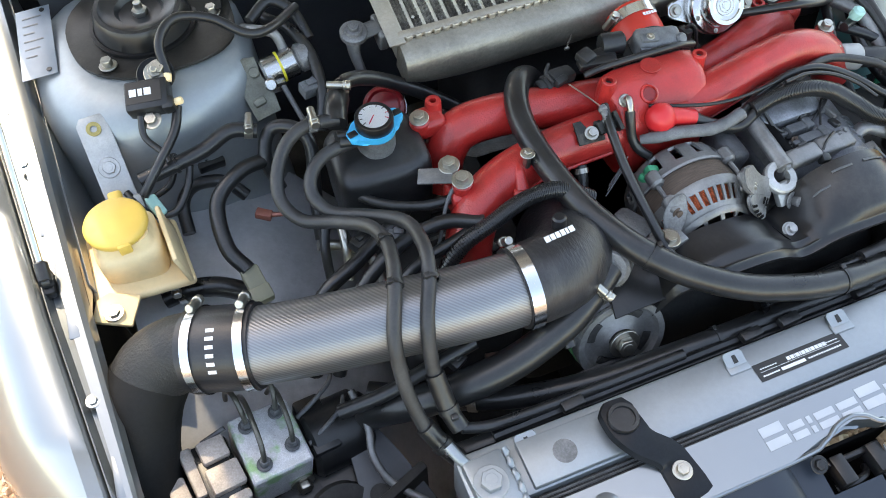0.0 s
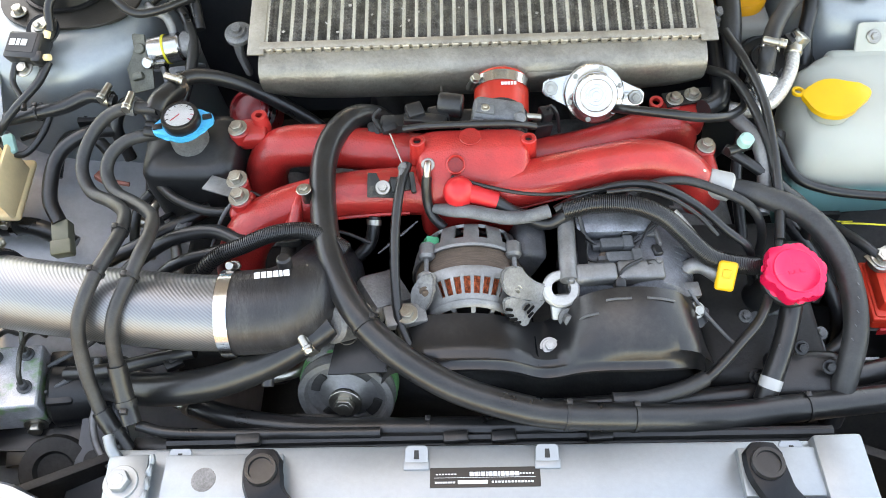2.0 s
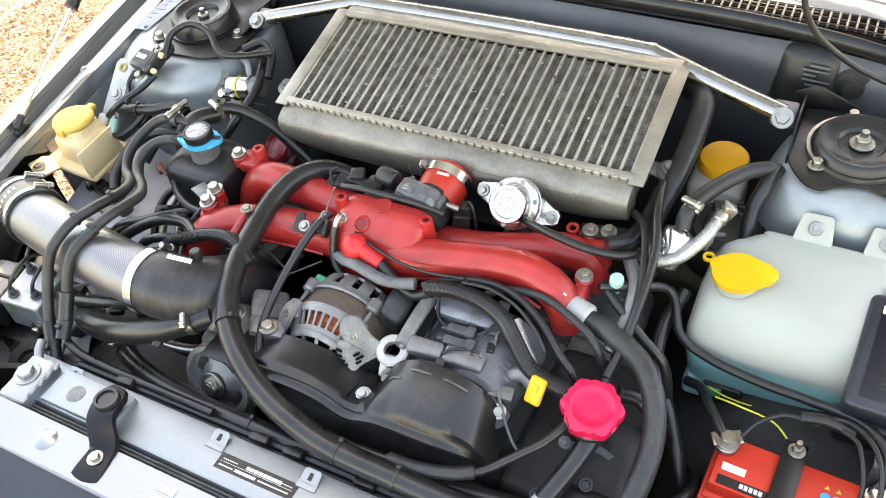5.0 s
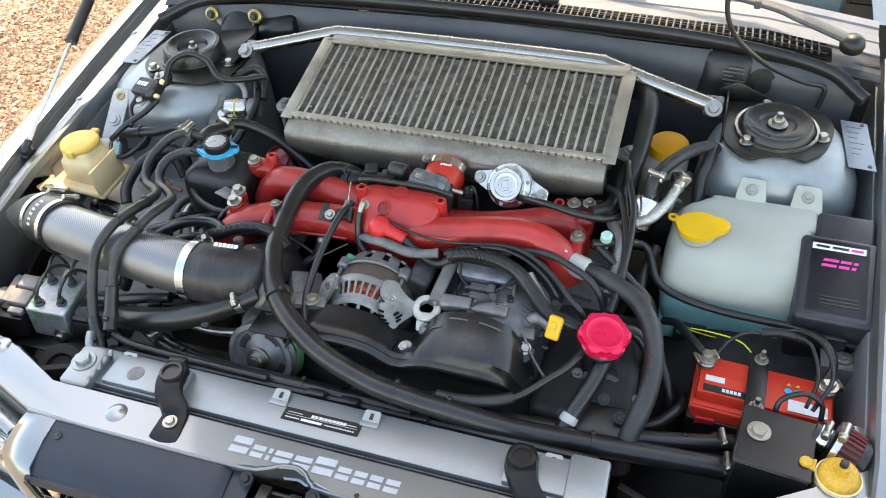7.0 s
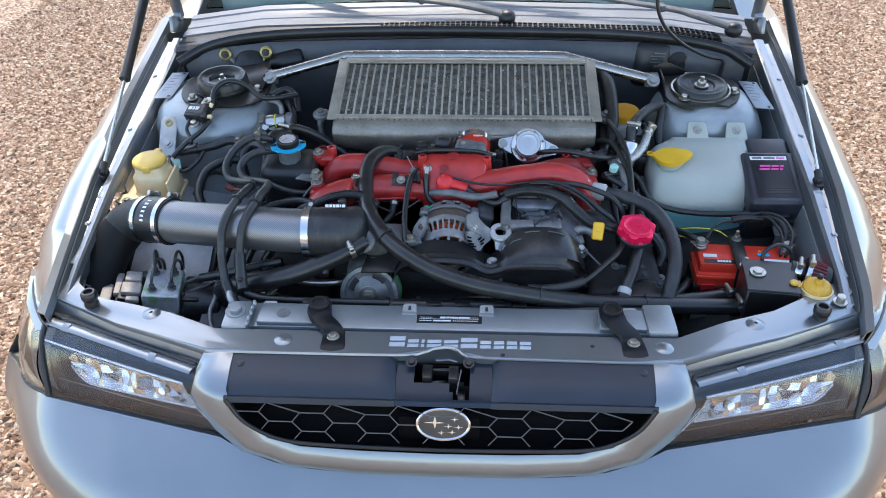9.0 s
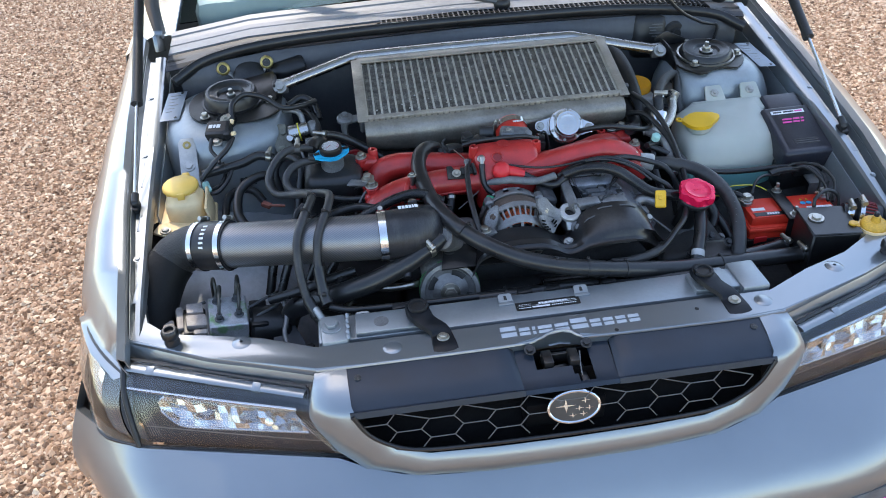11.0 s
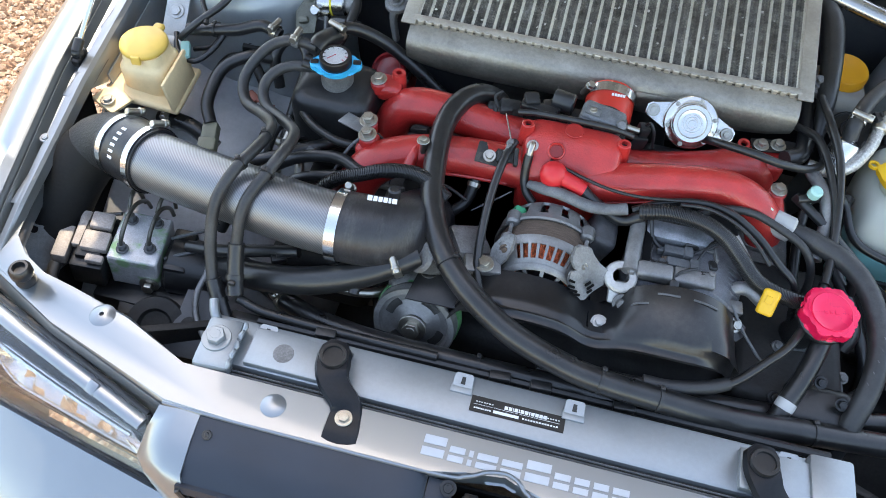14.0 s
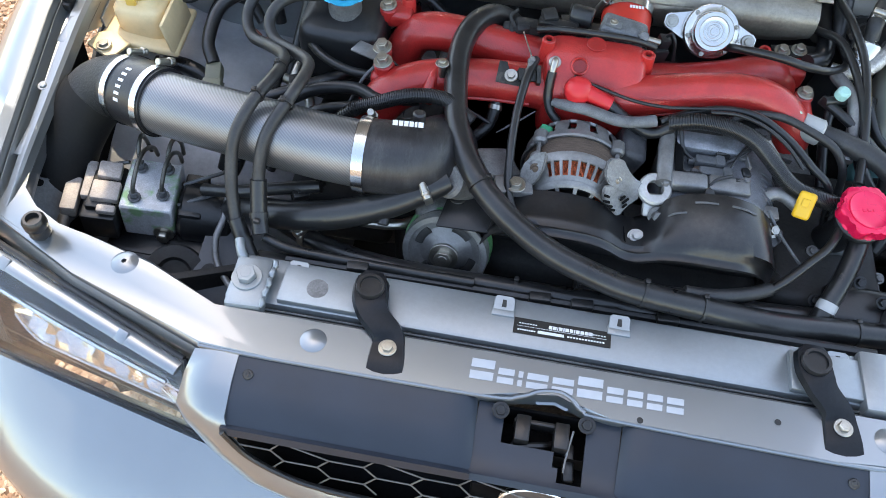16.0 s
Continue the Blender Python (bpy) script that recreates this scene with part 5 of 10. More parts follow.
part("rear_tank", tank(CL + 0.012, 1, 0.03, 0.06), ICALU, ic, "cast aluminium rear tank", 45)
part("seam", moved(tube([(-0.05, -0.044, -0.030), (-0.05, -0.048, -0.045), (-0.05, -0.046, -0.062)], 0.0016, 6, 3), IC), ICALU, ft)
part("boss", moved(disc(0.004, 0.004, (-0.050, -0.046, -0.066), (0, -1, -0.3), 0.001, 14), IC), ICALU, ft)
part("pressing", moved(box((0.085, -0.043, -0.024), (0.06, 0.012, 0.014), 0.005, (-20, 0, 0)), IC), TANKALU, ft)
for s in (-1, 1):
    bx = s * 0.312 + 0.012
    br = part("mount_bracket", merge(tube([(bx - s * 0.032, 0.560, 0.790), (bx - s * 0.014, 0.557, 0.789), (bx, 0.555, 0.787), (bx + s * 0.004, 0.55, 0.768), (bx - s * 0.002, 0.545, 0.735)], [0.012, 0.013, 0.014, 0.011, 0.010], 12, 5, True, 0.55), box((bx - s * 0.036, 0.562, 0.778), (0.014, 0.040, 0.030), 0.004, (12, 0, 0))), CAST, ic, "cast aluminium mounting ear", 50)
    part("bush", merge(lathe([(0, 0), (0.016, 0), (0.018, 0.002), (0.018, 0.008), (0.015, 0.010), (0.012, 0.010), (0.011, 0.012), (0, 0.012)], (bx, 0.556, 0.788), (0, -0.2, 1), 28), bolt_mesh((bx, 0.553, 0.800), (0, -0.2, 1), 0.0072, 0.008)), CASTD, br, "rubber bush with its bolt")

# blow-off valve
VALVE = surf("satin_machined_aluminium", (0.56, 0.555, 0.54), 0.24, 1.0, 0.08, 30, 0.05, 600)
bov = thing("blow_off_valve", (0.152, 0.43, 0.79), "polished aluminium blow-off valve with engraved rings on two-eared flange", "blow-off valve")
BX = Vector((-0.03, -0.78, 0.62)).normalized()
BC = Vector((0.152, 0.418, 0.797))
ear = [(-0.062, -0.006), (-0.062, 0.006), (-0.056, 0.011), (-0.036, 0.015), (-0.026, 0.022), (0.026, 0.022), (0.036, 0.015), (0.056, 0.011), (0.062, 0.006), (0.062, -0.006), (0.056, -0.011), (0.036, -0.015), (0.026, -0.022), (-0.026, -0.022), (-0.036, -0.015), (-0.056, -0.011)]
BM = axis_matrix(BC - BX * 0.030, BX) @ pose(0, 0, 0, 0, 0, -6)
part("flange", prism(ear, 0, 0.007, BM, 0.0015), VALVE, bov, "polished two-eared flange")
BO = BC - BX * 0.022
part("body", lathe([(0, -0.006), (0.033, -0.006), (0.036, -0.002), (0.036, 0.003), (0.0345, 0.004), (0.0345, 0.006), (0.036, 0.007), (0.036, 0.011), (0.0345, 0.0135), (0.0275, 0.0155), (0.026, 0.017), (0, 0.017)], BO, BX, 56), VALVE, bov, "turned aluminium body ring")
part("cap", lathe([(0, 0.016), (0.0245, 0.016), (0.0245, 0.020), (0.0255, 0.0215), (0.0255, 0.035), (0.0245, 0.0365), (0.0195, 0.0365), (0.0182, 0.0345), (0.0145, 0.0335), (0.0135, 0.0335), (0.0130, 0.0348), (0.0118, 0.0348), (0.0112, 0.0335), (0.0092, 0.0335), (0.0086, 0.0348), (0.0074, 0.0348), (0.0068, 0.0335), (0.0050, 0.0335), (0.0044, 0.0348), (0, 0.0348)], BO, BX, 56), VALVE, bov, "turned cap with engraved rings")
for k in range(6):
    a = 2 * math.pi * (k + 0.3) / 6
    part("cap_screw", moved(bolt_mesh((0.031 * math.cos(a), 0.031 * math.sin(a), 0.0145), r=0.0021, h=0.0022), axis_matrix(BO, BX)), STEEL, bov)
for s in (-1, 1):
    part("bolt", moved(bolt_mesh((s * 0.052, 0, 0.0075), r=0.0056, h=0.006), BM), STEEL, bov)
part("hose", tube([(0.172, 0.410, 0.782), (0.196, 0.390, 0.797), (0.232, 0.374, 0.806), (0.272, 0.376, 0.796), (0.31, 0.392, 0.782), (0.335, 0.42, 0.775), (0.33, 0.46, 0.775)], 0.0055, 10, 6), RUBBER, bov, "black vacuum hose")

# ---- intake manifold ----
man = thing("intake_manifold", (0, 0.33, 0.70), "red crackle-painted intake manifold with curved runners", "intake manifold")
rows = []
for y, z0, z1, xl, xr in ((0.276, 0.705, 0.742, -0.046, 0.050), (0.283, 0.70, 0.762, -0.054, 0.058), (0.293, 0.69, 0.780, -0.058, 0.064), (0.306, 0.69, 0.796, -0.060, 0.068), (0.320, 0.69, 0.806, -0.061, 0.070), (0.334, 0.69, 0.811, -0.061, 0.070), (0.350, 0.69, 0.812, -0.061, 0.070), (0.356, 0.69, 0.808, -0.059, 0.068)):
    row = []
    cx, hw, cz, hh = (xl + xr) / 2, (xr - xl) / 2, (z0 + z1) / 2, (z1 - z0) / 2
    for k in range(36):
        a = 2 * math.pi * k / 36
        ca, sa = math.cos(a), math.sin(a)
        e = 0.28
        row.append((cx + hw * math.copysign(abs(ca) ** e, ca), y, cz + hh * math.copysign(abs(sa) ** e, sa)))
    rows.append(row)
plen = part("plenum", loft(rows, True, True), RED, man, "red box-shaped plenum", 50)
part("socket", lathe([(0.0085, -0.004), (0.0085, 0.0015), (0.0095, 0.0026), (0.0112, 0.0018), (0.0122, -0.002)], (-0.015, 0.311, 0.800), (0, -0.60, 0.80), 30), RED, plen)
# Socket floor in a darker red: the recess's shade painted in.
part("socket_floor", disc(0.0088, 0.001, (-0.015, 0.3105, 0.7985), (0, -0.60, 0.80), 0.0002, 24), surf("red_recess_shade", (0.22, 0.012, 0.012), 0.45, 0, 0.2, 60, 0.1, 400), plen)
part("pressed_disc", disc(0.0125, 0.0012, (0.002, 0.342, 0.8115), (0, -0.05, 1), 0.0008, 32), RED, plen)
for x, y, z0, z1, r in ((0.068, 0.339, 0.768, 0.8105, 0.0088), (-0.058, 0.334, 0.785, 0.8165, 0.0085)):
    col = part("column", lathe([(0.0045, z1 - 0.006), (0.0045, z1), (r - 0.001, z1), (r, z1 - 0.001), (r + 0.002, z0)], (x, y, 0), (0, 0, 1), 22), RED, plen)
    part("hole", disc(0.0045, 0.001, (x, y, z1 - 0.006), (0, 0, 1), 0.0002, 16), DARK, col)
RUN = {
    "front_right": ([(0.01, 0.312, 0.750), (0.050, 0.308, 0.762), (0.10, 0.314, 0.772), (0.15, 0.322, 0.778), (0.20, 0.329, 0.779), (0.240, 0.327, 0.768), (0.264, 0.318, 0.748), (0.274, 0.312, 0.720)], [0.029, 0.0275, 0.026, 0.0245, 0.024, 0.024, 0.0235, 0.0225]),
    "rear_right": ([(0.04, 0.372, 0.735), (0.12, 0.380, 0.738), (0.18, 0.394, 0.744), (0.225, 0.408, 0.746), (0.258, 0.416, 0.732), (0.266, 0.418, 0.69)], [0.024, 0.024, 0.023, 0.024, 0.024, 0.024]),
    "front_left": ([(-0.02, 0.312, 0.750), (-0.08, 0.312, 0.755), (-0.15, 0.306, 0.757), (-0.21, 0.290, 0.755), (-0.250, 0.268, 0.745), (-0.270, 0.248, 0.715), (-0.275, 0.235, 0.675)], [0.030, 0.028, 0.026, 0.027, 0.028, 0.028, 0.028]),
    "rear_left": ([(-0.02, 0.365, 0.750), (-0.10, 0.372, 0.757), (-0.17, 0.378, 0.764), (-0.225, 0.378, 0.762), (-0.25, 0.372, 0.735), (-0.258, 0.365, 0.69)], [0.026, 0.026, 0.026, 0.026, 0.026, 0.026]),
}
for pts, r in RUN.values():
    part("runner", tube(pts, r, 24, 8), RED, man, "red curved runner", 50)
for pts in ([(0.045, 0.2815, 0.752), (0.09, 0.289, 0.758), (0.14, 0.297, 0.766), (0.20, 0.304, 0.766), (0.240, 0.300, 0.752)], [(-0.07, 0.284, 0.748), (-0.12, 0.282, 0.748), (-0.17, 0.277, 0.747), (-0.21, 0.264, 0.744)], [(-0.245, 0.242, 0.736), (-0.262, 0.226, 0.712), (-0.268, 0.214, 0.68)]):
    part("seam", tube(pts, 0.0022, 6, 6), RED, man)
# flanges and bolts at the runner ends
for c, s in (((0.278, 0.338, 0.745), (0.020, 0.034, 0.044)), ((0.264, 0.428, 0.742), (0.052, 0.040, 0.034)), ((-0.262, 0.392, 0.774), (0.036, 0.034, 0.026)), ((-0.264, 0.292, 0.750), (0.030, 0.036, 0.036))):
    part("flange", box(c, s, 0.008, (6, 0, 4), 3), RED, man)
for c, h in (((0.255, 0.439, 0.762), 0.022), ((0.278, 0.445, 0.762), 0.022), ((0.277, 0.354, 0.769), 0.026), ((-0.268, 0.312, 0.780), 0.026), ((-0.262, 0.287, 0.779), 0.028), ((-0.276, 0.385, 0.789), 0.018)):
    part("boss", disc(0.0118, h, (c[0], c[1], c[2] - h), (0, 0, 1), 0.002, 22), RED, man)
for c in ((0.255, 0.439, 0.764), (0.278, 0.445, 0.764), (0.277, 0.354, 0.771)):
    bolt(man, c, (0.05, -0.1, 1), 0.0070, 0.009)
part("hose_bracket", prism([(-0.026, -0.012), (0.026, -0.012), (0.060, -0.004), (0.060, 0.006), (0.026, 0.012), (-0.026, 0.012)], 0, 0.0025, pose(0.268, 0.442, 0.7625, 0, 0, 10), 0.0008), SATIN, man, "black steel hose bracket")
part("column", lathe([(0.0042, 0.790), (0.0042, 0.796), (0.009, 0.796), (0.0098, 0.794), (0.011, 0.765)], (-0.252, 0.402, 0), (0, 0, 1), 20), RED, man)
part("loop", lathe([(0.0048, 0), (0.0085, 0), (0.0085, 0.006), (0.0048, 0.006), (0.0048, 0)], (0.232, 0.436, 0.760), (0, -0.2, 1), 20), RED, man)
bolt(man, (-0.276, 0.385, 0.791), (-0.1, -0.1, 1), 0.0075, 0.009)
for c in ((-0.268, 0.312, 0.782), (-0.262, 0.287, 0.781)):
    bolt(man, c, (-0.1, -0.1, 1), 0.008, 0.011)
part("stay", box((-0.287, 0.306, 0.779), (0.040, 0.022, 0.003), 0.001, (0, -6, -25)), CAST, man, "small aluminium stay")
lug_ = part("lug", merge(box((-0.200, 0.262, 0.758), (0.020, 0.016, 0.018), 0.004, (12, 0, -20), 3), tube([(-0.199, 0.262, 0.763), (-0.196, 0.278, 0.774), (-0.193, 0.294, 0.780)], [0.009, 0.007, 0.003], 10, 4)), RED, man)
part("hole", disc(0.0038, 0.001, (-0.2028, 0.2538, 0.7585), (-0.3, -0.93, 0.2), 0.0002, 14), DARK, lug_)
part("sensor_bolt", merge(disc(0.0045, 0.022, (-0.185, 0.283, 0.775), (0, 0, 1), 0.001, 12), bolt_mesh((-0.185, 0.283, 0.796), r=0.0055, h=0.006)), STEEL, man)
part("union", merge(disc(0.008, 0.004, (-0.046, 0.314, 0.797), (0, -0.6, 0.8), 0.001, 18), tube([(-0.046, 0.313, 0.798), (-0.046, 0.308, 0.806), (-0.047, 0.300, 0.802), (-0.048, 0.293, 0.790)], 0.0042, 10, 5)), STEEL, man, "plated vacuum elbow")
part("vacuum_hose", tube([(-0.0475, 0.297, 0.797), (-0.0485, 0.290, 0.785), (-0.048, 0.282, 0.768), (-0.042, 0.272, 0.755), (-0.030, 0.264, 0.745)], 0.0058, 12, 6), RUBBER, man, "short black vacuum hose")
part("vacuum_hose", tube([(-0.112, 0.284, 0.744), (-0.113, 0.276, 0.736), (-0.118, 0.262, 0.722), (-0.132, 0.25, 0.712), (-0.15, 0.245, 0.70)], 0.0078, 12, 6), RUBBER, man, "short black vacuum hose")
part("hose_clip", lathe([(0.0078, -0.003), (0.0095, -0.003), (0.0095, 0.003), (0.0078, 0.003)], (-0.1125, 0.279, 0.739), (0.1, 0.75, 0.65), 18), STEEL, man)
rc = part("terminal_boot", lathe([(0, -0.019), (0.010, -0.016), (0.0165, -0.008), (0.018, 0.0), (0.0165, 0.008), (0.010, 0.015), (0, 0.017)], (-0.012, 0.284, 0.784), (0.2, -0.6, 0.7), 24), TABRED, man, "glossy red rubber terminal boot")
part("boot_sleeve", tube([(-0.004, 0.283, 0.785), (0.012, 0.280, 0.781), (0.030, 0.277, 0.775)], [0.0105, 0.0105, 0.010], 16, 4), TABRED, rc)

# throttle body, coupler and sensors behind the plenum
th = thing("throttle_unit", (0.03, 0.40, 0.76), "cast throttle body with black sensors and red silicone coupler", "throttle body")
part("housing", merge(disc(0.030, 0.05, (0.038, 0.365, 0.772), (0, 1, 0.15), 0.004, 28), box((0.030, 0.388, 0.778), (0.080, 0.03, 0.040), 0.006)), DARK, th, "grimy cast housing")
cp = part("coupler", lathe([(0.0, 0), (0.032, 0), (0.0335, 0.004), (0.0335, 0.052), (0.032, 0.056), (0, 0.056)], (0.040, 0.405, 0.771), (0.03, 1, 0.24), 36), REDSIL, th, "red silicone coupler hose")
clamp(th, (0.0414, 0.447, 0.7815), (0.03, 1, 0.24), 0.0338, 0.014, CHROME, (-1, 0, 0.4))
bar_strip("printed_bar", cp, Matrix.Translation((0.040, 0.424, 0.8118)) @ pose(0, 0, 0, 16, 0, 0), (0.003, 0.003, 0.003, 0.003, 0.003), 0.0008, 0.004, WHITE)
GREYB = surf("dull_grey_casting", (0.15, 0.155, 0.16), 0.5, 0.3, 0.3, 60, 0.2, 300, dirt=(0.05, 0.05, 0.05), dirt_amount=0.55)
part("idle_valve", merge(box((0.034, 0.382, 0.803), (0.060, 0.032, 0.032), 0.008, (10, 6, -8), 3), box((0.012, 0.374, 0.806), (0.014, 0.012, 0.018), 0.003, (14, 0, -8)), box((0.036, 0.366, 0.803), (0.022, 0.008, 0.014), 0.002, (20, 0, -8)), disc(0.0075, 0.010, (0.058, 0.372, 0.808), (0.2, -0.6, 0.7), 0.002, 16), box((0.020, 0.378, 0.817), (0.022, 0.014, 0.010), 0.003, (10, 6, -8)), disc(0.009, 0.016, (0.050, 0.386, 0.800), (1, -0.1, -0.2), 0.002, 18), box((0.056, 0.386, 0.790), (0.020, 0.026, 0.026), 0.005, (0, 10, 0), 3)), GREYB, th, "dull grey cast idle valve", 45)
part("motor", lathe([(0, 0), (0.012, 0), (0.014, 0.002), (0.014, 0.026), (0.012, 0.029), (0, 0.029)], (-0.006, 0.394, 0.808), (-1, 0.15, 0.05), 24), PLASTIC, th, "black stepper motor cap")
part("spindle", tube([(0.050, 0.392, 0.796), (0.068, 0.393, 0.790), (0.086, 0.394, 0.786)], 0.0042, 12, 2), STEEL, th, "plain steel spindle")
part("wiring_plug", merge(box((0.086, 0.398, 0.764), (0.024, 0.022, 0.026), 0.003, (0, 10, 20)), box((0.092, 0.402, 0.782), (0.014, 0.016, 0.016), 0.002, (0, 10, 20)), tube([(0.094, 0.404, 0.788), (0.099, 0.402, 0.796), (0.106, 0.398, 0.786), (0.110, 0.394, 0.76)], 0.0022, 8, 4)), PLASTIC, th, "black wiring plug")
part("screw", bolt_mesh((0.020, 0.377, 0.8215), (0, -0.15, 1), 0.0034, 0.004), STEEL, th)
part("loom", tube([(-0.075, 0.362, 0.806), (-0.05, 0.360, 0.812), (-0.02, 0.358, 0.815), (0.02, 0.358, 0.815), (0.050, 0.360, 0.812), (0.078, 0.366, 0.800)], 0.0042, 10, 6), RUBBER, th, "taped wiring along the plenum")
part("position_sensor", merge(box((-0.050, 0.376, 0.806), (0.050, 0.016, 0.010), 0.003, (0, 4, -6)), box((-0.062, 0.384, 0.812), (0.020, 0.020, 0.012), 0.003, (8, 0, 20)), box((-0.035, 0.386, 0.800), (0.024, 0.024, 0.018), 0.004, (0, 0, 10))), PLASTIC, th, "black sensor housing")
part("linkage", merge(box((-0.094, 0.382, 0.786), (0.018, 0.010, 0.014), 0.003, (20, 0, 20)), box((-0.090, 0.392, 0.772), (0.036, 0.022, 0.04), 0.006, (0, 10, 10)), tube([(-0.105, 0.38, 0.79), (-0.112, 0.388, 0.800), (-0.104, 0.398, 0.804)], 0.0022, 8, 4)), DARK, th, "grimy throttle linkage")
part("linkage_barrel", merge(disc(0.011, 0.032, (-0.120, 0.388, 0.776), (1, 0.1, 0.1), 0.002, 20), disc(0.0135, 0.006, (-0.112, 0.389, 0.777), (1, 0.1, 0.1), 0.001, 20)), DARK, th, "black spring barrel")
# red turbo-side coupler behind the header tank
tc_ = thing("turbo_hose", (-0.291, 0.479, 0.70), "dark red silicone hose end with a bright clamp below the intercooler", "hose")
TX = Vector((-0.25, -0.55, 0.80)).normalized()
TP = Vector((-0.291, 0.479, 0.729))
DKRED = surf("dark_red_hose", (0.22, 0.012, 0.016), 0.28, 0, 0.2, 40, 0.1, 300)
part("sleeve", lathe([(0.0, -0.05), (0.026, -0.05), (0.0265, -0.004), (0.028, 0.0), (0.0265, 0.004), (0.022, 0.006), (0.019, 0.002), (0.010, 0.004), (0, 0.005)], TP, TX, 32), DKRED, tc_, "dark red silicone sleeve")
clamp(tc_, TP - TX * 0.016, TX, 0.0272, 0.010, CHROME, (-0.3, -0.5, 0))

# ---- alternator ----
alt = thing("alternator", (0.0, 0.20, 0.63), "grey cast alternator with copper windings behind its vents", "alternator")
AC, AR = Vector((-0.001, 0.150, 0.704)), 0.066


def vented(profile, cols, gaps, t):
    """A turned cast shell about the alternator's axis with cut vents: gaps name (row, first degree, last degree, columns open, columns shut)."""
    bm = bmesh.new()
    rings = [[bm.verts.new((AC.x + r * math.cos(2 * math.pi * k / cols), AC.y + h, AC.z + r * math.sin(2 * math.pi * k / cols))) for k in range(cols)] for r, h in profile]
    for j in range(len(profile) - 1):
        for k in range(cols):
            deg = 360.0 * (k + 0.5) / cols
            if any(row == j and a <= deg <= b and k % (o + c) < o for row, a, b, o, c in gaps):
                continue
            q = (k + 1) % cols
            bm.faces.new((rings[j][k], rings[j][q], rings[j + 1][q], rings[j + 1][k]))
    return thick(bm, t)


part("stator", lathe([(0.040, 0.040), (AR - 0.004, 0.040), (AR - 0.0025, 0.044), (AR - 0.0025, 0.070), (AR - 0.004, 0.074), (0.04, 0.074)], AC, (0, 1, 0), 56), STATOR, alt, "rust-brown laminated stator band")
part("winding", lathe([(0.034, 0.018), (0.041, 0.020), (0.046, 0.027), (0.051, 0.036), (0.055, 0.042), (0.040, 0.044)], AC, (0, 1, 0), 48), COPPER, alt, "copper windings")
part("rotor", disc(0.034, 0.07, AC + Vector((0, 0.016, 0)), (0, 1, 0), 0.004, 32), DARK, alt)
front = part("front_cover", vented([(0.0, -0.014), (0.018, -0.014), (0.024, -0.010), (0.030, -0.005), (0.045, 0.007), (0.0505, 0.010), (0.0545, 0.0165), (0.060, 0.025), (0.0645, 0.032), (0.066, 0.038), (0.067, 0.041), (0.067, 0.044)], 216,
            [(3, 0, 360, 14, 4), (6, 55, 125, 4, 2), (7, 55, 125, 4, 2), (7, 6, 30, 5, 3), (7, 150, 174, 5, 3)], 0.0026), CAST, alt, "cast aluminium front cover", 30)
part("rim", lathe([(0.046, 0.004), (0.050, 0.006), (0.052, 0.010), (0.048, 0.010), (0.046, 0.004)], AC, (0, 1, 0), 56), CAST, front)
for a in (46.5, 133.5):
    p = AC + Vector((0.070 * math.cos(radians(a)), 0.022, 0.070 * math.sin(radians(a))))
    part("lug", merge(disc(0.0095, 0.022, p, (0, 1, 0), 0.003, 20), box(p + Vector((-0.005 * math.cos(radians(a)), 0.012, -0.006)), (0.016, 0.020, 0.016), 0.004, (0, -a, 0), 3)), CAST, front)
    part("bolt", bolt_mesh(p + Vector((0, -0.0005, 0.001)), (0, -1, 0.3), 0.0046, 0.005), STATOR if a > 90 else STEEL, front)
    part("through_bolt", tube([p + Vector((0, 0.01, -0.002)), p + Vector((0, 0.04, -0.002)), p + Vector((0, 0.062, -0.002))], 0.0028, 8, 2), CASTD, alt)
# cast ear to the lifting eye and the comb of ribs below it
def cast_plate(pts, depth):
    """A cast plate with a softened outline, as thick as depth along its own normal."""
    pts = [Vector(p) for p in pts]
    mid = [a.lerp(b, f) for a, b in zip(pts, pts[1:] + pts[:1]) for f in (0.22, 0.78)]
    bm = bmesh.new()
    bm.faces.new([bm.verts.new(p) for p in mid])
    bmesh.ops.recalc_face_normals(bm, faces=bm.faces[:])
    bm = thick(bm, depth)
    bmesh.ops.bevel(bm, geom=[e for e in bm.edges if e.is_manifold and e.calc_face_angle() > 0.9], offset=0.0012, segments=2, affect="EDGES")
    return bm


part("ear", cast_plate([(0.034, 0.181, 0.782), (0.0530, 0.187, 0.777), (0.0585, 0.183, 0.7676), (0.0701, 0.180, 0.7549), (0.0860, 0.181, 0.7450), (0.0829, 0.171, 0.7352), (0.069, 0.164, 0.7395), (0.0555, 0.163, 0.7475), (0.0400, 0.1610, 0.7570), (0.032, 0.166, 0.770)], 0.006), CASTD, front, "cast ear to the lifting eye")
part("shoulder", cast_plate([(-0.036, 0.184, 0.775), (-0.052, 0.188, 0.763), (-0.064, 0.178, 0.748), (-0.064, 0.166, 0.735), (-0.050, 0.159, 0.733), (-0.040, 0.164, 0.752)], 0.006), CASTD, front, "cast shoulder")
comb = part("comb", cast_plate([(0.034, 0.157, 0.7585), (0.0438, 0.1630, 0.7562), (0.0555, 0.1635, 0.7477), (0.069, 0.1665, 0.7415), (0.0829, 0.1710, 0.7352), (0.0651, 0.1536, 0.7294), (0.0588, 0.1429, 0.7224), (0.0440, 0.1440, 0.7360), (0.0345, 0.1475, 0.7480)], 0.005), CASTD, front, "slotted cast foot")
KN = Vector((0.459, -0.662, 0.592)).normalized()
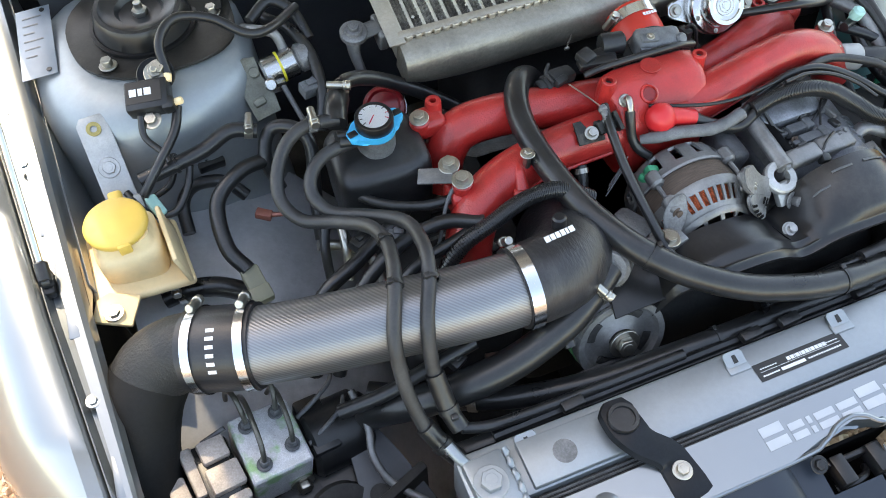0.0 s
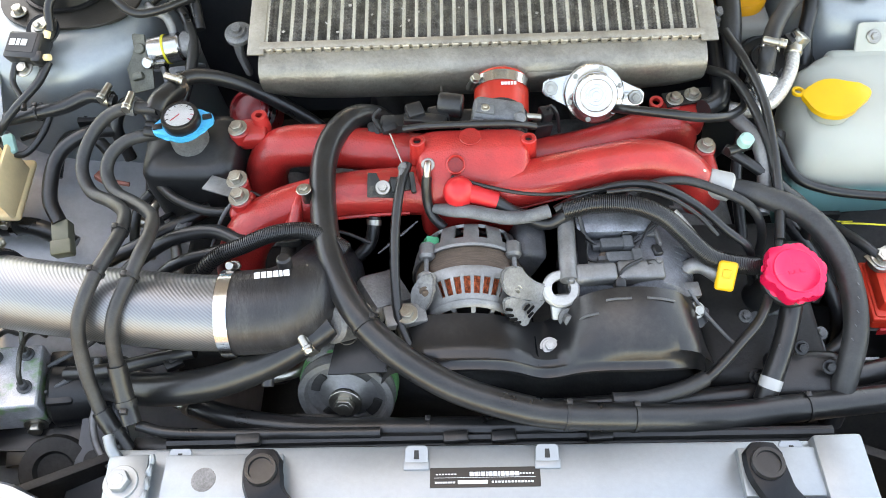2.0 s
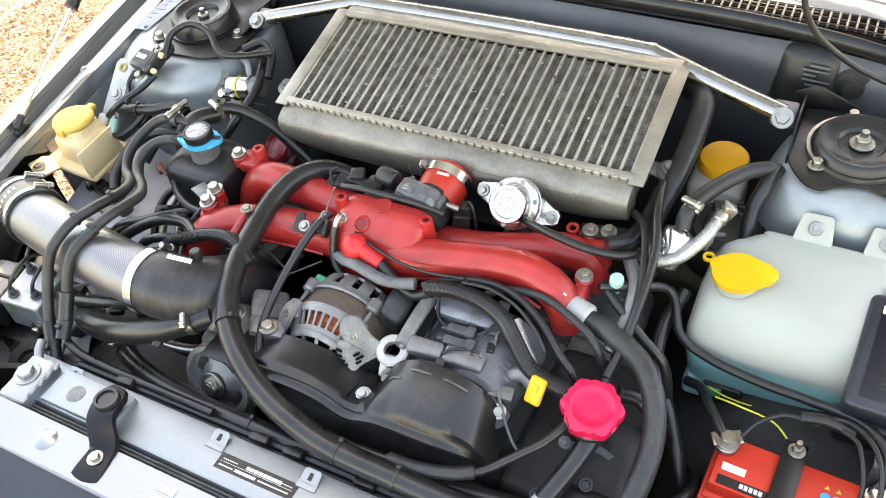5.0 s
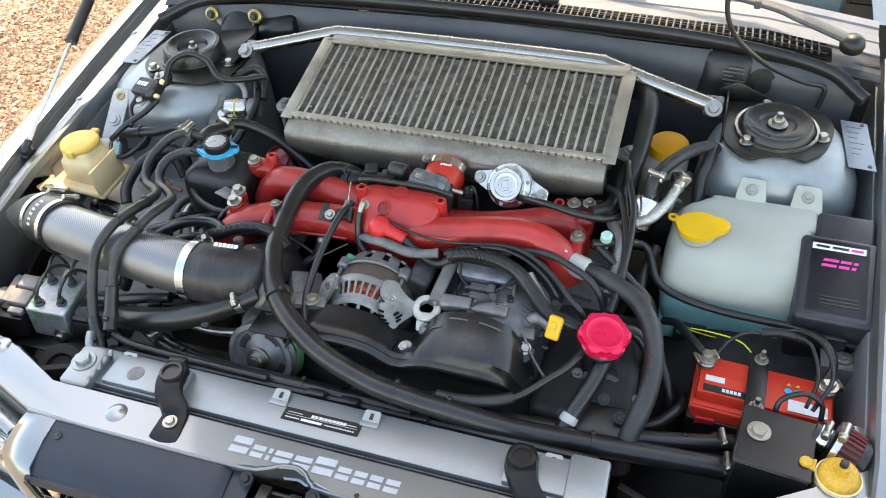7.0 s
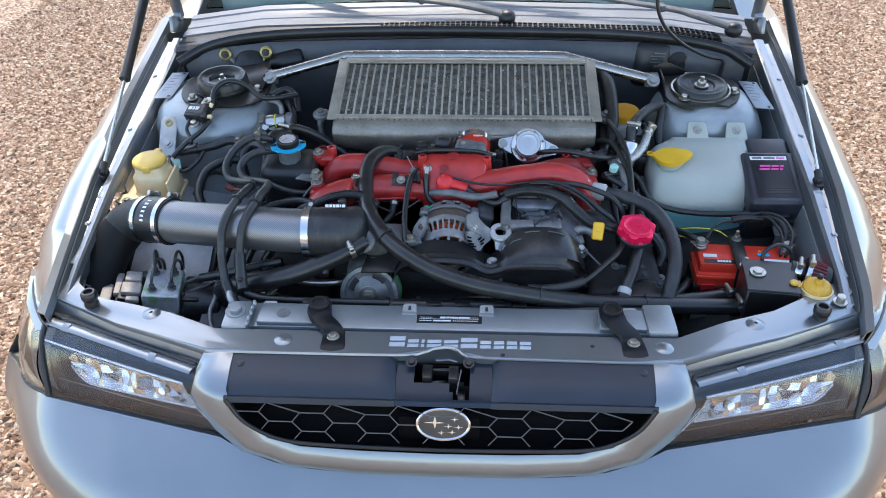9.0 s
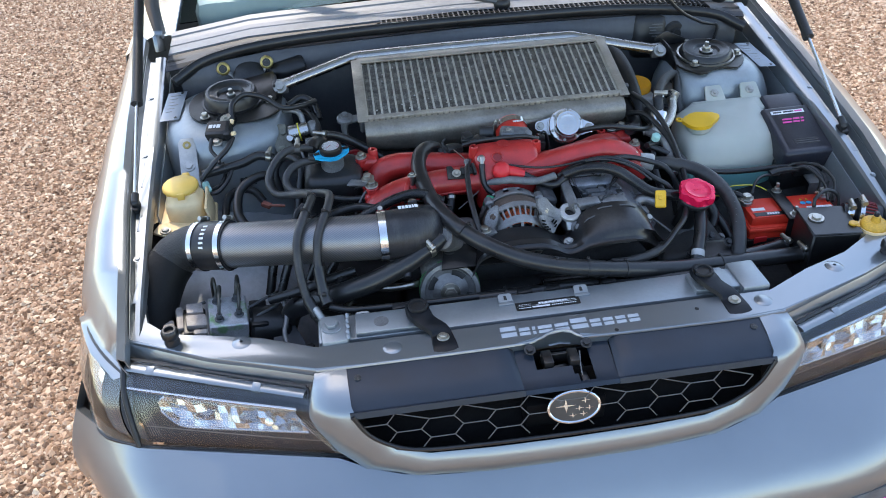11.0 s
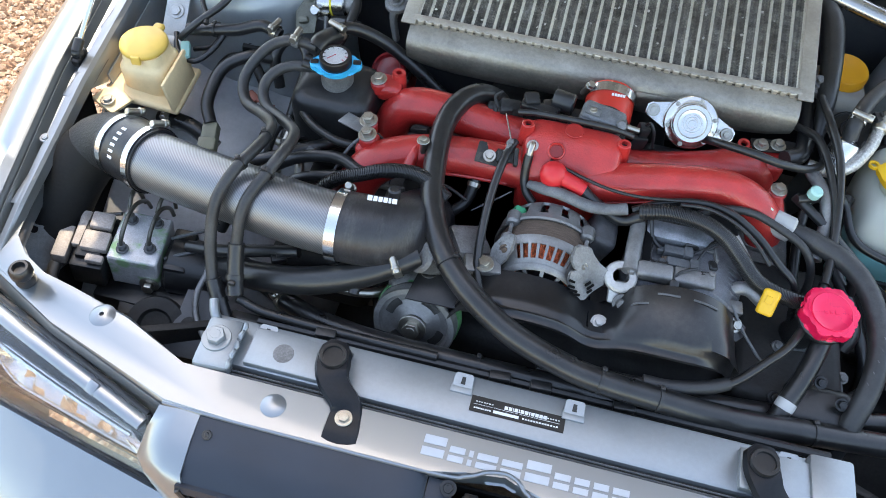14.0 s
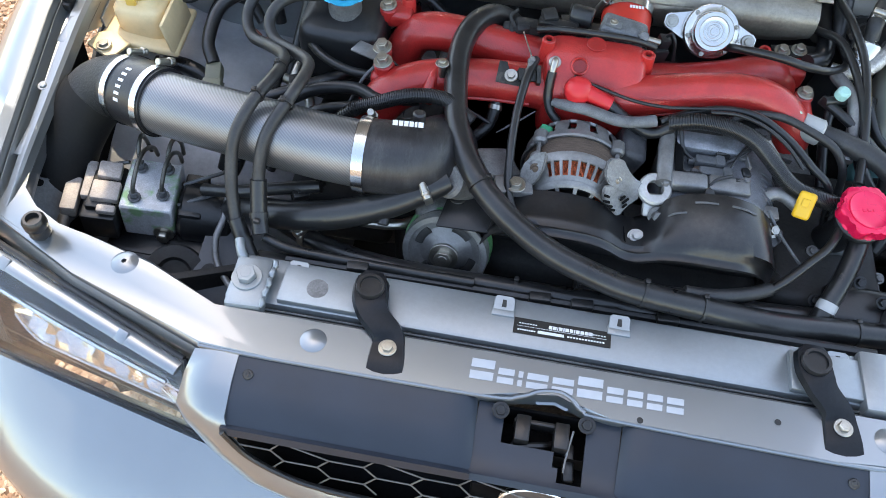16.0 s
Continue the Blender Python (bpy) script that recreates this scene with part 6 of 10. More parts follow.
KU = Vector((0.82, 0.50, -0.10))
KU = (KU - KN * KU.dot(KN)).normalized()
KM = Matrix.Translation((0.0530, 0.1530, 0.7390)) @ Matrix((KU, KN.cross(KU), KN)).transposed().to_4x4()
# Slots are thin black inlays that paint the shade inside them.
for u, v, w, rz in ((-0.0150, 0.0105, 0.0090, -28), (-0.0160, 0.0040, 0.0100, -24), (-0.0135, -0.0020, 0.0110, -20), (-0.0100, -0.0075, 0.0100, -16), (0.0060, 0.0040, 0.0090, 24), (0.0095, -0.0005, 0.0110, 24), (0.0080, -0.0060, 0.0080, 24)):
    part("slot", moved(prism([(p * w / 2, q * 0.0016) for p, q in ((-1, -0.6), (-0.8, -1), (0.8, -1), (1, -0.6), (1, 0.6), (0.8, 1), (-0.8, 1), (-1, 0.6))], 0, 0.0006, pose(u, v, 0.0027, 0, 0, rz)), KM), VOID, comb)
rear = part("rear_cover", vented([(0.067, 0.070), (0.068, 0.073), (0.066, 0.082), (0.064, 0.094), (0.060, 0.104), (0.050, 0.112), (0.034, 0.116), (0.030, 0.116)], 120,
            [(2, 40, 140, 3, 5), (3, 40, 140, 3, 5), (2, 0, 20, 3, 5), (2, 160, 180, 3, 5), (5, 30, 150, 6, 4)], 0.0035), CAST, alt, "slotted cast rear cover", 30)
for a in (46.5, 133.5):
    p = AC + Vector((0.069 * math.cos(radians(a)), 0.064, 0.069 * math.sin(radians(a))))
    part("lug", disc(0.009, 0.020, p, (0, 1, 0), 0.003, 18), CAST, rear)
part("regulator", merge(box((0.062, 0.246, 0.728), (0.034, 0.055, 0.050), 0.008, (0, 20, 0), 3), box((0.078, 0.262, 0.752), (0.012, 0.014, 0.016), 0.002)), surf("grimy_dark_cover", (0.060, 0.061, 0.066), 0.5, 0.2, 0.35, 50, 0.25, 400, dirt=(0.16, 0.14, 0.12), dirt_amount=0.5), alt, "grimy dark regulator cover")
part("lead_sleeve", tube([(-0.040, 0.276, 0.766), (-0.022, 0.268, 0.772), (0.005, 0.262, 0.775), (0.04, 0.256, 0.771), (0.066, 0.257, 0.772), (0.088, 0.262, 0.774)], [0.006, 0.0085, 0.0085, 0.0085, 0.008, 0.0085], 12, 5, True, 0.8), surf("grey_taped_sleeve", (0.115, 0.118, 0.12), 0.55, 0, 0.3, 60, 0.2, 300, dirt=(0.22, 0.21, 0.20), dirt_amount=0.5), alt, "grey cloth-taped lead")
part("connector", merge(box((-0.044, 0.236, 0.752), (0.016, 0.016, 0.012), 0.003, (10, 20, 0)), box((-0.050, 0.232, 0.748), (0.008, 0.012, 0.010), 0.002, (0, 30, 30))), GREEN, alt, "green plug")
for k in range(3):
    part("wire", tube([(-0.105 + 0.005 * k, 0.232 + 0.006 * k, 0.742), (-0.088 + 0.005 * k, 0.243 + 0.006 * k, 0.748), (-0.070 + 0.005 * k, 0.254 + 0.006 * k, 0.756)], 0.0008, 6, 2), GREYPL, alt, "thin pale wire")

# lifting eye
eye = thing("lifting_eye", (0.096, 0.20, 0.70), "cast aluminium engine lifting eye", "engine bracket")
part("ring", disc(0.0205, 0.010, (0.096, 0.181, 0.7365), (0.06, -0.34, 0.94), 0.002, 36, 0.0105), PLATED, eye, "bright plated ring")
part("shank", box((0.100, 0.166, 0.728), (0.030, 0.010, 0.028), 0.003, (-45, 0, 6)), PLATED, eye)
bolt(eye, (0.104, 0.154, 0.724), (0.1, -0.8, 0.6), 0.0076, 0.012, CASTD)

# ---- compressor ----
COMPD = surf("blue_black_cast", (0.16, 0.168, 0.185), 0.45, 0.4, 0.3, 40, 0.2, 380, dirt=(0.17, 0.16, 0.155), dirt_amount=0.45)
comp = thing("air_con_compressor", (0.165, 0.22, 0.62), "grimy blue-black compressor in a cast aluminium frame", "compressor")
part("body", merge(box((0.162, 0.230, 0.668), (0.120, 0.100, 0.130), 0.018, (0, 0, 0), 4), disc(0.050, 0.11, (0.196, 0.180, 0.694), (0.1, 1, 0), 0.006, 40)), COMPD, comp, "blue-black cast body")
part("side_frame", merge(tube([(0.106, 0.186, 0.748), (0.106, 0.22, 0.752), (0.107, 0.25, 0.754), (0.108, 0.280, 0.757)], [0.0105, 0.010, 0.010, 0.009], 12, 4, True, 0.9), box((0.108, 0.232, 0.728), (0.007, 0.10, 0.05), 0.002)), CAST, comp, "cast aluminium side frame", 50)
rail = part("front_rail", merge(box((0.135, 0.194, 0.747), (0.046, 0.022, 0.018), 0.005, (8, 2, 4), 3), box((0.184, 0.198, 0.744), (0.052, 0.024, 0.018), 0.005, (8, 3, 3), 3), box((0.160, 0.194, 0.741), (0.10, 0.012, 0.012), 0.003, (8, 3, 3))), CAST, comp, "cast aluminium front rail", 40)
part("tie_lug", merge(box((0.160, 0.184, 0.744), (0.012, 0.012, 0.012), 0.002, (20, 10, 0)), tube([(0.160, 0.190, 0.752), (0.167, 0.196, 0.758), (0.185, 0.206, 0.757)], 0.0018, 6, 4)), PLASTIC, rail)
part("pump_cover", merge(box((0.160, 0.262, 0.742), (0.086, 0.026, 0.030), 0.004, (14, 2, 2)), box((0.152, 0.276, 0.758), (0.060, 0.006, 0.006), 0.001, (14, 2, 2))), surf("weathered_blue_grey", (0.23, 0.245, 0.27), 0.45, 0.5, 0.3, 40, 0.2, 380, dirt=(0.07, 0.07, 0.07), dirt_amount=0.5), comp, "weathered blue-grey cover")
part("slot", box((0.150, 0.2705, 0.7585), (0.050, 0.005, 0.002), 0.0005, (14, 2, 2), 1), DARK, comp)
for c, w, mat in (((0.160, 0.236, 0.742), 0.032, GREYPL), ((0.166, 0.216, 0.744), 0.036, GREYPL)):
    part("wiring_plug", merge(box(c, (w, 0.013, 0.013), 0.002, (0, 4, 4)), box((c[0] + w * 0.45, c[1] + 0.001, c[2]), (0.012, 0.017, 0.016), 0.003, (0, 4, 4)), box((c[0] - w * 0.5, c[1], c[2] - 0.001), (0.018, 0.008, 0.008), 0.002, (0, 4, 10))), mat, comp, "dusty grey wiring plug")
part("wire", tube([(0.140, 0.236, 0.744), (0.128, 0.242, 0.752), (0.122, 0.258, 0.764), (0.118, 0.27, 0.772)], 0.0024, 8, 5), RUBBER, comp)
part("wire", tube([(0.146, 0.216, 0.742), (0.132, 0.214, 0.744), (0.128, 0.222, 0.744), (0.130, 0.236, 0.748)], 0.0016, 8, 5), RUBBER, comp)
for k in range(3):
    part("wire", tube([(0.182, 0.238 - 0.020 * (k == 2), 0.744), (0.200, 0.246 + 0.003 * k, 0.752 + 0.002 * k), (0.216, 0.258 + 0.002 * k, 0.762), (0.226, 0.262, 0.768)], 0.0015, 6, 5), RUBBER, comp)
bolt(comp, (0.148, 0.220, 0.742), (0, -0.1, 1), 0.0042, 0.005, STATOR)
part("end_cap", merge(disc(0.034, 0.05, (0.214, 0.200, 0.702), (0.15, 1, 0), 0.006, 32), box((0.218, 0.206, 0.732), (0.016, 0.012, 0.014), 0.003, (0, 20, 0))), COMPD, comp, "ribbed end drum")
for k in range(5):
    part("rib", lathe([(0.0335, 0), (0.0362, 0.0005), (0.0362, 0.003), (0.0335, 0.0035)], Vector((0.214, 0.206, 0.702)) + Vector((0.15, 1, 0)) * 0.008 * k, (0.15, 1, 0), 32), COMPD, comp)

# Thin black strip stands for the shade between frame and body.
part("recess", box((0.122, 0.232, 0.7535), (0.010, 0.070, 0.003), 0.001, (1, 0, 0)), VOID, comp, "black strip painting a shaded slot beside the frame")
for c, s_ in (((0.178, 0.250, 0.7465), (0.020, 0.008, 0.010)), ((0.206, 0.226, 0.742), (0.010, 0.014, 0.012)), ((0.143, 0.207, 0.7500), (0.016, 0.006, 0.006)), ((0.196, 0.205, 0.7505), (0.014, 0.008, 0.005))):
    part("clip", box(c, s_, 0.0015, (0, 6, 12), 1), PLASTIC, comp, "black wiring clip")
for c, r in (((0.204, 0.206, 0.7510), 0.0036), ((0.108, 0.276, 0.763), 0.0045), ((0.186, 0.272, 0.758), 0.0036)):
    bolt(comp, c, (0, -0.15, 1), r, 0.004, CASTD)
part("bracket", merge(box((0.200, 0.268, 0.750), (0.014, 0.050, 0.004), 0.001, (6, 10, 8)), box((0.207, 0.250, 0.742), (0.004, 0.040, 0.020), 0.001, (0, 0, 8))), CASTD, comp, "grimy folded bracket")

# ---- belt cover ----
cov = thing("belt_cover", (0.08, 0.13, 0.62), "black moulded belt cover with two domes", "belt cover")


def swell(x, c, w, h, p=2.4):
    """The height of a rounded dome of half-width w at x."""
    u = abs((x - c) / w)
    return h * (1 - u ** p) ** (1 / p) if u < 1 else 0.0


def cover_line(x):
    """Heights of the moulding's back edge and front lip across the engine."""
    back = max(0.655 + swell(x, -0.012, 0.092, 0.088), 0.655 + swell(x, 0.170, 0.086, 0.110), 0.706 if -0.05 < x < 0.15 else 0.0)
    lip = max(0.655 + swell(x, -0.012, 0.092, 0.084, 3), 0.655 + swell(x, 0.166, 0.092, 0.077, 3.5), 0.716 if -0.05 < x < 0.15 else 0.0)
    return back, lip


xs = np.linspace(-0.104, 0.256, 73)
hb, hl = np.array([cover_line(x) for x in xs]).T
ker = np.array([1, 3, 4, 3, 1]) / 12.0
for _ in range(2):
    hb = np.convolve(np.pad(hb, 2, mode="edge"), ker, "valid")
    hl = np.convolve(np.pad(hl, 2, mode="edge"), ker, "valid")
rows = []
for x, b, f in zip(xs.tolist(), hb.tolist(), hl.tolist()):
    yb = float(np.interp(x, (0.05, 0.10), (0.151, 0.166)))
    sh = max(b - 0.016, f + 0.010) if b > f + 0.010 else f + 0.006
    row = [(x, yb + 0.004, b - 0.03), (x, yb + 0.002, b - 0.004), (x, yb, b)]
    for s in (0.2, 0.4, 0.6, 0.8, 1.0):
        row.append((x, yb + (0.104 - yb) * s, b + (sh - b) * s ** 2.0))
    k = 0.030 * max(0.0, (x - 0.185) / 0.07) ** 2 + 0.014 * max(0.0, (-0.03 - x) / 0.07) ** 2
    d = 0.030 * max(0.0, (x - 0.195) / 0.06) ** 1.5
    row += [(x, 0.099 + k, sh - 0.004 - d * 0.5), (x, 0.0955 + k, f + 0.003 - d * 0.8), (x, 0.0935 + k, f - d), (x, 0.0865 + k, f - 0.001 - d), (x, 0.086 + k, f - 0.0045 - d), (x, 0.091 + k, f - 0.006 - d), (x, 0.110 + k, f - 0.016 - d), (x, 0.150, f - 0.040 - d)]
    rows.append(row)
COVER = surf("satin_black_moulding", (0.0105, 0.0105, 0.0115), 0.30, 0, 0.3, 16, 0.06, 500, dirt=(0.055, 0.05, 0.045), dirt_amount=0.5)
part("moulding", loft(rows), COVER, cov, "one-piece black moulded cover", 55)
part("split", tube([(0.066, 0.164, 0.707), (0.067, 0.13, 0.714), (0.068, 0.108, 0.7215), (0.068, 0.096, 0.718)], 0.0012, 6, 4), VOID, cov)
bolt(cov, (0.082, 0.123, 0.7165), (0, -0.25, 1), 0.0055, 0.006, PLATED)
part("washer", disc(0.0105, 0.0012, (0.082, 0.1235, 0.7150), (0, -0.25, 1), 0.0003, 28), PLATED, cov)
for x0, x1, y in ((0.112, 0.132, 0.140), (0.140, 0.166, 0.152), (0.182, 0.212, 0.152)):
    pts = []
    for x in np.linspace(x0, x1, 4):
        i = int(np.argmin(abs(xs - x)))
        pts.append((float(x), y, float(hb[i] - 0.016 * ((0.166 - y) / 0.062) ** 2 + 0.0008)))
    part("rib", tube(pts, 0.0015, 6, 3, True, 0.7), GREYPL, cov)
part("ear", prism([(-0.022, -0.014), (0.010, -0.012), (0.014, 0.0), (0.010, 0.012), (-0.022, 0.014)], 0, 0.012, pose(0.243, 0.163, 0.706, 20, 14, -20), 0.002), COVER, cov)
bolt(cov, (0.243, 0.163, 0.719), (0.2, -0.5, 0.8), 0.0062, 0.009)
part("pale_bracket", box((0.236, 0.186, 0.722), (0.030, 0.018, 0.010), 0.002, (10, 10, 10)), CAST, cov, "cast bracket behind the cover")
part("engine_front", box((0.06, 0.20, 0.50), (0.42, 0.16, 0.24), 0.03, seg=3), DARK, cov)

# power-steering pump pulley and bracket
pul = thing("pump_pulley", (-0.145, 0.11, 0.60), "grey steel pump pulley with slotted face", "pulley")
part("disc", lathe([(0.0, 0.004), (0.010, 0.004), (0.016, 0.001), (0.022, 0.006), (0.034, 0.010), (0.044, 0.006), (0.047, 0.0), (0.054, 0.0), (0.055, 0.003), (0.051, 0.008), (0.055, 0.013), (0.055, 0.017), (0.0, 0.02)], (-0.144, 0.094, 0.656), (0.05, 0.92, -0.36), 48), CAST, pul, "dished grey disc")
PA = axis_matrix((-0.144, 0.094, 0.656), (0.05, 0.92, -0.36))
for k in range(4):
    a0 = math.pi / 2 * k + 0.5
    part("slot", moved(tube([(0.036 * math.cos(a0 + t), 0.036 * math.sin(a0 + t), 0.0078) for t in (-0.35, -0.12, 0.12, 0.35)], 0.0055, 8, 3, True, 0.35), PA), DARK, pul)
part("nut", merge(bolt_mesh((-0.144, 0.091, 0.657), (-0.05, -0.92, 0.36), 0.012, 0.012)), STEEL, pul)
part("pump_body", box((-0.145, 0.17, 0.655), (0.09, 0.10, 0.09), 0.02, seg=3), CASTD, pul)
part("guard", merge(prism([(-0.075, -0.02), (0.075, -0.03), (0.075, 0.02), (0.0, 0.035), (-0.06, 0.03)], 0, 0.004, pose(-0.085, 0.128, 0.706, 14, 0, 6), 0.001)), SATIN, pul, "black sheet guard above the pulley")
bolt(pul, (-0.137, 0.142, 0.714), (0, -0.2, 1), 0.007, 0.006, SATIN)
part("adjuster", merge(box((-0.072, 0.152, 0.738), (0.045, 0.026, 0.010), 0.002, (0, 5, 12)), box((-0.072, 0.160, 0.728), (0.030, 0.012, 0.03), 0.002)), CAST, pul, "aluminium adjuster")
bolt(pul, (-0.070, 0.150, 0.743), r=0.008, h=0.008)
part("green_ring", lathe([(0.040, 0.018), (0.0555, 0.018), (0.0565, 0.020), (0.0535, 0.024), (0.0565, 0.028), (0.0565, 0.034), (0.04, 0.034)], (-0.144, 0.094, 0.656), (0.05, 0.92, -0.36), 40), MARKER, pul)

# ---- intake pipe ----
pipe = thing("intake_pipe", (-0.40, 0.17, 0.70), "satin carbon-fibre intake pipe with silicone couplers", "intake pipe")
PT = [(-0.556, 0.201, 0.744), (-0.520, 0.188, 0.749), (-0.450, 0.172, 0.755), (-0.360, 0.156, 0.760), (-0.300, 0.148, 0.761), (-0.245, 0.146, 0.760)]
part("tube", tube(PT, 0.0405, 40, 8), CARBON, pipe, "satin twill carbon tube")
part("coupler", tube([(-0.524, 0.1895, 0.7485), (-0.556, 0.2020, 0.7435), (-0.590, 0.2170, 0.7360)], 0.0445, 40, 6), SILICONE, pipe, "black silicone coupler")
part("cold_pipe", tube([(-0.578, 0.2115, 0.7385), (-0.605, 0.2230, 0.7300), (-0.632, 0.2260, 0.7160), (-0.650, 0.2180, 0.7020)], 0.0408, 36, 7), surf("textured_black_pipe", (0.016, 0.016, 0.016), 0.5, 0, 0.25, 30, 0.6, 300, spec=0.4), pipe, "textured black pipe into the wing")
# Same pipe past the bend; the gutter's shade is put into its black.
part("snorkel", tube([(-0.644, 0.2220, 0.7060), (-0.664, 0.2040, 0.6860), (-0.684, 0.1720, 0.6500), (-0.694, 0.1380, 0.6060), (-0.698, 0.1050, 0.5400)], [0.0425, 0.044, 0.045, 0.046, 0.046], 36, 7), surf("shade_black_duct", (0.009, 0.009, 0.009), 0.6, 0, 0.3, 20, 0.2, 200, spec=0.2), pipe, "snorkel down into the wing, blackened for the gutter's shade")
el = part("elbow", tube([(-0.262, 0.1460, 0.7605), (-0.232, 0.147, 0.760), (-0.202, 0.154, 0.755), (-0.180, 0.174, 0.745), (-0.170, 0.202, 0.726), (-0.170, 0.235, 0.695)], [0.0445, 0.0450, 0.0455, 0.0455, 0.045, 0.044], 36, 8), surf("scuffed_silicone", (0.018, 0.018, 0.020), 0.38, 0, 0.3, 30, 0.3, 120, dirt=(0.075, 0.074, 0.072), dirt_amount=0.5, depth=0.003, stretch=(3, 1, 1)), pipe, "black silicone elbow")
clamp(pipe, (-0.5800, 0.2120, 0.7385), (-1, 0.42, -0.20), 0.0448, 0.0095, CHROME, (0.1, 0.6, 0.8))
clamp(pipe, (-0.5330, 0.1925, 0.7475), (-1, 0.34, -0.13), 0.0448, 0.0095, CHROME, (0.1, 0.6, 0.8))
clamp(pipe, (-0.2535, 0.1460, 0.7605), (-1, 0.0, 0.0), 0.0450, 0.0135, CHROME, (0.0, 0.85, 0.55))
bar_strip("printed_bar", el, Matrix.Translation((-0.222, 0.160, 0.8040)) @ pose(0, 0, 0, 16, 4, 8), (0.006, 0.005, 0.005, 0.005, 0.003, 0.006), 0.0012, 0.0065, WHITE)
CA = Vector((-0.90, 0.38, -0.16)).normalized()
CU = (Vector((0.1, 0.0, 1.0)) - CA * CA.dot(Vector((0.1, 0.0, 1.0)))).normalized()
CV = CA.cross(CU)
for k in range(6):
    a = radians(-8 - 11 * k)
    nrm = CU * math.cos(a) + CV * math.sin(a)
    m_ = Matrix((CA, nrm.cross(CA), nrm)).transposed().to_4x4()
    part("printed_bar", moved(box((0, 0, 0.0447), (0.0085, 0.0038, 0.0006), 0, seg=1), Matrix.Translation((-0.557, 0.2023, 0.7433)) @ m_), WHITE, pipe)
part("nipple", disc(0.008, 0.03, (-0.195, 0.180, 0.775), (0, 0.2, 1), 0.002, 16), SILICONE, pipe)
part("nipple", disc(0.007, 0.03, (-0.220, 0.112, 0.722), (0, -1, -0.6), 0.001, 16), SILICONE, pipe)

# ---- large breather hose ----
bh = thing("breather_hose", (-0.1, 0.12, 0.72), "thick black rubber breather hose sweeping across the engine", "hose")
part("hose", tube([(-0.098, 0.432, 0.735), (-0.116, 0.424, 0.764), (-0.140, 0.402, 0.785), (-0.160, 0.366, 0.791), (-0.168, 0.320, 0.787), (-0.163, 0.260, 0.780), (-0.150, 0.200, 0.774), (-0.122, 0.142, 0.766), (-0.080, 0.100, 0.752), (-0.020, 0.068, 0.734), (0.050, 0.050, 0.720), (0.100, 0.046, 0.711), (0.165, 0.050, 0.696), (0.25, 0.056, 0.680), (0.35, 0.072, 0.664), (0.45, 0.088, 0.650), (0.538, 0.100, 0.640)], 0.0150, 20, 7), RUBBER, bh, "thick black rubber hose")
for c, a in (((-0.110, 0.127, 0.763), (0.6, -0.8, -0.2)), ((0.094, 0.0465, 0.712), (1, -0.05, -0.15)), ((0.165, 0.050, 0.696), (1, 0.05, -0.2)), ((0.355, 0.073, 0.663), (1, 0.15, -0.15))):
    tie(bh, c, a, 0.0152)
h2 = thing("drain_hose", (0.3, 0.1, 0.64), "black rubber hose running beside the breather hose", "hose")
part("hose", tube([(0.02, 0.068, 0.668), (0.12, 0.075, 0.664), (0.22, 0.085, 0.656), (0.30, 0.095, 0.648), (0.40, 0.115, 0.638), (0.48, 0.135, 0.632), (0.535, 0.150, 0.630)], 0.0125, 16, 6), RUBBER, h2)
clamp(h2, (0.520, 0.146, 0.630), (1, 0.25, 0), 0.0127, 0.009, CHROME)
clamp(bh, (0.525, 0.098, 0.642), (1, 0.15, -0.1), 0.0152, 0.009, CHROME)
h3 = thing("lower_hose", (0.0, 0.06, 0.66), "black rubber hose lying behind the radiator tank", "hose")
part("hose", tube([(-0.43, 0.16, 0.62), (-0.36, 0.120, 0.628), (-0.29, 0.085, 0.640), (-0.20, 0.062, 0.654), (-0.10, 0.054, 0.664), (0.0, 0.052, 0.668), (0.06, 0.052, 0.672), (0.12, 0.050, 0.668)], 0.0130, 16, 6), RUBBER, h3)
clamp(h3, (-0.325, 0.101, 0.634), (0.85, -0.5, 0.18), 0.0132, 0.010, STEEL)
tie(h3, (-0.05, 0.053, 0.666), (1, 0, 0), 0.0132)
h4 = thing("heater_hose", (-0.3, 0.12, 0.68), "bent black rubber coolant hose with a bright clamp", "hose")
part("hose", tube([(-0.150, 0.140, 0.745), (-0.178, 0.124, 0.737), (-0.22, 0.106, 0.722), (-0.28, 0.096, 0.700), (-0.34, 0.098, 0.680), (-0.39, 0.110, 0.660), (-0.43, 0.13, 0.63), (-0.45, 0.15, 0.58)], [0.015, 0.0165, 0.0175, 0.0185, 0.0190, 0.0190, 0.019, 0.019], 20, 6), RUBBER, h4)
clamp(h4, (-0.176, 0.125, 0.7375), (0.85, 0.42, 0.25), 0.0168, 0.010, STEEL, (0, -0.5, 1))
h5 = thing("thermostat_housing", (-0.11, 0.17, 0.72), "grimy cast thermostat housing", "housing")
part("body", merge(disc(0.022, 0.05, (-0.125, 0.165, 0.715), (-0.5, -0.5, 0.6), 0.004, 24), box((-0.10, 0.185, 0.722), (0.05, 0.05, 0.04), 0.008, (0, 20, 30))), CASTD, h5)
bolt(h5, (-0.118, 0.152, 0.748), (0, -0.2, 1), 0.007, 0.007)

# cable along the big hose
def cable(name, label, pts, r=0.004, material=None, per=6, group=""):
    c = solid(name, tube(pts, r, 10, per), material or RUBBER, label, "cable" if "cable" in name or "wire" in name or "loom" in name else "hose", group, angle=60)
    return c

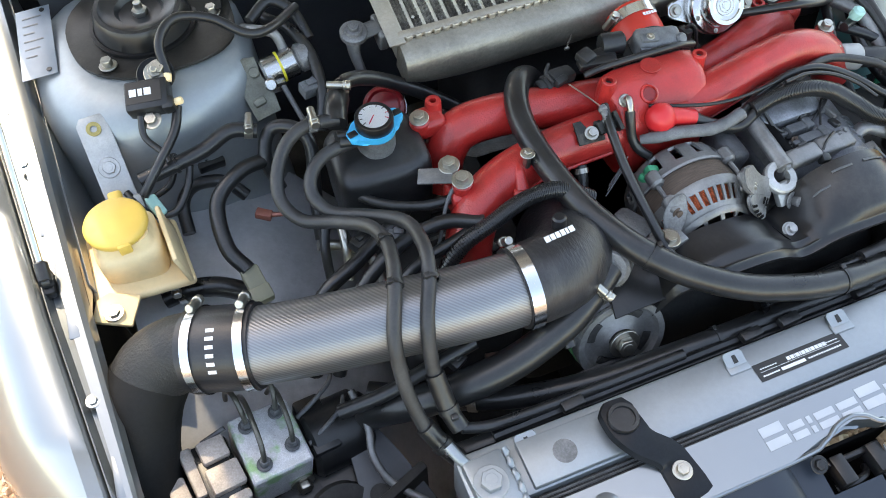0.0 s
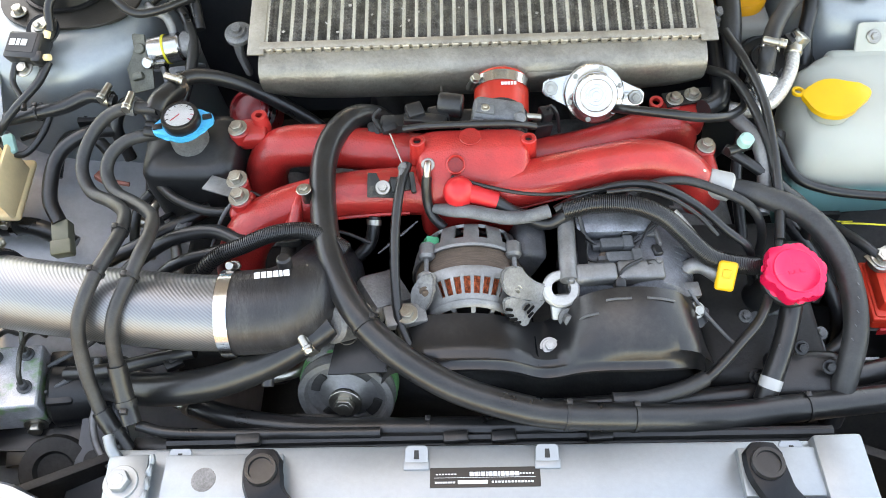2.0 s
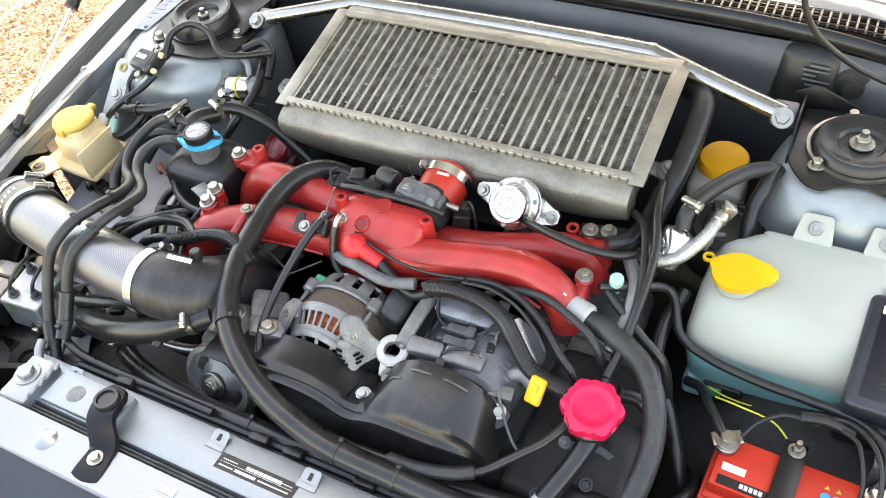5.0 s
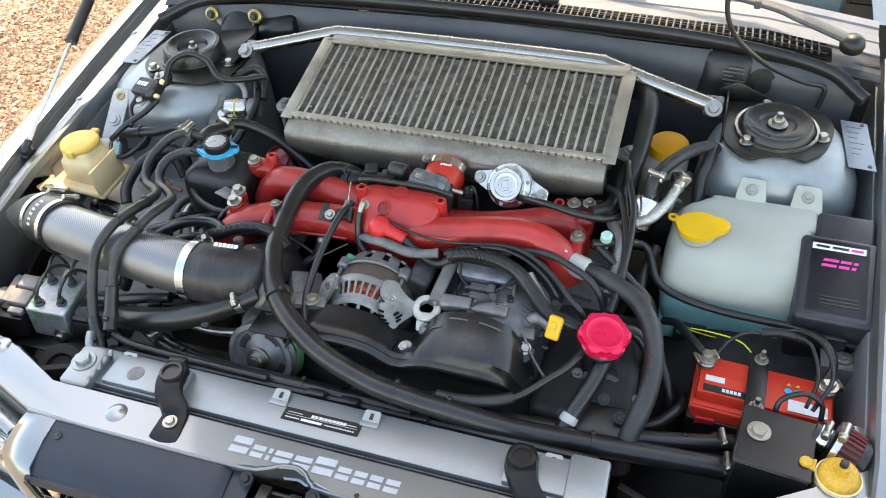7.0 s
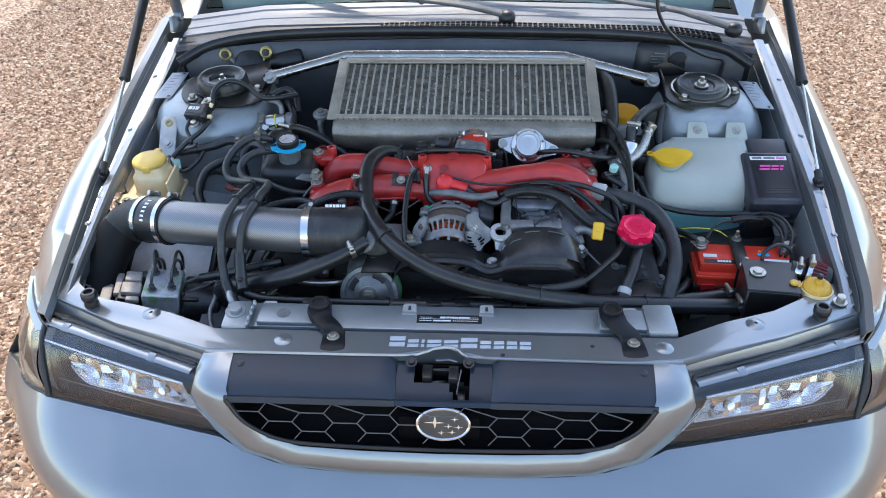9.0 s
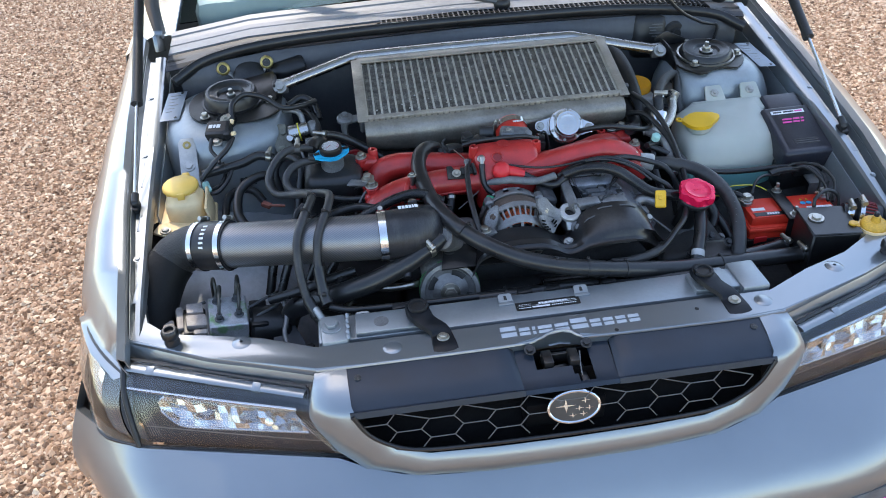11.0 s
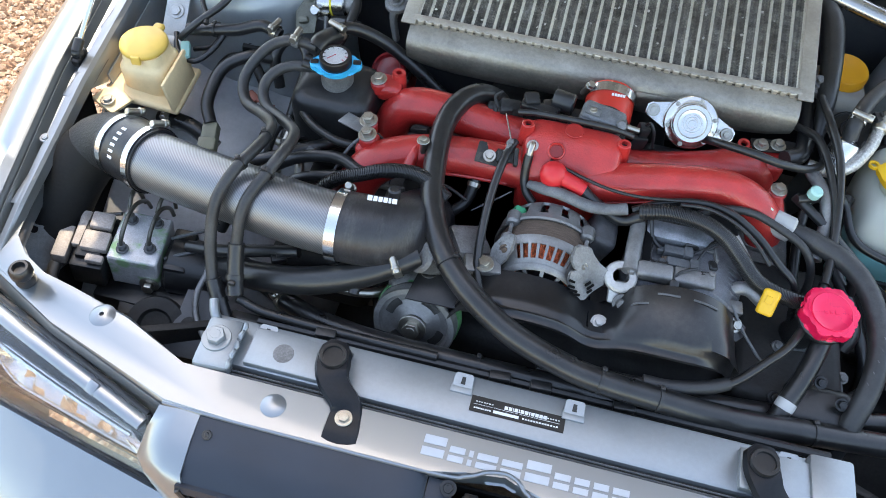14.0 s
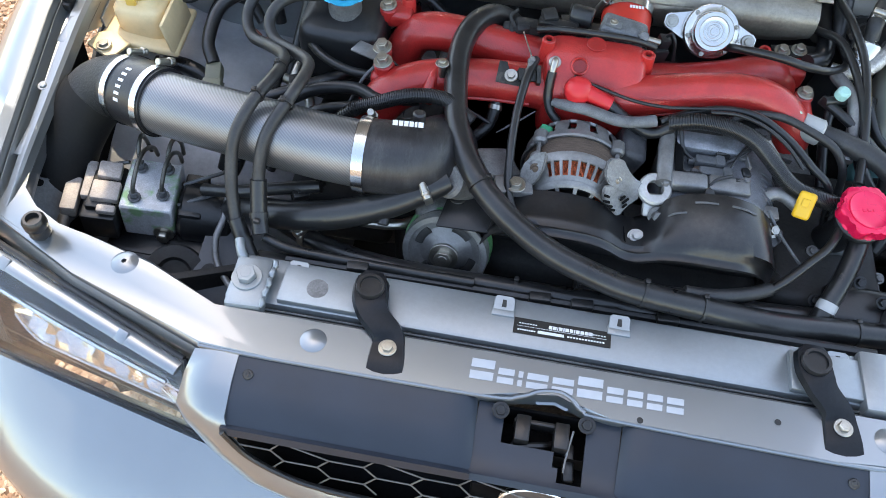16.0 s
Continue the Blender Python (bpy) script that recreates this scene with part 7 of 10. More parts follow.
cable("throttle_cable", "grey-black cable dropping from the manifold to the cross-hose", [(-0.070, 0.318, 0.795), (-0.078, 0.285, 0.790), (-0.083, 0.235, 0.775), (-0.082, 0.180, 0.757), (-0.075, 0.135, 0.737), (-0.050, 0.100, 0.722), (0.0, 0.075, 0.712), (0.06, 0.064, 0.704), (0.12, 0.066, 0.698), (0.155, 0.070, 0.694)], 0.0055)
cable("engine_cable", "black cable with a thicker sleeve near the hose", [(0.15, 0.068, 0.698), (0.20, 0.072, 0.697), (0.245, 0.090, 0.700), (0.285, 0.125, 0.712), (0.315, 0.160, 0.722), (0.345, 0.24, 0.735), (0.352, 0.32, 0.765), (0.350, 0.40, 0.790), (0.335, 0.46, 0.805), (0.325, 0.52, 0.80)], 0.0055)
cable("cable_sleeve", "grey foam sleeve round the cable", [(0.145, 0.068, 0.698), (0.18, 0.070, 0.697), (0.22, 0.080, 0.698), (0.245, 0.091, 0.700)], 0.0085, OLDRUBBER)

# two slim coolant hoses over the intake pipe
for nm, pts in (("a", [(-0.368, 0.396, 0.817), (-0.405, 0.397, 0.819), (-0.433, 0.386, 0.811), (-0.453, 0.360, 0.794), (-0.457, 0.334, 0.780), (-0.442, 0.308, 0.772), (-0.412, 0.287, 0.780), (-0.384, 0.258, 0.796), (-0.374, 0.226, 0.808), (-0.377, 0.190, 0.815), (-0.388, 0.155, 0.812), (-0.402, 0.120, 0.788), (-0.404, 0.090, 0.745), (-0.396, 0.062, 0.705), (-0.384, 0.045, 0.685), (-0.372, 0.03, 0.672)]),
                ("b", [(-0.356, 0.368, 0.806), (-0.396, 0.361, 0.804), (-0.418, 0.345, 0.796), (-0.423, 0.324, 0.785), (-0.408, 0.301, 0.778), (-0.378, 0.278, 0.786), (-0.350, 0.250, 0.799), (-0.341, 0.220, 0.810), (-0.345, 0.175, 0.815), (-0.366, 0.125, 0.790), (-0.372, 0.095, 0.745), (-0.368, 0.068, 0.712), (-0.362, 0.050, 0.698)])):
    hs = thing("coolant_hose", pts[0], "slim grey-black coolant hose bent over the intake pipe", "hose", "slim coolant hoses")
    part("hose", tube(pts, 0.0076, 14, 7), OLDRUBBER, hs)
    e = Vector(pts[-2])
    part("end_sleeve", tube([pts[-3], pts[-2], pts[-1]], 0.0102, 14, 4), RUBBER, hs)
    d = (Vector(pts[-1]) - Vector(pts[-3])).normalized()
    part("band", merge(lathe([(0.0100, -0.0035), (0.0114, -0.0035), (0.0114, 0.0035), (0.0100, 0.0035)], e, d, 24), box(e + Vector((0.002, -0.0125, 0.004)), (0.008, 0.006, 0.006), 0.001)), PLASTIC, hs, "black spring clip")

# ---- header tank with blue cap ----
ht = thing("header_tank", (-0.335, 0.375, 0.70), "black coolant header tank with a blue-levered gauge cap", "coolant tank")
rows = []
for z, f in ((0.66, 0.88), (0.71, 0.94), (0.752, 0.97), (0.770, 0.95), (0.780, 0.88), (0.784, 0.68), (0.785, 0.3)):
    row = []
    for k in range(28):
        a = 2 * math.pi * k / 28
        ca, sa = math.cos(a), math.sin(a)
        row.append((-0.334 + 0.060 * f * math.copysign(abs(ca) ** 0.38, ca), 0.372 + 0.050 * f * math.copysign(abs(sa) ** 0.38, sa), z + 0.0036 * sa))
    rows.append(row)
part("body", loft(rows, True, True), PLASTIC, ht, "black moulded tank", 50)
part("neck", lathe([(0.0, 0), (0.0225, 0), (0.0225, 0.024), (0.0245, 0.027), (0.0245, 0.034), (0, 0.034)], (-0.333, 0.374, 0.780), seg=32), CASTD, ht)
lev = []
for k in range(40):
    a = 2 * math.pi * k / 40
    r = 0.0240 + 0.0115 * min(1.0, 1.6 * max(0, math.cos(2 * a)) ** 4) * (1 if abs(math.cos(a)) > 0.7 else 0)
    lev.append((r * math.cos(a), r * math.sin(a)))
part("lever", prism(lev, 0, 0.008, pose(-0.333, 0.373, 0.809, 3, 0, 14), 0.002), BLUE, ht, "bright blue anodised lever")
for sx_ in (-1, 1):
    part("lever_insert", moved(box((sx_ * 0.0290, 0, 0.0075), (0.011, 0.008, 0.002), 0.001), pose(-0.333, 0.373, 0.811, 3, 0, 14)), SATIN, ht)
gz = part("gauge", lathe([(0, 0), (0.021, 0), (0.0220, 0.003), (0.0220, 0.015), (0.0210, 0.017), (0.0178, 0.017), (0.0172, 0.0155), (0, 0.0155)], (-0.333, 0.373, 0.813), (0, -0.05, 1), 36), SATIN, ht, "round pressure gauge")
part("dial", disc(0.0168, 0.0006, (-0.333, 0.3725, 0.8287), (0, -0.05, 1), 0.0001, 32), WHITE, gz, "white dial face")
part("glass", lathe([(0, 0.0018), (0.012, 0.0014), (0.0185, 0.0)], (-0.333, 0.3725, 0.8296), (0, -0.05, 1), 32), LENS, gz).visible_shadow = False
for k in range(9):
    a = radians(-30 + 30 * k)
    part("tick", box((-0.333 + 0.015 * math.cos(a), 0.3725 + 0.015 * math.sin(a), 0.8298), (0.004, 0.001, 0.0004), 0, (0, 0, math.degrees(a)), 1), HOTRED if k < 2 else STICKER, gz)
part("needle", box((-0.337, 0.368, 0.8299), (0.014, 0.0012, 0.0004), 0, (0, 0, 50), 1), HOTRED, gz)
for c in ((-0.345, 0.374, 0.813), (-0.350, 0.365, 0.812)):
    part("spigot", tube([(-0.335, c[1], 0.803), (-0.36, c[1], 0.808), (-0.378, c[1], 0.812)], 0.0065, 12, 3), PLASTIC, ht)

# ---- strut bar ----
sb = thing("strut_bar", (0, 0.73, 0.85), "polished aluminium strut bar between the towers", "strut brace")
part("bar", tube([(-0.436, 0.684, 0.826), (-0.35, 0.706, 0.843), (-0.275, 0.726, 0.857), (-0.250, 0.730, 0.859), (-0.10, 0.734, 0.859), (0.05, 0.734, 0.859), (0.225, 0.730, 0.859), (0.255, 0.726, 0.856), (0.35, 0.708, 0.837), (0.44, 0.692, 0.820)], 0.0150, 18, 6, True, 0.75), BRUSHED, sb, "flattened polished tube")
for s, c in ((-1, (-0.436, 0.684, 0.823)), (1, (0.440, 0.692, 0.817))):
    part("end_fork", box((c[0], c[1] + 0.004, c[2]), (0.034, 0.034, 0.022), 0.005, (10, 0, 0)), CAST, sb, "forged end")
    bolt(sb, (c[0], c[1] - 0.016, c[2] + 0.006), (0, -0.7, 0.75), 0.0095, 0.010)
    if s > 0:
        part("tower_bracket", merge(prism([(0.456, 0.798), (0.534, 0.811), (0.530, 0.822), (0.479, 0.845), (0.470, 0.846), (0.446, 0.832)], 0, 0.003, Matrix.Translation((0, 0.733, 0)) @ pose(0, 0, 0, 90, 0, 0), 0.0008), prism([(0.618, 0.790), (0.728, 0.790), (0.728, 0.832), (0.700, 0.836), (0.660, 0.834), (0.618, 0.812)], 0, 0.003, Matrix(((0, 0, 1, 0.4585), (1, 0, 0, 0), (0, 1, 0, 0), (0, 0, 0, 1))), 0.0008)), SATIN, sb, "dark folded bracket with a gusset")
        continue
    part("tower_bracket", merge(prism([(-0.05, -0.055), (0.035, -0.055), (0.045, 0.0), (0.03, 0.06), (-0.05, 0.055)], 0, 0.004, pose(c[0] + s * 0.045, c[1] + 0.005, 0.820, 8, s * 8, 0), 0.001), box((c[0] + s * 0.012, c[1] + 0.012, 0.812), (0.006, 0.06, 0.05), 0.002, (0, 0, 0))), SATIN, sb, "dark folded bracket bolted to the tower")

# ---- washer tank ----
wt = thing("washer_tank", (0.51, 0.43, 0.60), "milky plastic washer tank part full of blue-green fluid", "washer tank")
rows = []
for z, x0, x1, y0, y1 in ((0.600, 0.418, 0.600, 0.380, 0.506), (0.622, 0.410, 0.606, 0.368, 0.512), (0.660, 0.405, 0.610, 0.363, 0.514), (0.700, 0.402, 0.612, 0.364, 0.515), (0.722, 0.404, 0.613, 0.370, 0.516), (0.738, 0.410, 0.612, 0.380, 0.515), (0.747, 0.419, 0.608, 0.392, 0.512), (0.7505, 0.434, 0.598, 0.410, 0.504), (0.751, 0.47, 0.57, 0.435, 0.48)):
    row = []
    for k in range(56):
        a = 2 * math.pi * k / 56
        ca, sa = math.cos(a), math.sin(a)
        cut = 0.034 * max(0, -ca) * max(0, sa)
        y = (y0 + y1) / 2 + (y1 - y0) / 2 * math.copysign(abs(sa) ** 0.26, sa)
        row.append(((x0 + x1) / 2 + (x1 - x0) / 2 * math.copysign(abs(ca) ** 0.26, ca) + cut, y - cut * 0.5, z + 0.24 * (y - 0.44) * min(1.0, max(0.0, (z - 0.66) / 0.07))))
    rows.append(row)
part("body", loft(rows, True, True), TANK, wt, "milky tank with blue-green fluid", 50)
for x in (0.432, 0.520, 0.586):
    part("foot", box((x, 0.392, 0.594), (0.044, 0.046, 0.034), 0.008, seg=3), TANK, wt, "tank foot full of fluid")
part("shoulder", moved(box((0, 0, 0), (0.16, 0.05, 0.022), 0.009, (13.5, 0, 0), 3), Matrix.Translation((0.538, 0.497, 0.752))), TANK, wt, "", 50)
for x in (0.5165, 0.598):
    tab = part("tab", prism([(-0.026, -0.034), (0.026, -0.034), (0.019, 0.018), (0.015, 0.021), (-0.015, 0.021), (-0.019, 0.018)], 0, 0.006, pose(x, 0.528, 0.772, 40, 0, 0), 0.002), TANK, wt, "milky mounting tab")
    part("eyelet", merge(disc(0.0092, 0.002, (x, 0.5255, 0.7785), (0, -0.64, 0.77), 0.0006, 22, 0.005), bolt_mesh((x, 0.525, 0.7795), (0, -0.64, 0.77), 0.005, 0.004)), STEEL, tab)
part("filler_neck", disc(0.026, 0.016, (0.446, 0.431, 0.746), (-0.1, -0.1, 1), 0.003, 30), TANK, wt)
drop = []
for k in range(48):
    a = 2 * math.pi * k / 48
    r = 0.0345 + 0.018 * max(0, math.cos(a - 0.2)) ** 10 + 0.008 * max(0, math.cos(a - math.pi + 0.35)) ** 24
    drop.append((r * math.cos(a), r * math.sin(a)))
wc = part("cap", prism([(0.90 * x, 0.84 * y) for x, y in drop], 0, 0.008, pose(0.446, 0.432, 0.760, 6, -4, 0), 0.003, 3), YELLOW, wt, "bright yellow flip cap")
part("ring", lathe([(0.0045, 0), (0.0075, 0), (0.0075, 0.004), (0.0045, 0.004), (0.0045, 0)], (0.407, 0.446, 0.762), seg=18), YELLOW, wc)
part("pump", box((0.462, 0.382, 0.600), (0.05, 0.04, 0.045), 0.006), PLASTIC, wt, "black washer pump")
part("plug", merge(box((0.452, 0.364, 0.611), (0.020, 0.010, 0.016), 0.002)), GREEN, wt, "green wiring plug")
part("wire", tube([(0.445, 0.362, 0.618), (0.47, 0.352, 0.622), (0.50, 0.357, 0.613), (0.53, 0.36, 0.612)], 0.0011, 6, 5), WIREYEL, wt)
part("tray", box((0.53, 0.385, 0.56), (0.16, 0.10, 0.05), 0.01), DARK, wt)

# ---- fuse box ----
fb = thing("fuse_box", (0.645, 0.42, 0.62), "black fuse box with a ridged lid and pink mark", "fuse box")
FM = pose(0.646, 0.398, 0.716, 13, -2, -3)
part("base", moved(box((0, 0.0, -0.050), (0.104, 0.165, 0.070), 0.008, seg=3), FM), PLASTIC, fb, "black base")
lid = part("lid", moved(merge(box((0, -0.006, 0.010), (0.106, 0.150, 0.050), 0.008, seg=3), box((0.0, -0.004, 0.028), (0.086, 0.136, 0.014), 0.004, seg=2), box((0.006, 0.088, 0.012), (0.080, 0.062, 0.034), 0.006, seg=3)), FM), surf("fuse_lid_plastic", (0.020, 0.021, 0.030), 0.36, 0, 0.2, 18, 0.05, 900, dirt=(0.07, 0.07, 0.075), dirt_amount=0.25), fb, "smooth black lid")
part("latch", moved(box((0, -0.084, -0.010), (0.05, 0.012, 0.03), 0.003), FM), PLASTIC, fb)
part("label", moved(box((-0.002, 0.047, 0.0357), (0.072, 0.011, 0.0006), 0), FM), WHITE, lid, "white printed strip")
part("printed_bar", moved(box((-0.024, 0.047, 0.0363), (0.018, 0.004, 0.0004), 0), FM), STICKER, lid)
part("printed_bar", moved(box((0.000, 0.047, 0.0363), (0.022, 0.004, 0.0004), 0), FM), STICKER, lid)
part("printed_bar", moved(box((0.022, 0.047, 0.0363), (0.016, 0.004, 0.0004), 0), FM), PINK, lid)
for x, w in ((-0.024, 0.020), (-0.001, 0.014), (0.016, 0.006)):
    for v in (0.0, 0.0095):
        part("marking_bar", moved(prism([(x + 0.25 * v, v), (x + w + 0.25 * v, v), (x + w + 0.25 * v + 0.001, v + 0.0048), (x + 0.25 * v + 0.001, v + 0.0048)], 0.0353, 0.0359, pose(0, 0.012, 0)), FM), PINK, lid)
for k in range(3):
    part("embossing", moved(box((0.004, -0.052 + 0.006 * k, 0.0354), (0.05, 0.003, 0.001), 0.0003, seg=1), FM), PLASTIC, lid)
br = thing("fuse_box_bracket", (0.665, 0.315, 0.65), "grey steel bracket below the fuse box", "bracket")
part("plate", merge(box((0.668, 0.300, 0.672), (0.060, 0.030, 0.004), 0.001, (10, 0, 0)), box((0.668, 0.286, 0.650), (0.060, 0.004, 0.045), 0.001)), CAST, br)
bolt(br, (0.668, 0.303, 0.676), (0, -0.1, 1), 0.007, 0.006)

# ---- battery ----
bt = thing("battery", (0.568, 0.222, 0.49), "small orange-red battery under a black clamp bar", "battery")
BMX = pose(0.568, 0.230, 0.581, 0, 0, -3)
part("case", moved(merge(box((0, 0, -0.012), (0.183, 0.078, 0.145), 0.005), box((0, 0.004, 0.068), (0.176, 0.070, 0.022), 0.004)), BMX), BATRED, bt, "orange-red ribbed case")
part("lip", moved(box((0, 0, 0.052), (0.188, 0.083, 0.010), 0.003), BMX), BATRED, bt)
for x in (-0.082, 0.078):
    part("terminal", moved(merge(disc(0.013, 0.010, (x, 0.022, 0.078), bev=0.002, seg=20), box((x * 1.02, 0.026, 0.090), (0.034, 0.018, 0.004), 0.001, (0, 0, 30)), bolt_mesh((x, 0.022, 0.091), r=0.009, h=0.010)), BMX), STEEL, bt, "bright terminal with its bolt")
lb = part("label", moved(box((-0.046, -0.014, 0.0796), (0.070, 0.034, 0.0006), 0), BMX), BATRED, bt)
part("printed_bar", moved(box((-0.066, -0.004, 0.0805), (0.026, 0.010, 0.0006), 0), BMX), WHITE, lb)
part("printed_bar", moved(box((-0.044, -0.022, 0.0805), (0.072, 0.012, 0.0006), 0), BMX), PLASTIC, lb)
bar_strip("printed_bar", lb, BMX @ pose(-0.055, -0.025, 0.0812), (0.004, 0.004, 0.004, 0.004, 0.004), 0.0012, 0.006, WHITE, 0.0004)
part("printed_bar", moved(box((0.056, -0.018, 0.0805), (0.050, 0.020, 0.0006), 0), BMX), LTGREY, lb)
for x in (0.030, 0.042):
    part("warning_dot", moved(disc(0.0055, 0.0006, (x, 0.006, 0.0803), seg=16), BMX), BLUE, lb)
    part("warning_mark", moved(prism([(-0.003, 0), (0.003, 0), (0, 0.005)], 0.0803, 0.0809, pose(x, 0.016, 0)), BMX), WIREYEL, lb)
hb = part("clamp_bar", moved(merge(box((-0.012, 0.0, 0.086), (0.026, 0.112, 0.005), 0.001), box((-0.012, -0.052, 0.055), (0.026, 0.004, 0.06), 0.001)), BMX), SATIN, bt, "black steel clamp bar")
for y in (-0.044, 0.044):
    part("stud", moved(merge(bolt_mesh((-0.010, y, 0.0885), r=0.0065, h=0.009), disc(0.0035, 0.018, (-0.010, y, 0.09), bev=0.0006, seg=12)), BMX), STEEL, hb)
part("strap_tab", merge(box((0.497, 0.196, 0.585), (0.026, 0.004, 0.075), 0.001, (10, 0, 0))), TABRED, bt, "red hanging vinyl tab")
part("tag", box((0.490, 0.188, 0.545), (0.030, 0.004, 0.032), 0.001, (20, 0, 0)), LTGREY, bt, "grey printed tag")
part("tray", moved(box((0, 0, -0.030), (0.192, 0.088, 0.128), 0.006), BMX), SATIN, bt, "black battery tray")
for nm, pts, r in (("battery_cable", [(0.487, 0.255, 0.672), (0.470, 0.275, 0.675), (0.455, 0.300, 0.668), (0.440, 0.33, 0.655), (0.42, 0.345, 0.64)], 0.0065),
                   ("earth_cable", [(0.640, 0.250, 0.672), (0.650, 0.268, 0.690), (0.640, 0.295, 0.702), (0.610, 0.318, 0.700), (0.56, 0.333, 0.690), (0.50, 0.342, 0.685), (0.44, 0.350, 0.690), (0.40, 0.362, 0.705), (0.375, 0.40, 0.735), (0.33, 0.36, 0.765), (0.30, 0.345, 0.770)], 0.0060),
                   ("wire", [(0.575, 0.158, 0.690), (0.578, 0.168, 0.715), (0.605, 0.180, 0.724), (0.628, 0.178, 0.712), (0.632, 0.17, 0.69)], 0.0035),
                   ("wire", [(0.620, 0.175, 0.700), (0.640, 0.215, 0.720), (0.632, 0.262, 0.728), (0.605, 0.300, 0.715), (0.575, 0.310, 0.695)], 0.0030),
                   ("wire", [(0.612, 0.178, 0.700), (0.625, 0.222, 0.712), (0.615, 0.270, 0.720), (0.597, 0.290, 0.712)], 0.0028),
                   ("wire", [(0.500, 0.262, 0.680), (0.515, 0.282, 0.692), (0.54, 0.300, 0.694), (0.575, 0.302, 0.692)], 0.0028)):
    cable(nm, "black insulated cable near the battery" if r > 0.005 else "thin black wire looped by the battery", pts, r)
cable("wire", "thin yellow wire behind the battery", [(0.46, 0.318, 0.662), (0.49, 0.308, 0.672), (0.53, 0.302, 0.670), (0.555, 0.285, 0.660)], 0.0012, WIREYEL)
solid("cable_sleeve", tube([(0.555, 0.303, 0.695), (0.58, 0.305, 0.700), (0.612, 0.297, 0.704)], 0.007, 10, 4), PLASTIC, "black taped fuse holder on the wires", "cable")

# ---- catch can ----
cc = thing("catch_can", (0.58, 0.11, 0.58), "black folded-steel catch can with a small red filter", "catch can")
part("body", box((0.576, 0.110, 0.640), (0.088, 0.088, 0.124), 0.003, (0, 0, -6), 1), SATIN, cc, "satin black box")
part("lid_fold", box((0.576, 0.110, 0.7035), (0.091, 0.091, 0.004), 0.0015, (0, 0, -6), 1), SATIN, cc)
bolt(cc, (0.555, 0.118, 0.7055), r=0.0095, h=0.007)
for z, y in ((0.630, 0.150), (0.640, 0.100)):
    part("spigot", disc(0.013, 0.03, (0.536, y, z), (-1, -0.15, 0), 0.001, 18), SATIN, cc)
MAROON = surf("dark_red_pleats", (0.17, 0.014, 0.016), 0.5, 0, 0.2, 60, 0.2, 500)
FB, FD = Vector((0.620, 0.142, 0.698)), Vector((0.93, -0.30, -0.16))
fl = part("filter", lathe([(0, 0), (0.016, 0), (0.016, 0.022), (0.027, 0.024), (0.029, 0.032), (0.0265, 0.032), (0.0250, 0.056), (0.0265, 0.056), (0.0265, 0.066), (0.022, 0.070), (0, 0.070)], FB, FD, 36), SILICONE, cc, "small conical breather filter")
FA = axis_matrix(FB, FD)
for k in range(24):
    a = 2 * math.pi * k / 24
    part("pleat", moved(tube([(0.0275 * math.cos(a), 0.0275 * math.sin(a), 0.033), (0.0268 * math.cos(a), 0.0268 * math.sin(a), 0.045), (0.0258 * math.cos(a), 0.0258 * math.sin(a), 0.056)], 0.0018, 6, 1), FA), MAROON, fl, "dark red pleat")
clamp(cc, FA @ Vector((0, 0, 0.012)), FD, 0.0165, 0.012, CHROME)
clamp(cc, FA @ Vector((0, 0, 0.028)), FD, 0.0290, 0.008, POLISH)

# front washer filler with yellow cap
AMBER = surf("amber_yellow_plastic", (0.60, 0.33, 0.035), 0.42, 0, 0.1, 25, 0.05, 400, dirt=(0.35, 0.2, 0.05), dirt_amount=0.3)
wf = thing("reservoir", (0.652, 0.072, 0.62), "small cream reservoir with a yellow push cap", "reservoir")
part("neck", lathe([(0, 0), (0.025, 0), (0.025, 0.050), (0.027, 0.056), (0.027, 0.064), (0, 0.064)], (0.648, 0.080, 0.638), (0, 0, 1), 28), CREAM, wf, "cream plastic neck")
part("cap", lathe([(0, 0.022), (0.007, 0.022), (0.009, 0.012), (0.018, 0.011), (0.022, 0.008), (0.0245, 0.003), (0.0245, 0.0), (0, 0)], (0.648, 0.080, 0.702), (0, -0.05, 1), 32), AMBER, wf, "yellow domed cap")
part("tab", merge(prism([(-0.016, -0.006), (0.0, -0.009), (0.0, 0.009), (-0.016, 0.006)], 0, 0.004, pose(0.622, 0.086, 0.704, 0, -15, -10), 0.001), disc(0.0075, 0.005, (0.610, 0.087, 0.7055), (0, 0, 1), 0.001, 16)), AMBER, wf)
part("stalk", disc(0.005, 0.010, (0.648, 0.081, 0.722), (0, 0, 1), 0.002, 14), PLASTIC, wf)
bolt(wf, (0.676, 0.045, 0.700), (0, 0, 1), 0.008, 0.014)
solid("bracket", box((0.700, 0.085, 0.694), (0.034, 0.080, 0.004), 0.0015, (0, -22, 8)), PAINT, "silver folded corner bracket bolted to the wing", "bracket")
solid("bolt", bolt_mesh((0.696, 0.078, 0.695), (-0.35, 0, 1), 0.008, 0.008), PAINT, "silver bolt in the corner bracket", "bolt")

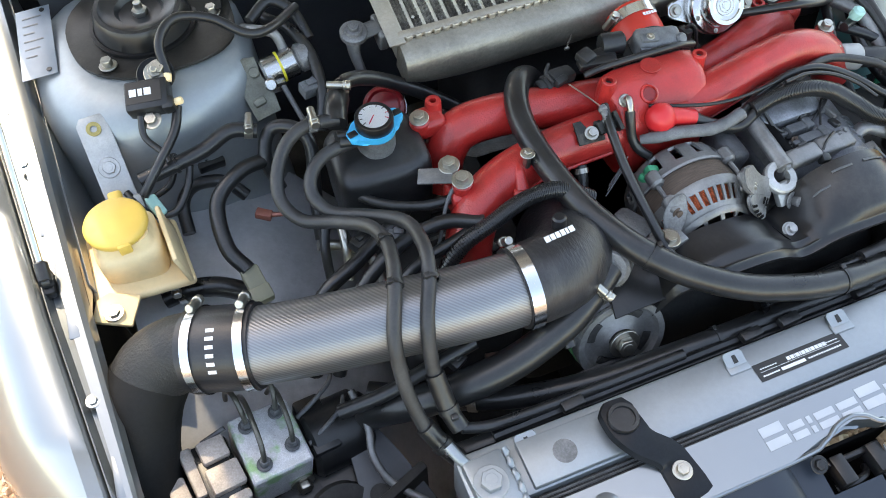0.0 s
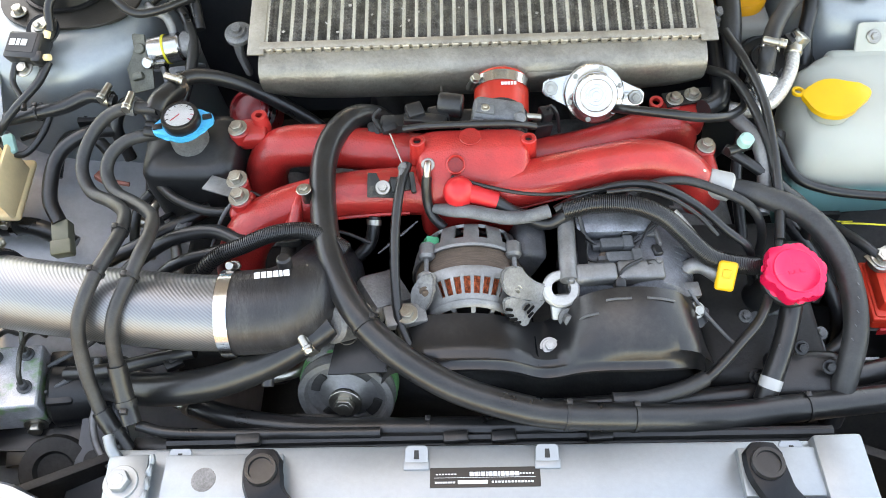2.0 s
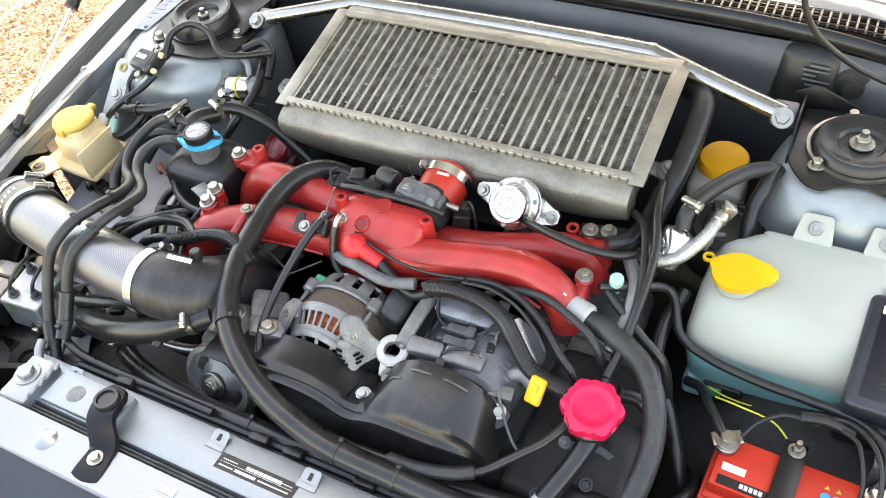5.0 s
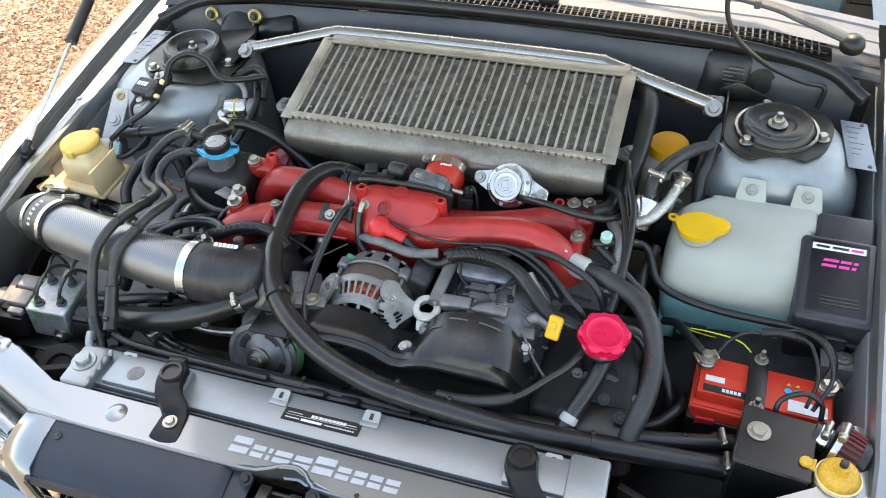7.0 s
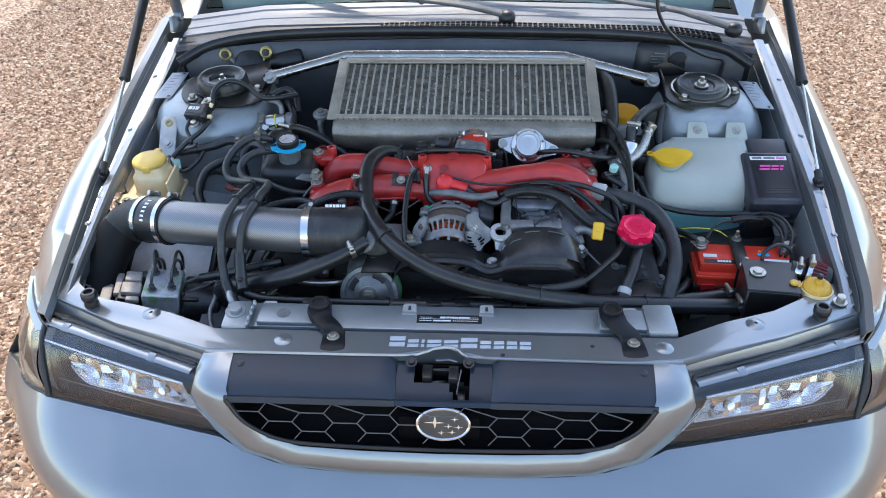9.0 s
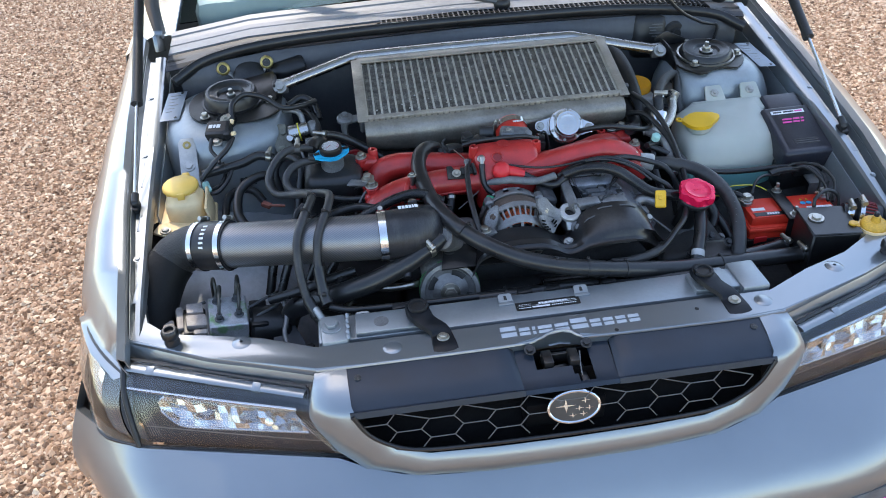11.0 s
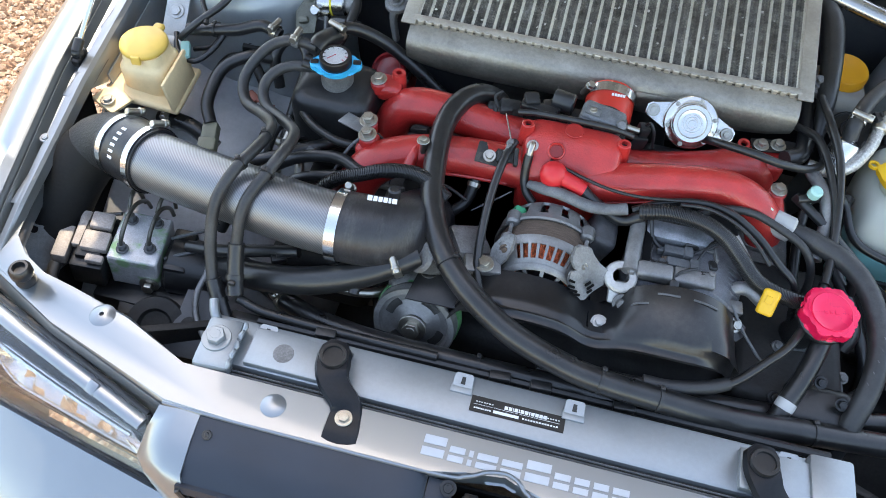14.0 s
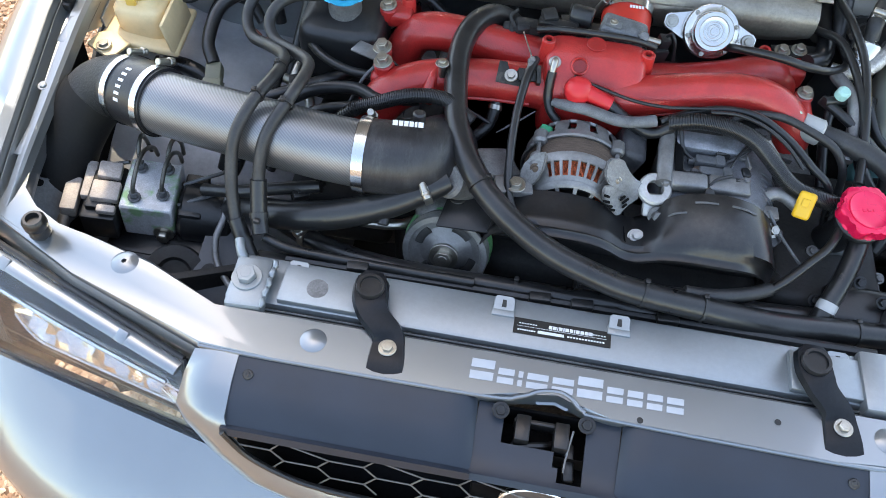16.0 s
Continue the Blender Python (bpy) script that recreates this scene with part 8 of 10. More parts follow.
# ---- oil filler, dipstick ----
oc = thing("oil_filler", (0.345, 0.19, 0.70), "pink-red anodised oil cap on a black neck", "oil cap")
lob = []
for k in range(72):
    a = 2 * math.pi * k / 72
    lob.append(((0.0325 + 0.0036 * math.cos(6 * a)) * math.cos(a), (0.0325 + 0.0036 * math.cos(6 * a)) * math.sin(a)))
OM = Matrix.Translation((0.345, 0.191, 0.738)) @ pose(0, 0, 0, 10, 3, 12)
capo = part("cap", prism(lob, 0, 0.017, OM, 0.003, 3), HOTRED, oc, "pink-red lobed aluminium cap")
part("dish", moved(lathe([(0.0255, 0.0165), (0.0255, 0.0182), (0.0245, 0.0185), (0.0235, 0.0178), (0.015, 0.0178), (0.0, 0.0176)], seg=40), OM), HOTRED, capo)
bar_strip("engraved_bar", capo, OM @ pose(-0.010, -0.003, 0.0177), (0.005, 0.005, 0.005), 0.0015, 0.004, HOTRED, 0.0006)
part("neck", tube([(0.345, 0.193, 0.740), (0.344, 0.200, 0.70), (0.335, 0.22, 0.64)], 0.021, 20, 4), PLASTIC, oc, "black plastic filler neck")
part("collar", disc(0.031, 0.012, (0.345, 0.193, 0.724), (0.05, -0.16, 1), 0.003, 28), PLASTIC, oc)
dp = thing("dipstick", (0.277, 0.195, 0.71), "yellow oil dipstick handle", "dipstick")
part("handle", box((0.277, 0.194, 0.738), (0.021, 0.009, 0.034), 0.006, (-37, 0, -12), 3), YELLOW, dp, "bright yellow plastic handle")
part("grip_mark", box((0.276, 0.193, 0.744), (0.009, 0.003, 0.010), 0.001, (-37, 0, -12)), YELLOW, dp)
part("tube", tube([(0.277, 0.20, 0.725), (0.255, 0.215, 0.728), (0.236, 0.212, 0.722), (0.228, 0.20, 0.70)], 0.009, 12, 5), CAST, dp, "pale bent tube")
# thick hose round to the radiator, with a pale fitting
hh = thing("coolant_outlet_hose", (0.40, 0.25, 0.70), "thick black heater hose curving down beside the oil cap", "hose")
part("hose", tube([(0.300, 0.305, 0.752), (0.335, 0.292, 0.752), (0.375, 0.270, 0.748), (0.402, 0.235, 0.738), (0.415, 0.190, 0.722), (0.414, 0.140, 0.700), (0.400, 0.095, 0.665), (0.395, 0.075, 0.62)], 0.0132, 18, 7), OLDRUBBER, hh)
part("fitting", merge(disc(0.017, 0.030, (0.302, 0.306, 0.752), (-1, 0.3, 0.05), 0.003, 20), disc(0.012, 0.025, (0.275, 0.312, 0.752), (-1, 0.3, 0.1), 0.003, 18)), surf("pale_plastic_fitting", (0.42, 0.42, 0.40), 0.5, 0, 0.1, 40, 0.1, 300), hh, "pale plastic quick fitting")
for k in range(6):
    part("printed_bar", box((0.4165 - 0.0006 * k * k, 0.196 - 0.014 * k, 0.7405 - 0.0052 * k), (0.0010, 0.004, 0.0005), 0, (-20, 8, 0), 1), GREYPL, hh)
solid("service_port", merge(disc(0.0095, 0.012, (0.262, 0.318, 0.765), (-0.2, -0.3, 0.9), 0.003, 18), disc(0.006, 0.02, (0.262, 0.32, 0.748), (-0.1, -0.1, 1), 0.001, 12)), PALEGREEN, "pale green plastic service cap", "cap")
solid("service_port", merge(disc(0.0085, 0.016, (0.318, 0.352, 0.775), (0.1, -0.2, 0.9), 0.003, 18), disc(0.005, 0.02, (0.318, 0.354, 0.758), (0, 0, 1), 0.001, 12)), TEALCAP, "pale blue plastic service cap", "cap")
PALEPAINT = surf("pale_band_paint", (0.42, 0.42, 0.41), 0.5, 0, 0.1, 40, 0.1, 300)
pv = thing("vent_hose", (0.335, 0.10, 0.66), "black hose with a white paint band", "hose")
part("hose", tube([(0.352, 0.180, 0.715), (0.345, 0.155, 0.704), (0.335, 0.128, 0.692), (0.322, 0.100, 0.676), (0.314, 0.082, 0.660)], 0.0118, 14, 5), RUBBER, pv)
part("band", tube([(0.3225, 0.1010, 0.6765), (0.3205, 0.0965, 0.6735), (0.3190, 0.0930, 0.6705)], 0.0123, 18, 4), PALEPAINT, pv, "pale paint band")
eng = thing("engine_block", (0.1, 0.25, 0.40), "grimy black engine block and gearbox deep in the bay", "engine")
part("block", merge(box((0.02, 0.30, 0.56), (0.50, 0.28, 0.20), 0.03, seg=3), box((0.0, 0.55, 0.54), (0.30, 0.30, 0.24), 0.05, seg=3)), DARK, eng)
part("cylinder_head", box((0.33, 0.22, 0.610), (0.14, 0.22, 0.10), 0.015, seg=3), DARK, eng, "dark rocker cover")
part("cylinder_head", box((-0.30, 0.26, 0.600), (0.14, 0.20, 0.10), 0.015, seg=3), DARK, eng, "dark rocker cover")
part("belt_cover_side", merge(box((0.365, 0.118, 0.632), (0.085, 0.055, 0.075), 0.012, (10, 0, 0), 3), box((0.36, 0.10, 0.605), (0.10, 0.02, 0.06), 0.004)), PLASTIC, eng, "black side cover")
for c in ((0.385, 0.112, 0.680), (0.31, 0.11, 0.665), (0.375, 0.088, 0.635), (0.36, 0.135, 0.682)):
    bolt(eng, c, (0.1, -0.6, 0.8), 0.0055, 0.006, SATIN)

# ---- brake master cylinder, booster, clutch ----
bm_ = thing("brake_reservoir", (0.38, 0.64, 0.66), "white brake-fluid reservoir with an orange-yellow cap", "brake reservoir")
part("tank", box((0.378, 0.632, 0.705), (0.075, 0.080, 0.085), 0.010, (0, 0, 0), 3), surf("smoky_tank", (0.30, 0.295, 0.27), 0.45, 0, 0.1, 20, 0.05, 300), bm_, "smoky plastic tank")
part("cap", lathe([(0, 0), (0.034, 0), (0.0345, 0.003), (0.0345, 0.016), (0.032, 0.020), (0.0, 0.021)], (0.379, 0.645, 0.746), (0, -0.1, 1), 40), ORANGE, bm_, "ribbed orange-yellow cap")
bo = thing("brake_booster", (0.452, 0.79, 0.76), "black moulded housing with a printed label on the bulkhead", "brake booster")
part("housing", box((0.452, 0.798, 0.812), (0.088, 0.055, 0.105), 0.020, (-12, 4, 0), 4), PLASTIC, bo, "black rounded housing")
part("dome", lathe([(0, -0.020), (0.012, -0.020), (0.015, -0.012), (0.024, -0.010), (0.028, -0.004), (0.029, 0.02), (0, 0.02)], (0.514, 0.788, 0.822), (-0.1, 1, 0.1), 32), DARK, bo, "black rubber dome")
LBL = pose(0.462, 0.7695, 0.838, 78, 4, 2)
for k, (w, dx) in enumerate(((0.026, 0.004), (0.034, 0.0), (0.016, -0.006), (0.038, 0.004), (0.030, 0.006))):
    part("printed_bar", moved(box((dx, 0.012 - 0.007 * k, 0.0004), (w, 0.0028, 0.0006), 0, (0, 0, 0), 1), LBL), GREYPL, bo)
cn = thing("canister", (0.41, 0.54, 0.68), "round black charcoal canister with printed lid", "canister")
part("drum", lathe([(0, 0), (0.052, 0), (0.055, 0.004), (0.055, 0.05), (0.051, 0.056), (0.0, 0.058)], (0.412, 0.545, 0.672), seg=40), PLASTIC, cn)
for r in (0.030, 0.044):
    part("rib", lathe([(r, 0.057), (r + 0.002, 0.059), (r + 0.004, 0.057)], (0.412, 0.545, 0.672), seg=40), PLASTIC, cn)
ff = thing("fuel_filter", (0.36, 0.45, 0.73), "bright steel in-line filter with two hoses", "filter")
FX = Vector((0.25, 0.55, 0.80)).normalized()
part("can", lathe([(0, 0), (0.008, 0), (0.010, 0.004), (0.019, 0.008), (0.020, 0.012), (0.020, 0.030), (0.0215, 0.031), (0.0215, 0.034), (0.020, 0.035), (0.020, 0.052), (0.018, 0.056), (0.009, 0.060), (0.008, 0.068), (0, 0.068)], Vector((0.352, 0.432, 0.735)), FX, 32), POLISH, ff)
part("hose", tube([Vector((0.352, 0.432, 0.735)) + FX * 0.06, Vector((0.368, 0.478, 0.800)), (0.385, 0.520, 0.806), (0.42, 0.572, 0.806), (0.452, 0.600, 0.795), (0.455, 0.61, 0.76)], 0.0105, 14, 6), OLDRUBBER, ff, "black fuel hose")
clamp(ff, (0.371, 0.485, 0.801), (0.3, 0.8, 0.3), 0.0108, 0.010, CHROME)
cable("vacuum_hose", "black vacuum pipe beside the intercooler", [(0.345, 0.425, 0.735), (0.335, 0.40, 0.73), (0.33, 0.36, 0.70), (0.335, 0.30, 0.66)], 0.007)
bd = thing("braided_hose", (0.39, 0.47, 0.76), "braided steel hose with a bright end fitting", "hose")
part("hose", tube([(0.322, 0.430, 0.755), (0.348, 0.422, 0.758), (0.375, 0.432, 0.766), (0.395, 0.460, 0.780), (0.405, 0.490, 0.788)], 0.0085, 14, 6), BRAID, bd, "braided steel hose")
part("fitting", merge(disc(0.011, 0.022, (0.404, 0.487, 0.786), (0.2, 0.85, 0.3), 0.002, 18), box((0.412, 0.503, 0.796), (0.018, 0.018, 0.018), 0.003, (0, 30, 20))), STEEL, bd)
mc = thing("wide_hose", (0.33, 0.60, 0.82), "dark blue-black hose down the side of the intercooler", "hose")
part("hose", tube([(0.302, 0.718, 0.815), (0.320, 0.705, 0.822), (0.335, 0.670, 0.822), (0.338, 0.610, 0.812), (0.336, 0.545, 0.797), (0.333, 0.50, 0.782), (0.330, 0.470, 0.765)], [0.016, 0.0165, 0.0165, 0.016, 0.014, 0.011, 0.008], 16, 6), PLASTIC, mc)
cable("side_hose", "black hose below the intercooler's end", [(0.320, 0.545, 0.770), (0.318, 0.50, 0.765), (0.315, 0.46, 0.765), (0.305, 0.43, 0.768), (0.285, 0.415, 0.770)], 0.012)
cable("vacuum_hose", "slim black hose beside the tank", [(0.300, 0.48, 0.775), (0.325, 0.44, 0.790), (0.345, 0.37, 0.778), (0.352, 0.30, 0.757), (0.345, 0.24, 0.74)], 0.0055)
cable("clutch_hose", "black hose by the strut tower", [(0.45, 0.60, 0.80), (0.445, 0.57, 0.79), (0.438, 0.545, 0.77), (0.44, 0.52, 0.74)], 0.010)

# ---- left side: fluid reservoir ----
ps = thing("fluid_reservoir", (-0.635, 0.385, 0.69), "cream fluid reservoir with a pale yellow lid in a bracket", "reservoir")
rows = []
for z, f in ((0.690, 0.90), (0.700, 0.98), (0.728, 1.0), (0.742, 0.99), (0.747, 0.90), (0.750, 0.84), (0.764, 0.80)):
    rows.append([(-0.632 + 0.037 * f * math.copysign(abs(math.cos(a)) ** 0.5, math.cos(a)), 0.383 + 0.036 * f * math.copysign(abs(math.sin(a)) ** 0.5, math.sin(a)), z) for a in (2 * math.pi * k / 28 for k in range(28))])
part("body", loft(rows, True, True), CREAM, ps, "cream translucent body", 50)
part("cap", lathe([(0, 0), (0.0335, 0), (0.0350, 0.002), (0.0350, 0.006), (0.0335, 0.009), (0.030, 0.0115), (0.0, 0.0125)], (-0.634, 0.384, 0.765), (0, -0.03, 1), 40), PALEYEL, ps, "pale yellow round lid")
part("cap_tab", box((-0.630, 0.349, 0.766), (0.014, 0.006, 0.014), 0.002, (0, 0, 6), 2), PALEYEL, ps)
part("cap_spout", box((-0.628, 0.420, 0.771), (0.016, 0.016, 0.010), 0.004, (0, 0, 0), 3), PALEYEL, ps)
part("shelf", merge(box((-0.632, 0.378, 0.700), (0.112, 0.10, 0.012), 0.006, (0, 8, 4), 3), box((-0.585, 0.372, 0.722), (0.006, 0.085, 0.05), 0.003, (0, -8, 4))), CREAM, ps, "moulded cradle")
lug = part("lug", prism([(-0.022, -0.018), (0.02, -0.02), (0.022, 0.02), (-0.014, 0.020), (-0.024, 0.008)], 0, 0.006, pose(-0.662, 0.312, 0.712, 0, 10, -20), 0.002), CREAM, ps)
bolt(lug, (-0.664, 0.305, 0.719), r=0.007, h=0.006)
st = thing("reservoir_bracket", (-0.63, 0.48, 0.76), "aluminium strap bracket holding the reservoir", "bracket")
SM = pose(-0.630, 0.487, 0.762, 37, 0, 4)
part("strap", moved(merge(prism([(-0.018, -0.052), (0.018, -0.052), (0.018, 0.048), (0.012, 0.056), (-0.012, 0.056), (-0.018, 0.048)], 0, 0.003, None, 0.001), box((0.004, -0.058, 0.004), (0.036, 0.020, 0.020), 0.003)), SM), PLATED, st)
part("eyelet", moved(lathe([(0.004, 0.003), (0.0085, 0.003), (0.0085, 0.005), (0.004, 0.005)], (0, 0.040, 0), (0, 0, 1), 20), SM), BRASSY, st, "plated eyelet")
part("bolt", moved(bolt_mesh((0.0, -0.008, 0.003), r=0.008, h=0.006), SM), PLATED, st)

# sensor on the tower
ms = thing("boost_sensor", (-0.552, 0.52, 0.80), "black sensor block with a printed face bolted to the tower", "sensor")
MM = pose(-0.556, 0.516, 0.806, 20, -4, -12)
part("body", moved(merge(box((-0.003, 0, 0.010), (0.050, 0.038, 0.024), 0.004), box((0.012, 0.030, 0.006), (0.026, 0.030, 0.012), 0.006), box((0.020, -0.014, 0.012), (0.014, 0.016, 0.018), 0.003)), MM), PLASTIC, ms, "black sensor body")
part("face", moved(box((-0.005, 0.002, 0.0223), (0.040, 0.026, 0.0006), 0), MM), STICKER, ms)
bar_strip("printed_bar", ms, MM @ pose(-0.021, -0.0025, 0.0230), (0.008, 0.005, 0.008), 0.002, 0.009, WHITE, 0.0005)
part("bolt", moved(bolt_mesh((0.012, 0.032, 0.012), r=0.0085, h=0.008), MM), STEEL, ms)
part("bolt", moved(bolt_mesh((-0.004, -0.026, 0.004), r=0.0075, h=0.008), MM), STEEL, ms)
part("port", moved(merge(disc(0.0045, 0.010, (0.026, -0.012, 0.012), (1, 0, 0.2), 0.001, 12), disc(0.0045, 0.010, (0.022, 0.014, 0.014), (0.2, 1, 0.4), 0.001, 12)), MM), CREAM, ms)
for pts, r in (([(-0.532, 0.532, 0.826), (-0.530, 0.560, 0.850), (-0.505, 0.585, 0.858), (-0.465, 0.580, 0.850), (-0.43, 0.555, 0.835), (-0.40, 0.56, 0.83), (-0.36, 0.60, 0.82)], 0.0058), ([(-0.533, 0.497, 0.806), (-0.545, 0.470, 0.795), (-0.575, 0.440, 0.778), (-0.60, 0.425, 0.755)], 0.0055), ([(-0.575, 0.495, 0.808), (-0.578, 0.475, 0.795), (-0.565, 0.455, 0.785), (-0.56, 0.44, 0.78)], 0.004)):
    cable("vacuum_hose", "black vacuum hose from the tower sensor", pts, r)

# boost solenoid and its bracket
bs = thing("boost_solenoid", (-0.41, 0.55, 0.75), "aluminium boost solenoid on a dull plate", "solenoid")
part("plate", merge(prism([(-0.020, -0.040), (0.012, -0.042), (0.018, -0.010), (0.012, 0.004), (0.018, 0.030), (0.004, 0.036), (-0.018, 0.030)], 0, 0.003, pose(-0.438, 0.538, 0.768, 38, -14, 6), 0.0008), box((-0.438, 0.520, 0.756), (0.016, 0.010, 0.016), 0.003, (38, -14, 6)), disc(0.007, 0.005, (-0.434, 0.548, 0.779), (-0.2, -0.6, 0.8), 0.001, 16)), surf("olive_cast_plate", (0.16, 0.16, 0.13), 0.5, 0.4, 0.3, 50, 0.3, 400, dirt=(0.06, 0.055, 0.045), dirt_amount=0.6), bs, "dull olive cast plate")
part("body", merge(disc(0.019, 0.046, (-0.424, 0.549, 0.772), (1, 0.10, 0.12), 0.003, 28), disc(0.008, 0.016, (-0.420, 0.532, 0.770), (0, -0.7, 0.5), 0.002, 16), box((-0.412, 0.534, 0.764), (0.024, 0.016, 0.016), 0.004)), SPUN, bs, "bright turned valve body")
part("band", lathe([(0.0192, 0), (0.0199, 0), (0.0199, 0.003), (0.0192, 0.003)], (-0.402, 0.5512, 0.7746), (1, 0.10, 0.12), 28), WIREYEL, bs, "yellow paint band")
part("end", disc(0.0185, 0.018, (-0.378, 0.5536, 0.7775), (1, 0.10, 0.12), 0.003, 28), CASTD, bs)
part("stud", tube([(-0.405, 0.528, 0.765), (-0.398, 0.505, 0.745), (-0.392, 0.490, 0.725)], 0.0035, 8, 3), CASTD, bs)

# hoses and wiring on the left
for nm, lab_, pts, r, m in (
    ("breather_pipe", "black hose arching from the header tank to the manifold", [(-0.360, 0.428, 0.806), (-0.350, 0.450, 0.812), (-0.326, 0.466, 0.802), (-0.290, 0.476, 0.778), (-0.250, 0.475, 0.748), (-0.208, 0.468, 0.715), (-0.19, 0.46, 0.70)], 0.0095, None),
    ("vacuum_hose", "fat black hose elbow beside the header tank", [(-0.372, 0.394, 0.812), (-0.368, 0.408, 0.815), (-0.362, 0.424, 0.812), (-0.356, 0.440, 0.806)], 0.0140, None),
    ("wiring_loom", "black hose along the front of the tower", [(-0.60, 0.452, 0.752), (-0.56, 0.455, 0.758), (-0.52, 0.460, 0.764), (-0.485, 0.470, 0.772), (-0.455, 0.465, 0.765)], 0.0095, None),
    ("wiring_loom", "black braided loom dropping to a plug", [(-0.455, 0.440, 0.74), (-0.49, 0.425, 0.748), (-0.525, 0.400, 0.735), (-0.530, 0.350, 0.715), (-0.515, 0.320, 0.700)], 0.0095, None),
    ("vacuum_hose", "thick black hose rising beside the header tank", [(-0.448, 0.425, 0.70), (-0.455, 0.440, 0.745), (-0.44, 0.46, 0.765), (-0.415, 0.45, 0.770), (-0.40, 0.43, 0.755), (-0.41, 0.40, 0.71), (-0.42, 0.36, 0.66)], 0.0085, None),
    ("vacuum_hose", "thin black hose under the header tank", [(-0.385, 0.345, 0.755), (-0.35, 0.310, 0.755), (-0.31, 0.290, 0.755), (-0.275, 0.285, 0.757)], 0.006, None),
    ("vacuum_hose", "black hose passing below the runners", [(-0.455, 0.19, 0.63), (-0.42, 0.225, 0.70), (-0.36, 0.255, 0.738), (-0.30, 0.262, 0.752), (-0.255, 0.240, 0.758)], 0.0085, None),
    ("wiring_loom", "corrugated black loom along the runner", [(-0.36, 0.19, 0.66), (-0.30, 0.22, 0.742), (-0.25, 0.228, 0.770), (-0.21, 0.235, 0.782), (-0.17, 0.232, 0.785), (-0.135, 0.215, 0.772)], 0.0085, None),
    ("metal_pipe", "bright steel pipe elbow", [(-0.43, 0.33, 0.69), (-0.40, 0.325, 0.68), (-0.375, 0.305, 0.675), (-0.37, 0.27, 0.65)], 0.007, STEEL),
    ("metal_pipe", "bright bent pipe under the intake elbow", [(-0.30, 0.125, 0.668), (-0.25, 0.118, 0.664), (-0.21, 0.125, 0.660), (-0.19, 0.14, 0.655)], 0.007, STEEL),
    ("wire", "thin earth wire clipped to the runner", [(-0.268, 0.292, 0.775), (-0.285, 0.278, 0.760), (-0.30, 0.258, 0.735), (-0.31, 0.25, 0.71)], 0.0022, GREYPL),
    ("battery_lead", "black cable from the red boot along the manifold", [(0.028, 0.277, 0.776), (0.05, 0.268, 0.765), (0.085, 0.258, 0.756), (0.11, 0.262, 0.768)], 0.0078, None),
    ("wiring_loom", "corrugated black loom over the compressor", [(0.105, 0.264, 0.772), (0.14, 0.266, 0.780), (0.18, 0.262, 0.780), (0.212, 0.252, 0.772), (0.235, 0.235, 0.760), (0.262, 0.215, 0.745), (0.30, 0.210, 0.735), (0.34, 0.215, 0.725), (0.37, 0.21, 0.715)], 0.0092, None),
    ("wiring_loom", "slim black loom under the runner", [(0.095, 0.268, 0.768), (0.13, 0.280, 0.780), (0.17, 0.287, 0.786), (0.21, 0.285, 0.784), (0.25, 0.270, 0.770), (0.285, 0.245, 0.752), (0.31, 0.23, 0.735), (0.325, 0.222, 0.68)], 0.0048, None),
    ("vacuum_hose", "slim grey-black hose crossing the loom", [(0.165, 0.272, 0.765), (0.195, 0.290, 0.778), (0.24, 0.300, 0.775), (0.28, 0.290, 0.768), (0.315, 0.275, 0.756), (0.335, 0.262, 0.72), (0.34, 0.25, 0.64)], 0.0052, OLDRUBBER),
    ("earth_braid", "braided loom ends by the compressor", [(0.225, 0.262, 0.765), (0.245, 0.240, 0.752), (0.265, 0.222, 0.735)], 0.0065, BRAID),
    ("vacuum_hose", "black hose behind the runner", [(0.30, 0.355, 0.765), (0.33, 0.330, 0.760), (0.365, 0.310, 0.742), (0.40, 0.30, 0.705), (0.415, 0.28, 0.60)], 0.0065, None),
    ("metal_pipe", "pale aluminium air-conditioning pipe", [(0.32, 0.40, 0.77), (0.338, 0.365, 0.768), (0.342, 0.325, 0.755), (0.335, 0.28, 0.735)], 0.0085, CAST),
    ("vacuum_hose", "loose black hose by the wing", [(-0.62, 0.45, 0.742), (-0.605, 0.42, 0.733), (-0.575, 0.41, 0.73), (-0.552, 0.43, 0.742), (-0.54, 0.455, 0.757)], 0.0045, None),
    ("wiring_loom", "slim grey wiring under the intake pipe", [(-0.47, 0.13, 0.66), (-0.42, 0.125, 0.675), (-0.36, 0.13, 0.69), (-0.31, 0.135, 0.70)], 0.0085, None),
    ("vacuum_hose", "black hose behind the radiator end", [(-0.36, 0.052, 0.69), (-0.33, 0.046, 0.684), (-0.28, 0.044, 0.682), (-0.2, 0.044, 0.680), (-0.1, 0.044, 0.680)], 0.006, None),
):
    cable(nm, lab_, pts, r, m)
